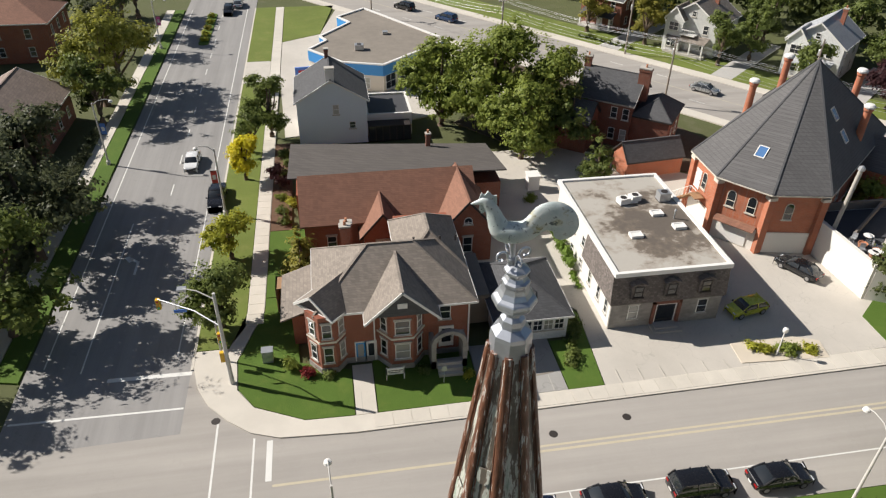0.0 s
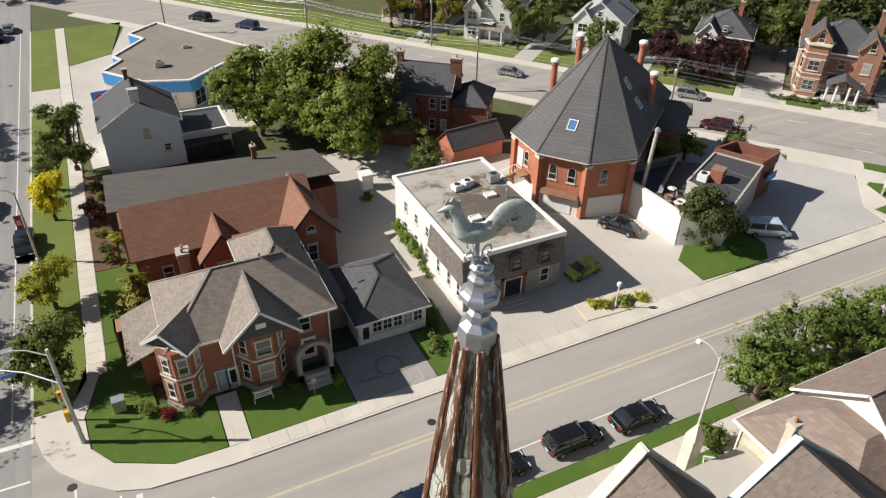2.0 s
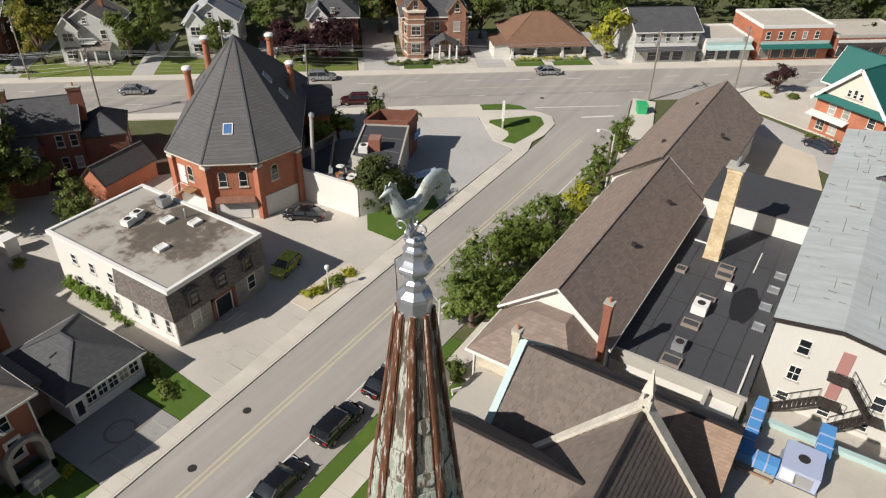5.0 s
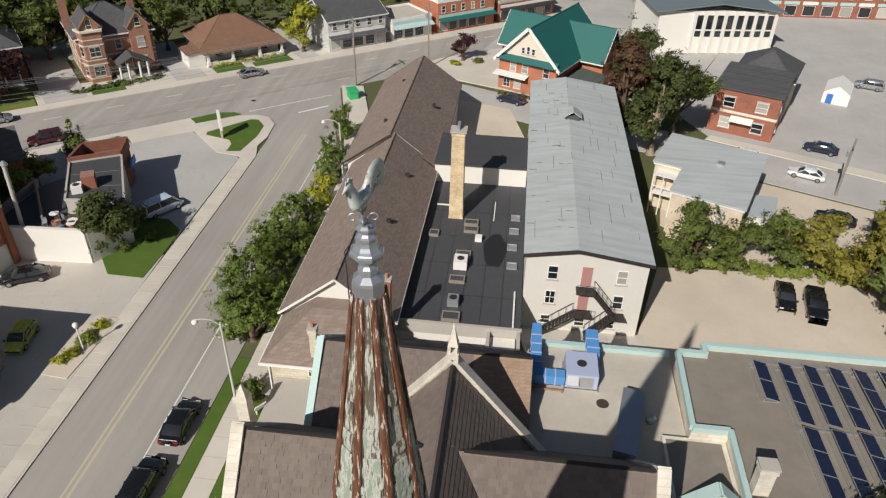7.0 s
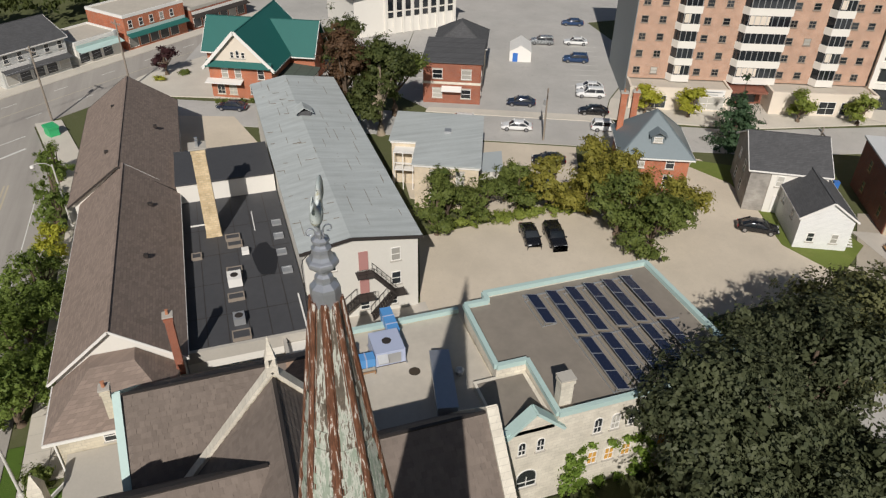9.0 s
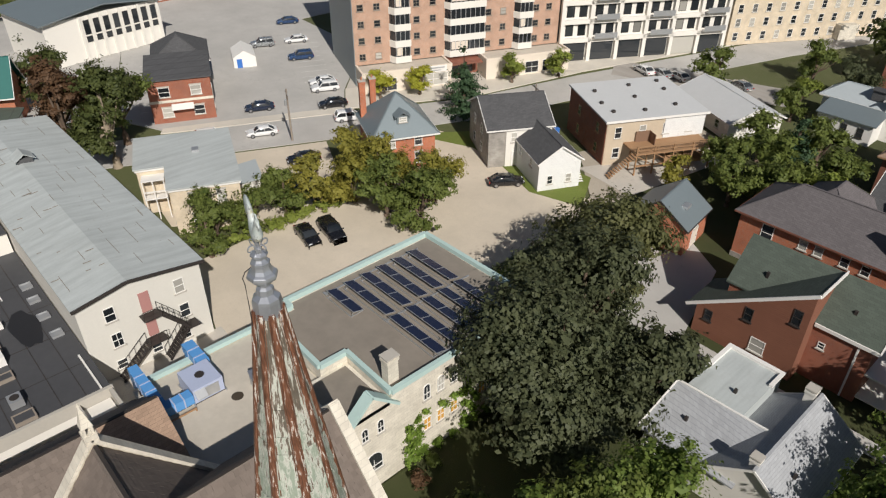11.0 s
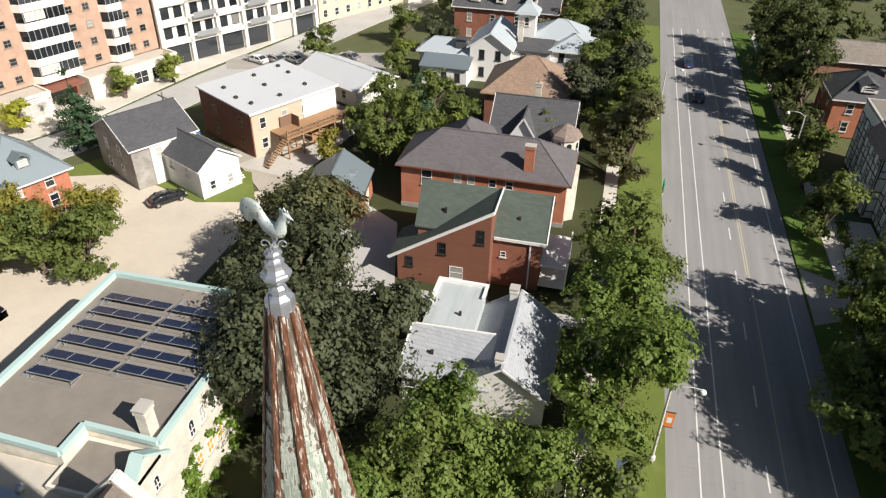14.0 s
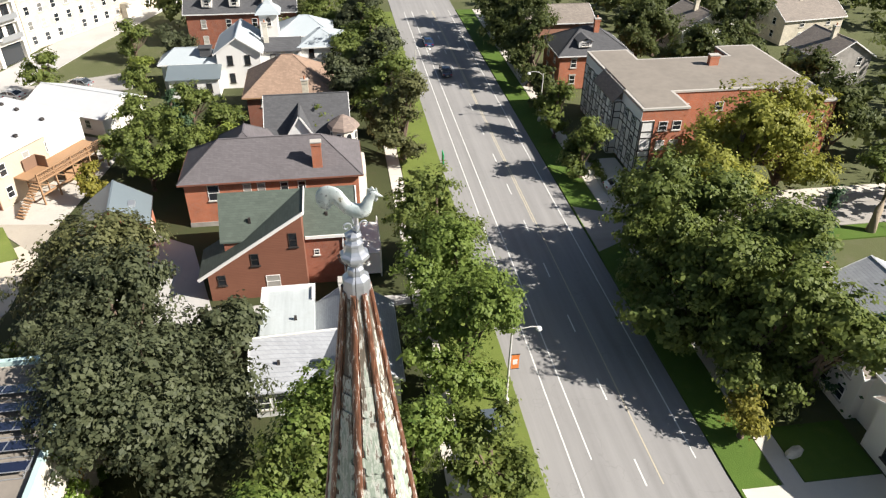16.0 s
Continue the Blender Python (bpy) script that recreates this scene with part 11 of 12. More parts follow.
# the first two are hidden trees, added to shade the verge and road
for i, (x, y, h, r, lf) in enumerate(((-37.4, -35.0, 15, 6.4, "leaf_green"), (-38.2, -28.6, 14, 6.0, "leaf_green"), (-30.6, -37.0, 14, 7.4, "leaf_green"), (-30.8, -43.6, 15, 6.8, "leaf_green"), (-32.0, -50.0, 14, 5.6, "leaf_green"), (-33.8, -31.2, 14, 6.8, "leaf_green"), (-34.6, -46.5, 14, 7.2, "leaf_green"), (-38.5, -40.5, 14, 6.6, "leaf_green"), (-38.6, -52.0, 13, 6.4, "leaf_sun"), (-47.0, -61.0, 16, 8.4, "leaf_sun"), (-55.0, -63.5, 15, 7.6, "leaf_sun"), (-41.0, -58.0, 12, 5.6, "leaf_sun"), (-31.0, -70.2, 9, 3.4, "leaf_green"), (-31.0, -82.4, 9.2, 3.5, "leaf_green"), (-31.6, -91.5, 8, 3.4, "leaf_deep"), (-32.5, -103, 14, 6, "leaf_deep"), (-32.8, -113.5, 15, 6.6, "leaf_deep"), (-33, -124, 15, 6.4, "leaf_deep"), (-33, -136, 14, 6, "leaf_deep"), (-55, -112, 12, 5.5, "leaf_deep"), (-60, -100, 12, 6, "leaf_deep"), (-70, -84, 12, 5.5, "leaf_deep"), (-60, -116, 13, 6, "leaf_deep"), (-74, -110, 13, 6, "leaf_deep"), (-58, -30, 12, 5.5, "leaf_deep"), (-68, -72, 12, 5, "leaf_deep"))):
    T(x, y, h, r, lf, 1.0 if h > 8 else 0.6, size=0.42, n=int(500 * r * r ** 0.5 * 1.1) if h > 8 else None, variant=i % 2, label="broad leafy tree on the far side of the avenue")
T(-30.4, -25.4, 5.6, 2.2, "leaf_autumn", 0.6, size=0.28, label="young olive-coloured street tree")
T(-50.4, -47.8, 10, 2.3, "leaf_fir", 0.4, "cone", size=0.36, label="blue-green spruce beside a garden")
T(-42.0, -28.4, 10, 2.5, "leaf_fir", 0.4, "cone", size=0.36, label="dark spruce before the white rendered house")
T(-61.5, -52.7, 12, 4.2, "leaf_green", 6.0, size=0.42, label="green tree on a tall bare trunk beside the side street", bark="bark_pale")
T(-49.6, -51.6, 7, 2.0, "leaf_fir", 0.4, "cone", size=0.36, label="blue-green spruce beside a garden")
for i, (x, y, h, r, lf) in enumerate(((24.0, -73.6, 7, 4.2, "leaf_green"), (19.5, -76, 7.4, 4.6, "leaf_green"), (15.0, -78.5, 7, 4.2, "leaf_bright"), (27.2, -79, 7.4, 4.6, "leaf_green"), (22.0, -82.2, 8, 5.0, "leaf_green"), (27.5, -88, 7.6, 4.4, "leaf_green"), (16.6, -86, 7, 4.2, "leaf_green"), (21.5, -93, 7.5, 4.2, "leaf_green"), (30.5, -71.5, 5.5, 2.0, "leaf_autumn"), (29.0, -61.0, 3.6, 1.8, "leaf_green"), (24, -91, 8, 2.4, "leaf_fir"), (31, -105, 6, 3.0, "leaf_green"), (46, -107, 8, 4.0, "leaf_green"), (33, -113, 5, 3, "leaf_bright"), (28, -120, 8, 4, "leaf_dark"), (36, -124, 8, 4, "leaf_green"))):
    T(x, y, h, r, lf, 0.8, "cone" if lf == "leaf_fir" else "round", size=0.36, variant=i % 2, label="leafy garden tree among the back gardens")
T(68.0, -70.0, 11.0, 4.0, "leaf_fir", 0.3, "cone", size=0.36, label="dense dark spruce beside the back street")
for x, y, lf in ((80.4, -63.0, "leaf_lime"), (77.6, -69.0, "leaf_lime"), (71.0, -84.6, "leaf_bright"), (67.6, -93.0, "leaf_bright")):
    T(x, y, 5.2, 2.5, lf, 1.0, size=0.3, label="small street tree before the podium")
for i, (s, o, h, r, lf) in enumerate(((-58, 8, 10, 4.4, "leaf_autumn"), (-46, 9, 11, 4.6, "leaf_autumn"), (-31, 7.5, 10, 3.8, "leaf_green"), (-16, 8, 8, 3.4, "leaf_green"), (3.5, 7.5, 9.0, 5.0, "leaf_purple"), (-3.6, 7, 8.0, 4.0, "leaf_purple"), (54, 6, 10, 4.0, "leaf_lime"), (32.5, 19, 11, 4.6, "leaf_green"), (13, 24, 11, 5, "leaf_green"), (-28, 14, 9, 4, "leaf_green"), (-8, 20, 9, 4, "leaf_green"), (-50, 16, 10, 4.5, "leaf_green"), (0, 26, 11, 5, "leaf_dark"), (-30, 26, 11, 5, "leaf_green"), (-16, 28, 11, 5, "leaf_green"), (-60, 24, 12, 5.5, "leaf_green"), (-44, 28, 12, 5.5, "leaf_dark"), (44, 20, 10, 4.5, "leaf_green"), (18, 26, 11, 5, "leaf_green"), (60, 20, 10, 4.5, "leaf_green"), (106, 16, 8, 4, "leaf_dark"))):
    T(*on2(s, o), h, r + (0.8 if lf == "leaf_purple" else 0), lf, 1.0 if lf == "leaf_purple" else 1.8, size=0.42, n=8000 if lf == "leaf_purple" else None, variant=i % 2, label="tree in the front gardens of the main street" if lf != "leaf_purple" else "dark purple-leaved tree in a front garden")
T(119.6, 8.6, 5.6, 2.4, "leaf_purple", 1.4, size=0.28, label="small dark red tree at the junction corner")
for x, y, r, h, lf, lb in ((-6.9, 40.0, 0.75, 1.2, "leaf_bright", "round clipped green shrub before the bay window"), (-5.3, 38.9, 0.65, 1.0, "leaf_red", "low dark red shrub before the bay window"), (8.2, 36.6, 0.5, 0.8, "leaf_lime", "small yellow-green shrub by the pavement"), (-3.5, 38.4, 0.5, 0.7, "leaf_green", "low shrub below the wall"), (4.6, 38.0, 0.6, 0.8, "leaf_green", "shaded shrub before the porch"), (35.0, 36.0, 1.2, 0.9, "leaf_lime", "spreading yellow-green shrub in the kerbed bed"), (37.4, 35.8, 1.3, 0.9, "leaf_bright", "spreading green shrub in the kerbed bed"), (39.2, 35.4, 1.0, 0.7, "leaf_lime", "spreading yellow-green shrub in the kerbed bed"), (32.4, 18.2, 1.4, 2.2, "leaf_green", "round clipped green bush beside the lodge"), (-8.0, 66, 0.9, 1.0, "leaf_green", "low shrub in the hall border"), (-8.2, 69, 0.8, 0.9, "leaf_bright", "low shrub in the hall border"), (-8.0, 75, 0.9, 1.0, "leaf_green", "low shrub in the hall border"), (-7.8, 80, 1.0, 1.3, "leaf_green", "shrub beside the white house"), (52, 39.6, 1.0, 1.0, "leaf_green", "low shrub in the car park bed"), (54.5, 37.5, 0.8, 0.8, "leaf_bright", "low shrub in the car park bed"), (35.8, -15.6, 1.0, 1.3, "leaf_dark", "shrub against the school wall"), (19.0, -20, 0.8, 1.0, "leaf_green", "shrub below the ivy wall"), (18.2, -18, 0.9, 1.2, "leaf_brown", "brown-leaved shrub below the gable"), (9.5, -22.0, 1.2, 1.0, "leaf_green", "round garden shrub with stone edging"), (117, 10, 1.2, 0.9, "leaf_lime", "yellow-green planting at the street corner"), (119, 6, 1.3, 1.0, "leaf_green", "low green planting at the street corner"), (-23.5, 129.4, 0.8, 1.0, "leaf_lime", "yellow-green shrub in the planted median"), (-23.5, 132.6, 0.85, 1.1, "leaf_lime", "yellow-green shrub in the planted median"), (-23.5, 136.2, 0.8, 1.0, "leaf_autumn", "olive shrub in the planted median"), (-23.5, 140, 0.8, 1.0, "leaf_lime", "yellow-green shrub in the planted median"), (-23.5, 144, 0.8, 1.0, "leaf_lime", "yellow-green shrub in the planted median"), (-7.6, 63.6, 0.9, 1.2, "leaf_green", "low shrub in the hall border"), (-7.0, 67.4, 0.8, 1.0, "leaf_lime", "low shrub in the hall border"), (-7.2, 77.6, 1.0, 1.4, "leaf_green", "low shrub in the hall border"), (21.4, 64.6, 1.0, 0.8, "leaf_bright", "low shrub beside the shelter")):
    bush(x, y, r, h, lf, lb, z=0.1)
hedge(17.4, 36.5, 19.4, 42.5, 0.7, 0.8, "leaf_green", "low clipped hedge along the drive")
hedge(21.6, 50, 21.6, 56.5, 0.45, 2.4, "leaf_ivy", "bright creeper along the office wall", size=0.22)
hedge(21.6, 47, 21.6, 50, 0.3, 0.5, "leaf_ivy", "low creeper at the foot of the office wall", size=0.2)
hedge(*on2(-58, 4.6), *on2(-46, 4.6), 0.7, 0.9, "leaf_green", "garden hedge along the main street", per=150)
hedge(*on2(13, 4.6), *on2(28, 5.2), 0.9, 1.0, "leaf_green", "shrubby front border of the villa", per=150)
hedge(*on2(37, 6), *on2(50, 6), 0.8, 0.8, "leaf_lime", "flowering border before the bungalow", per=150)
hedge(102.2, -9.6, 103.6, 1.5, 0.7, 0.9, "leaf_green", "clipped hedge before the green-roofed house", per=150)
# made tall and thick to deepen the shade on the verge
hedge(-34.2, -26, -34.2, -52, 1.5, 3.0, "leaf_deep", "dark hedge behind the pavement", per=120)
hedge(-34.0, -66, -34.0, -74, 0.9, 0.9, "leaf_green", "low planting before the flats", per=150)
hedge(57.5, -21, 57, -40, 1.2, 1.6, "leaf_bright", "overgrown scrub along the car park edge", per=180)
hedge(-33.8, 44, -33.8, 90, 0.9, 1.4, "leaf_dark", "dark undergrowth below the street trees", per=100)
# far woods closing the view
woods = []
rw_ = random.Random(5)
for i in range(230):
    a = rw_.uniform(0, 6.283)
    q = rw_.uniform(185, 260)
    woods.append((q * math.cos(a), q * math.sin(a), rw_.uniform(4, 7), rw_.uniform(6, 9), rw_.uniform(4.5, 7)))
thing("distant_trees", "distant belt of leafy trees round the town", "trees", pose(0, 0, 0), kind="stuff", data=leaves_mesh("distant_trees", woods, 52000, 1.35, M["leaf_green"], 41, shell=0.55))
near_woods = []
for x, y in ((-62, 30), (-70, 48), (-75, 75), (-66, 96), (-64, 124), (-80, 12), (-60, 8), (-76, -12), (-66, -20), (-84, -44), (-88, -70), (-80, -96), (-62, -136), (-46, -140), (-80, -130), (-20, 175), (40, 155), (70, 140), (95, 118), (112, 98), (128, 78), (-50, 145), (10, -150), (30, -148), (60, -165), (150, 45), (160, 25)) + tuple(on2(s, o) for s in range(-100, 200, 11) for o in (34 + 5 * math.sin(s), 52 + 6 * math.cos(s), 72)) + tuple((x + 4 * math.sin(y), y + 4 * math.cos(x)) for x in (-116, -102, -88, -76) for y in range(-160, 160, 13)) + tuple((x, y) for x in (-64, -52, -42) for y in (-104, -118, -132, -146)) + ((-66, -80), (-60, -32), (-64, -18), (12, -134), (20, -140), (0, -142)) + tuple(on2(s, o) for s in range(116, 190, 12) for o in (10, 22)):
    if any(math.hypot(x - hx, y - hy) < hr for hx, hy, hr in ((-69.5, -116, 13), (-94, -118, 14), (-84, -98, 13), (-42.5, -127, 14), (-43, -105, 13), (168, -68, 26))):
        continue
    for _ in range(7):
        near_woods.append((x + rw_.uniform(-6, 6), y + rw_.uniform(-6, 6), rw_.uniform(3.5, 7), rw_.uniform(3.5, 5.5), rw_.uniform(3, 5)))
thing("background_trees", "leafy trees filling the gardens round about", "trees", pose(0, 0, 0), kind="stuff", data=leaves_mesh("background_trees", near_woods, 150000, 0.92, M["leaf_deep"], 42, shell=0.55))

# ---- vehicles ----
G = "cars parked along the church"
car(28.7, 22.8, 0, "sedan", "black", "black sedan parked beside the church verge", G, 0.02)
car(22.6, 23.0, 0, "suv", "black", "black estate car parked beside the church verge", G, 0.02)
car(16.0, 22.9, 0, "sedan", "black", "dark sedan parked beside the church verge", G, 0.02)
car(9.5, 22.9, 0, "sedan", "navy", "dark blue sedan parked beside the church verge", G, 0.02)
car(42.5, 22.9, 180, "hatch", "silver", "silver hatchback parked under the street trees", G, 0.02)
car(36.4, 41.3, 190, "hatch", "lime", "lime green hatchback in the shade of the offices", "", 0.1)
car(45.2, 46.6, 118, "sedan", "black", "black sedan parked against the white wall", "", 0.1)
car(60.2, 39.0, -31, "van", "pale_blue", "pale blue minivan parked behind a tree", "", 0.085)
car(-19.6, 79.6, -90, "sedan", "white", "white sedan standing on the avenue")
car(-14.2 - 1.4, 69.8, -90, "pickup", "black", "black pickup parked at the kerb")
car(-20.4, 147, -90, "suv", "black", "dark car far along the avenue")
car(-18.8, 152, 90, "sedan", "silver", "silver car far along the avenue")
for x, y, hd, kd, cl, lb in ((105.6, 44.0, -50, "sedan", "silver", "silver sedan on the main street"), (80.6, 74.2, -50, "suv", "silver", "silver car on the main street"), (75.8, 63.2, 130, "suv", "maroon", "dark red car on the main street"), (58.6, 94.4, -50, "sedan", "silver", "silver sedan further along the main street"), (33.5, 121.5, -50, "sedan", "white", "white sedan far along the main street"), (23.5, 137, 130, "suv", "blue", "blue car far along the main street"), (16, 146, 130, "suv", "black", "dark car far along the main street")):
    car(x, y, hd, kd, cl, lb, "", 0.03)
G = "cars in the public car park"
car(89.6, -45.6, 66, "sedan", "navy", "dark sedan parked in the public car park", G, 0.1)
car(89.6, -58.2, 66, "suv", "white", "white car parked in the public car park", G, 0.1)
car(92.4, -59.6, 66, "sedan", "white", "white sedan parked in the public car park", G, 0.1)
car(105.8, -63.8, 66, "suv", "blue", "blue car parked in the public car park", G, 0.1)
car(117.2, -62.2, 66, "suv", "silver", "silver car beyond the public car park", G, 0.1)
car(115.0, -68.6, 66, "sedan", "white", "white sedan beyond the public car park", G, 0.1)
car(127, -74, 66, "sedan", "blue", "blue sedan beyond the public car park", G, 0.1)
car(83.0, -55.2, 66, "sedan", "black", "black sedan parked beside the back street", "", 0.1)
car(81.2, -41.2, 66, "sedan", "white", "white sedan driving on the back street", "", 0.035)
car(77.0, -54.2, 246, "suv", "white", "white car on the back street", "", 0.035)
car(85.4, -33.6, 66, "suv", "white", "white car turning on the back street", "", 0.035)
car(101.0, -1.0, 66, "sedan", "navy", "dark sedan parked on the back street", "", 0.035)
car(69.6, -41.0, 66, "sedan", "black", "dark car half hidden behind trees", "", 0.08)
car(63.0, -36.6, 66, "sedan", "pale_blue", "pale blue sedan behind the yellow brick house", "", 0.08)
car(52.8, -30.6, 170, "sedan", "black", "black sedan parked on the gravel", "cars on the gravel", 0.06)
car(51.6, -33.2, 170, "suv", "black", "black estate car parked on the gravel", "cars on the gravel", 0.06)
car(46.4, -57.2, 235, "sedan", "black", "black sedan parked beside the white house", "cars on the gravel", 0.06)
car(-19.2, -110.5, -90, "sedan", "navy", "dark sedan driving along the avenue")
car(-18.2, -127, -90, "sedan", "blue", "dark blue car driving along the avenue")
car(-35.5, -66.4, 180, "sedan", "white", "white car on the forecourt of the flats", "", 0.14)
for i, (x, y, cl) in enumerate(((58.5, -106, "white"), (55.5, -107, "silver"), (52.5, -108, "white"), (47, -110.5, "black"), (43, -112, "silver"))):
    car(x, y, 250 + 90, "sedan", cl, "car parked in the row on the side street", "cars on the side street", 0.07)

# ---- lamps, poles, signals, signs ----
street_lamp(31.8, 19.4, 8.6, 100, 1.9, label="pale street lamp with a curved arm beside the church walk")
street_lamp(70.2, 19.4, 8.4, 100, 1.9)
street_lamp(-12.2, -31.8, 8.0, 180, 2.2, "orange", "street lamp with an orange banner on the verge")
street_lamp(-30.2, 81, 8.4, 0, 2.2, "blue_banner", "street lamp with a blue banner below dark trees")
street_lamp(-30.4, -88.5, 7.6, 0, 2.2, None, "street lamp on the far verge")
street_lamp(-12.6, -100, 8.0, 180, 2.2, None, "street lamp further along the verge")
street_lamp(-30.6, 126, 8.4, 0, 2.2, "pink", "street lamp with a pink banner")
street_lamp(-14.4, 66.4, 8.4, 180, 1.9, "red", "street lamp with a red banner at the avenue kerb")
street_lamp(-3.4, 20.8, 8.6, 95, 1.6, label="street lamp at the kerb before the church")
sp_ = thing("signal_pole", "concrete signal pole with yellow traffic lights on a long arm", "traffic signal", pose(-11.6, 38.9, 0.1))
bm = bmesh.new()
tube(bm, [(0, 0, 0), (0, 0, 9.6)], [0.2, 0.12], 10)
part("pole", bm, M["pole"], sp_, smooth=True)
bm = bmesh.new()
tube(bm, [(0, 0.1, 6.2), (-2.2, 2.0, 6.5), (-5.4, 4.1, 6.4)], [0.07, 0.06, 0.05], 8)
part("arm", bm, M["galv"], sp_, smooth=True)
bm = bmesh.new()
tube(bm, [(0, 0, 9.0), (-1.3, 0.6, 9.5), (-2.4, 1.2, 9.4)], [0.06, 0.05, 0.04], 8)
part("lamp_arm", bm, M["pole"], sp_, smooth=True)
part("lamp_head", boxes((-2.9, 1.0, 9.25, -2.2, 1.5, 9.42)), M["galv"], sp_)


def signal(parent, x, y, z, ang):
    s = part("signal_head", boxes((-0.17, -0.17, -0.5, 0.17, 0.17, 0.5)), M["yellow"], parent, m=pose(x, y, z, 0, 0, ang))
    for dz, mt in ((0.32, "red"), (0.0, "amber"), (-0.32, "green")):
        part("lens", lathe(bmesh.new(), [(0.11, 0), (0.11, 0.04)], 10), M[mt], s, m=pose(0, -0.17, dz, 90, 0, 0))


signal(sp_, -5.4, 4.1, 5.9, 0)
signal(sp_, -0.35, 0.1, 3.0, 90)
part("street_name_blade", boxes((-3.9, 2.55, 6.0, -2.9, 2.6, 6.3)), M["blue_banner"], sp_)
sp2 = thing("signal_pole", "concrete signal pole at the dark corner of the avenue", "traffic signal", pose(-33.5, 45.5, 0.1))
bm = bmesh.new()
tube(bm, [(0, 0, 0), (0, 0, 8)], [0.2, 0.12], 10)
part("pole", bm, M["pole"], sp2, smooth=True)
signal(sp2, 1.4, -0.6, 4.6, 0)
bm = bmesh.new()
tube(bm, [(0, 0, 5.2), (1.4, -0.6, 5.3)], [0.06, 0.05], 8)
part("arm", bm, M["galv"], sp2)
sp3 = thing("signal_pole", "yellow traffic signal on a pole beside the church corner", "traffic signal", pose(-4.6, 20.4, 0.1))
bm = bmesh.new()
tube(bm, [(0, 0, 0), (0, 0, 5.4)], [0.1, 0.08], 8)
part("pole", bm, M["pole"], sp3, smooth=True)
signal(sp3, 0, 0.3, 5.2, 0)
pp = thing("pedestrian_signal", "white pole with a yellow push-button signal at the corner", "traffic signal", pose(-12.6, 41.8, 0.13))
bm = bmesh.new()
tube(bm, [(0, 0, 0), (0, 0, 4.4)], 0.09, 8)
part("pole", bm, M["pole"], pp, smooth=True)
signal(pp, 0.2, -0.3, 2.9, 0)
solid("relay_cabinet", boxes((-0.45, -0.35, 0, 0.45, 0.35, 1.2), (-0.5, -0.4, 1.2, 0.5, 0.4, 1.28)), M["galv"], "grey roadside relay cabinet", "cabinet", pose(-8.7, 41.2, 0.14))
POLES = [on2(-95, -15), on2(-62, -15), on2(-30, -15), on2(0.5, -15), (104.1, 25.3), (114.7, 14.4)]
for i, (x, y) in enumerate(POLES):
    utility_pole(x, y, 10.5 if i < 4 else 11.5, 37)
utility_pole(*on2(-46, 1.6), 10.5, 37)
utility_pole(*on2(-14, 1.6), 10.0, 37)
utility_pole(76.6, -43.5, 8.0, -24)
utility_pole(54.5, -71.5, 8.0, -24)


def wire(p, q, sag, bm):
    p, q = Vector(p), Vector(q)
    tube(bm, [p.lerp(q, t) - Vector((0, 0, sag * 4 * t * (1 - t))) for t in (0, 0.17, 0.33, 0.5, 0.67, 0.83, 1)], 0.015, 4)


for a, b in zip(POLES[:4] + POLES[4:5], POLES[1:5] + POLES[5:6]):
    w = thing("power_lines", "thin pale power lines strung between poles", "power line", pose(0, 0, 0))
    for k, (o, z) in enumerate(((-1.1, 10.1), (-0.5, 10.1), (0.5, 10.1), (1.1, 10.1), (0.15, 8.6), (0.15, 8.0), (0.2, 7.5))):
        bm = bmesh.new()
        wire((a[0] + N2.x * o, a[1] + N2.y * o, z), (b[0] + N2.x * o, b[1] + N2.y * o, z), 0.7, bm)
        part("wire", bm, M["galv"], w)
post = thing("lamp_post", "short white globe lamp post in the planting bed", "lamp post", pose(36.0, 35.2, 0.15))
bm = bmesh.new()
tube(bm, [(0, 0, 0), (0, 0, 2.6)], 0.06, 8)
part("pole", bm, M["white"], post)
part("globe", lathe(bmesh.new(), [(0.08, 2.6), (0.22, 2.72), (0.26, 2.9), (0.2, 3.08), (0.05, 3.15)], 12), M["white"], post, smooth=True)
post = thing("sign_post", "thin sign post with a small square plate on the lawn", "sign", pose(6.0, 36.3, 0.13))
part("post", boxes((-0.03, -0.03, 0, 0.03, 0.03, 1.9)), M["galv"], post)
part("plate", boxes((-0.2, -0.05, 1.4, 0.2, -0.03, 1.9)), M["galv"], post)
gsn = thing("lawn_sign", "green and white street sign on a short post", "sign", pose(-12.9, -72.5, 0.14))
part("plate", boxes((-0.05, -0.7, 2.2, 0.05, 0.7, 3.6)), M["green"], gsn)
part("band", boxes((-0.06, -0.7, 1.9, 0.06, 0.7, 2.2)), M["white"], gsn)
part("post", boxes((-0.05, -0.05, 0, 0.05, 0.05, 1.9)), M["galv"], gsn)
for x, y in ((70.4, -56.0), (71.2, -57.2), (53, -73), (52, -74)):
    solid("wheelie_bin", boxes((-0.3, -0.35, 0.05, 0.3, 0.35, 0.95), (-0.33, -0.4, 0.95, 0.33, 0.38, 1.03)), M["blue_bin"], "blue plastic recycling bin", "bin", pose(x, y, 0.1, 0, 0, -24))
solid("salt_box", boxes((-0.9, -0.7, 0, 0.9, 0.7, 1.1), (-1, -0.8, 1.1, 1, 0.8, 1.5)), M["green"], "green and yellow box at the junction corner", "box", pose(98.6, 24.6, 0.14, 0, 0, 30))
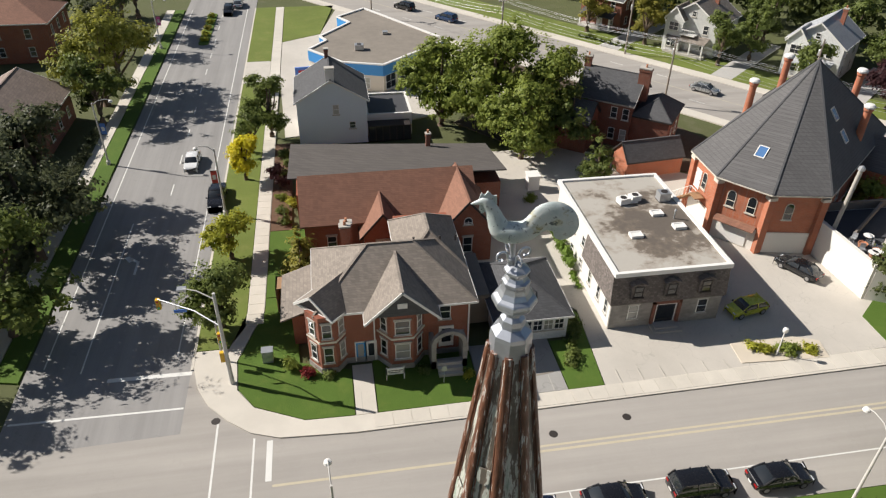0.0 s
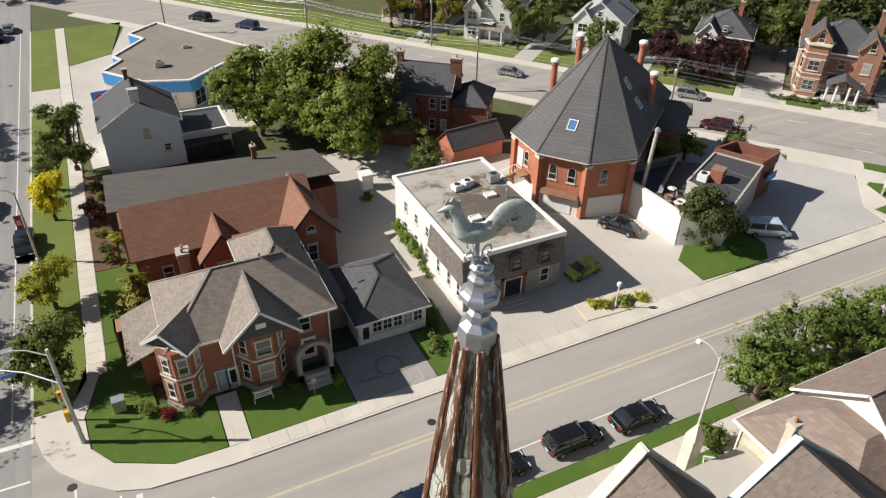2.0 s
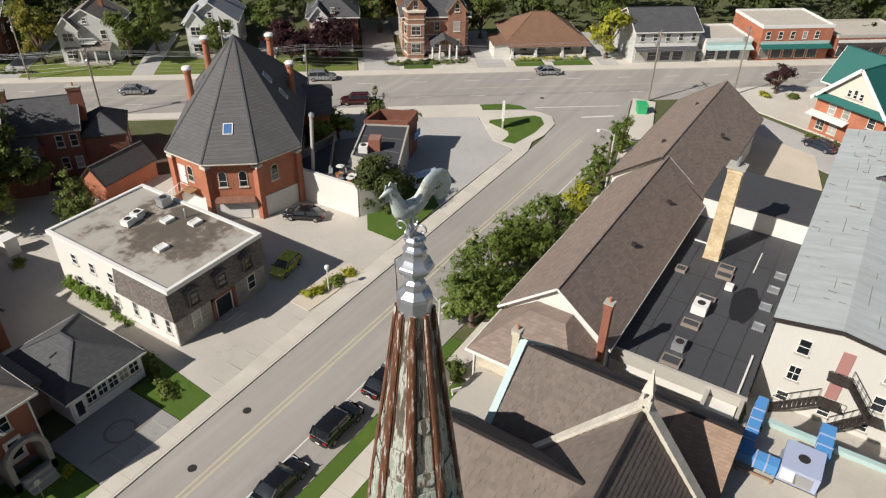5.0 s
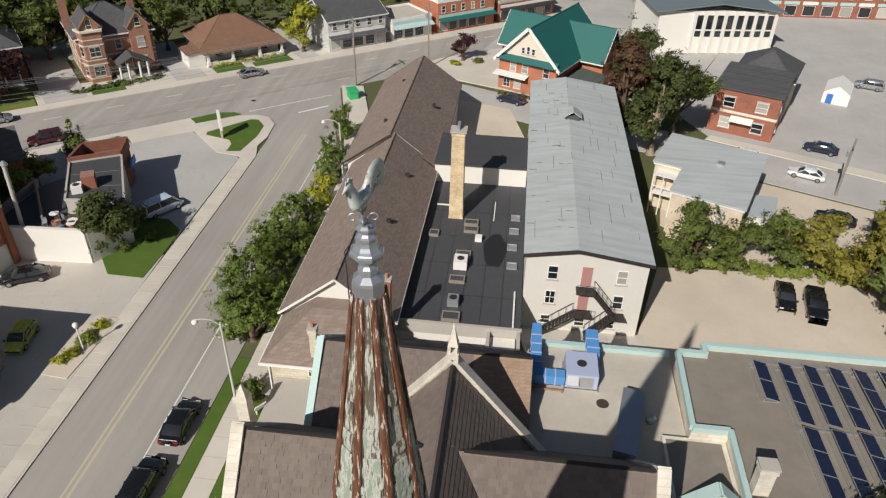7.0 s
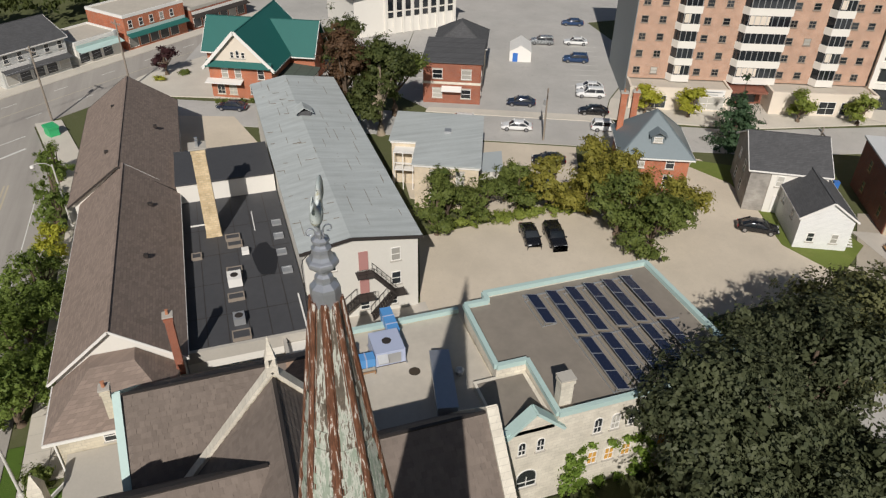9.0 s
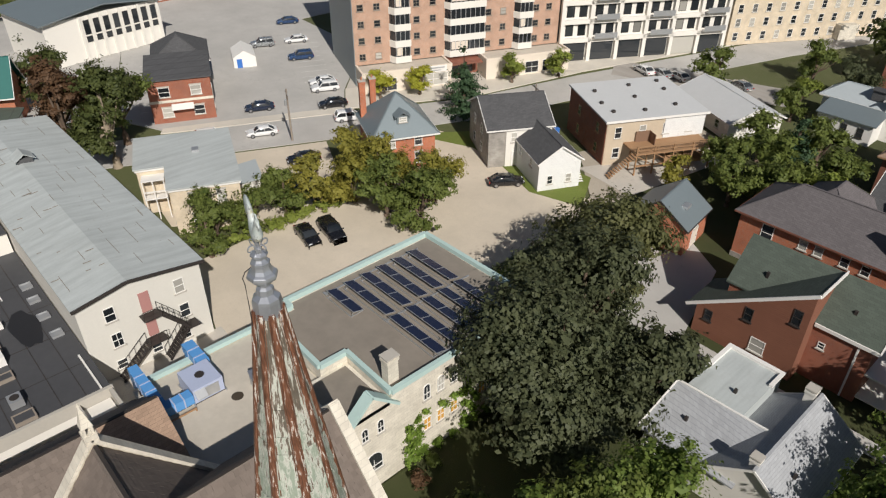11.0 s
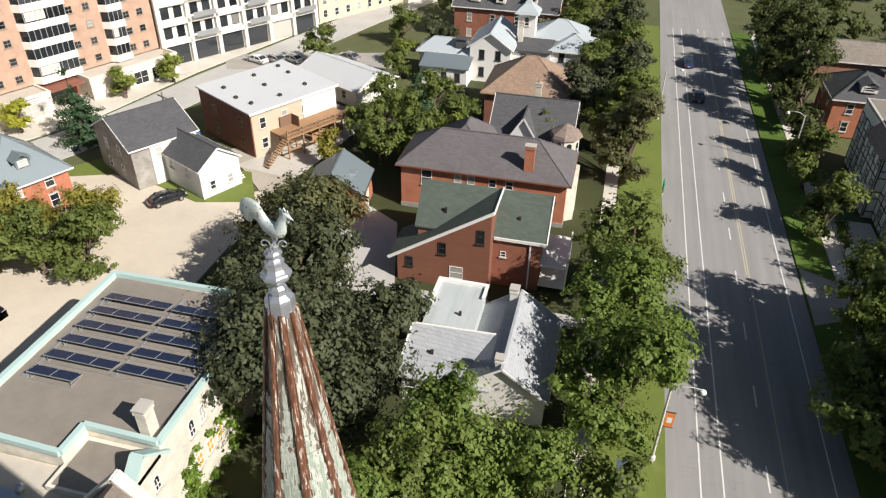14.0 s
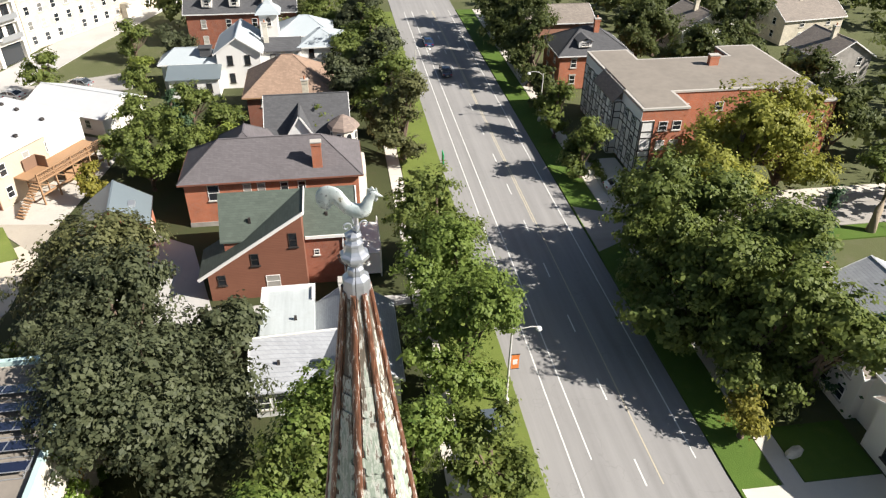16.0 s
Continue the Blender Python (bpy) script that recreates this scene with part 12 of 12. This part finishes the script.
solid("stone_edging", lathe(bmesh.new(), [(1.5, 0.1), (1.5, 0.26), (1.25, 0.27), (1.22, 0.15)], 20), M["stone_pale"], "ring of pale stones round a garden bed", "edging", pose(9.5, -22.0, 0))

# ---- small pieces: roof shingles and paving slabs ----
def piece_mat(name, c, var=0.3, rough=0.9):
    m, t, p = nodes_of(name)
    o, g = t.nodes.new("ShaderNodeObjectInfo"), t.nodes.new("ShaderNodeNewGeometry")
    ad, fr = t.nodes.new("ShaderNodeMath"), t.nodes.new("ShaderNodeMath")
    fr.operation = "FRACT"
    t.links.new(o.outputs["Random"], ad.inputs[0])
    t.links.new(g.outputs["Random Per Island"], ad.inputs[1])
    t.links.new(ad.outputs[0], fr.inputs[0])
    col = mix(t, fr.outputs[0], mul(c, 1 - var), mul(c, 1 + var))
    n, f = noise_tex(t, g.outputs["Position"], 0.4, 6), noise_tex(t, g.outputs["Position"], 12, 4)
    col = mix(t, 0.35, col, ramp(t, n, [(0.3, mul(c, 0.65)), (0.7, mul(c, 1.35))]))
    col = mix(t, 0.3, col, mix(t, f, mul(c, 0.6), mul(c, 1.4)))
    t.links.new(col, p.inputs["Base Color"])
    p.inputs["Roughness"].default_value = rough
    p.inputs["Specular IOR Level"].default_value = 0.3
    bump(t, p, f, 0.4, 0.01)
    return m


M["tile_church"] = piece_mat("church_shingle_piece", (0.178, 0.145, 0.123), 0.22)
M["slab"] = piece_mat("paving_slab", (0.58, 0.535, 0.46), 0.1)
CUBE = ((3, 2, 1, 0), (4, 5, 6, 7), (0, 1, 5, 4), (1, 2, 6, 5), (2, 3, 7, 6), (3, 0, 4, 7))


def piece_verts(w, h, low, high):
    return [(-w / 2, 0, -0.01), (w / 2, 0, -0.01), (w / 2, h, -0.01), (-w / 2, h, -0.01), (-w / 2, 0, low), (w / 2, 0, low), (w / 2, h, high), (-w / 2, h, high)]


def shingles(deck, p0, p1, top, w, h, material, singles=0, seed=0, name="shingle"):
    """Lapped shingles on a slope: p0 to p1 along the eave, top above p0 on the ridge."""
    rng = random.Random(seed)
    p0, p1, top = Vector(p0), Vector(p1), Vector(top)
    u = (p1 - p0).normalized()
    v = (top - p0) - u * (top - p0).dot(u)
    lv = v.length
    v.normalize()
    nrm = u.cross(v)
    if nrm.z < 0:
        nrm.negate()
    me = bpy.data.meshes.new(name)
    me.from_pydata(piece_verts(w * 0.992, h * 1.0, 0.03, 0.006), [], [list(f) for f in CUBE])
    me.materials.append(M[material])
    vs, fs, left = [], [], singles
    nu, nv = int((p1 - p0).length / w), int(lv / h)
    for j in range(nv - 1, -1, -1):
        for i in range(nu):
            o = p0 + u * ((i + 0.5 + (0.25 if j % 2 else -0.1)) * w + rng.uniform(-0.02, 0.02)) + v * (j * h) + nrm * (0.004 + rng.random() * 0.008)
            m = Matrix((u, v, nrm)).transposed().to_4x4()
            m.translation = o
            if left > 0:
                part(name, me, None, deck, m=m)
                left -= 1
            else:
                b = len(vs)
                vs += [m @ Vector(q) for q in piece_verts(w * 0.992, h * 1.0, 0.03, 0.006)]
                fs += [[b + k for k in f] for f in CUBE]
    if vs:
        rest = bpy.data.meshes.new(name + "_rest")
        rest.from_pydata(vs, [], fs)
        rest.materials.append(M[material])
        part(name + "_rest", rest, None, deck)["kind"] = "stuff"


nave_roof, transept_roof = [o for o in church.children if o.name.startswith("roof")][:2]
shingles(nave_roof, (3.2, -5.2, 7.9), (22.8, -5.2, 7.9), (3.2, 0.65, NR), 0.32, 0.36, "tile_church", 70, 1)
shingles(nave_roof, (3.2, 6.5, 7.9), (22.8, 6.5, 7.9), (3.2, 0.65, NR), 0.32, 0.36, "tile_church", 70, 2)
shingles(transept_roof, (10.6, -10.7, 6.9), (10.6, 11.5, 6.9), (17.4, -10.7, TR), 0.32, 0.36, "tile_church", 140, 3)
shingles(transept_roof, (24.2, -10.7, 6.9), (24.2, 11.5, 6.9), (17.4, -10.7, TR), 0.32, 0.36, "tile_church", 0, 4)
hall_roof_ = [o for o in hallw.children if o.name.startswith("roof")][0]
shingles(hall_roof_, (22.4, -4.3, 6.3), (22.4, 10.0, 6.3), (28.4, -4.3, 11.1), 0.32, 0.36, "tile_church", 90, 5)
shingles(hall_roof_, (34.4, -4.3, 6.3), (34.4, 10.0, 6.3), (28.4, -4.3, 11.1), 0.32, 0.36, "tile_church", 0, 6)

# paving slabs along the pavement opposite the church and beside the avenue
walk_ = bpy.data.objects["pavement_corner"]
SL = bpy.data.meshes.new("paving_slab")
SL.from_pydata(piece_verts(1.47, 1.0, 0.022, 0.022), [], [list(f) for f in CUBE])
SL.materials.append(M["slab"])
for i in range(50):
    x = 0.6 + i * 1.5
    y0 = 32.05 + (x + 1.7) * 0.0118 if x < 45 else 32.6 + (x - 45) * 0.0129
    y1 = 33.75 + (x + 1.7) * 0.0097 if x < 19 else 33.95 + (x - 19) * 0.025 if x < 45 else 34.6 + (x - 45) * 0.013
    part("paving_slab", SL, None, walk_, m=pose(x, y0 + 0.22, K, 0, 0, 0.7) @ Matrix.Diagonal((1, y1 - y0 - 0.3, 1, 1)))
for i in range(34):
    part("paving_slab", SL, None, walk_, m=pose(-9.35, 47.0 + i * 1.5, K, 0, 0, 90) @ Matrix.Diagonal((1, 1.5, 1, 1)))
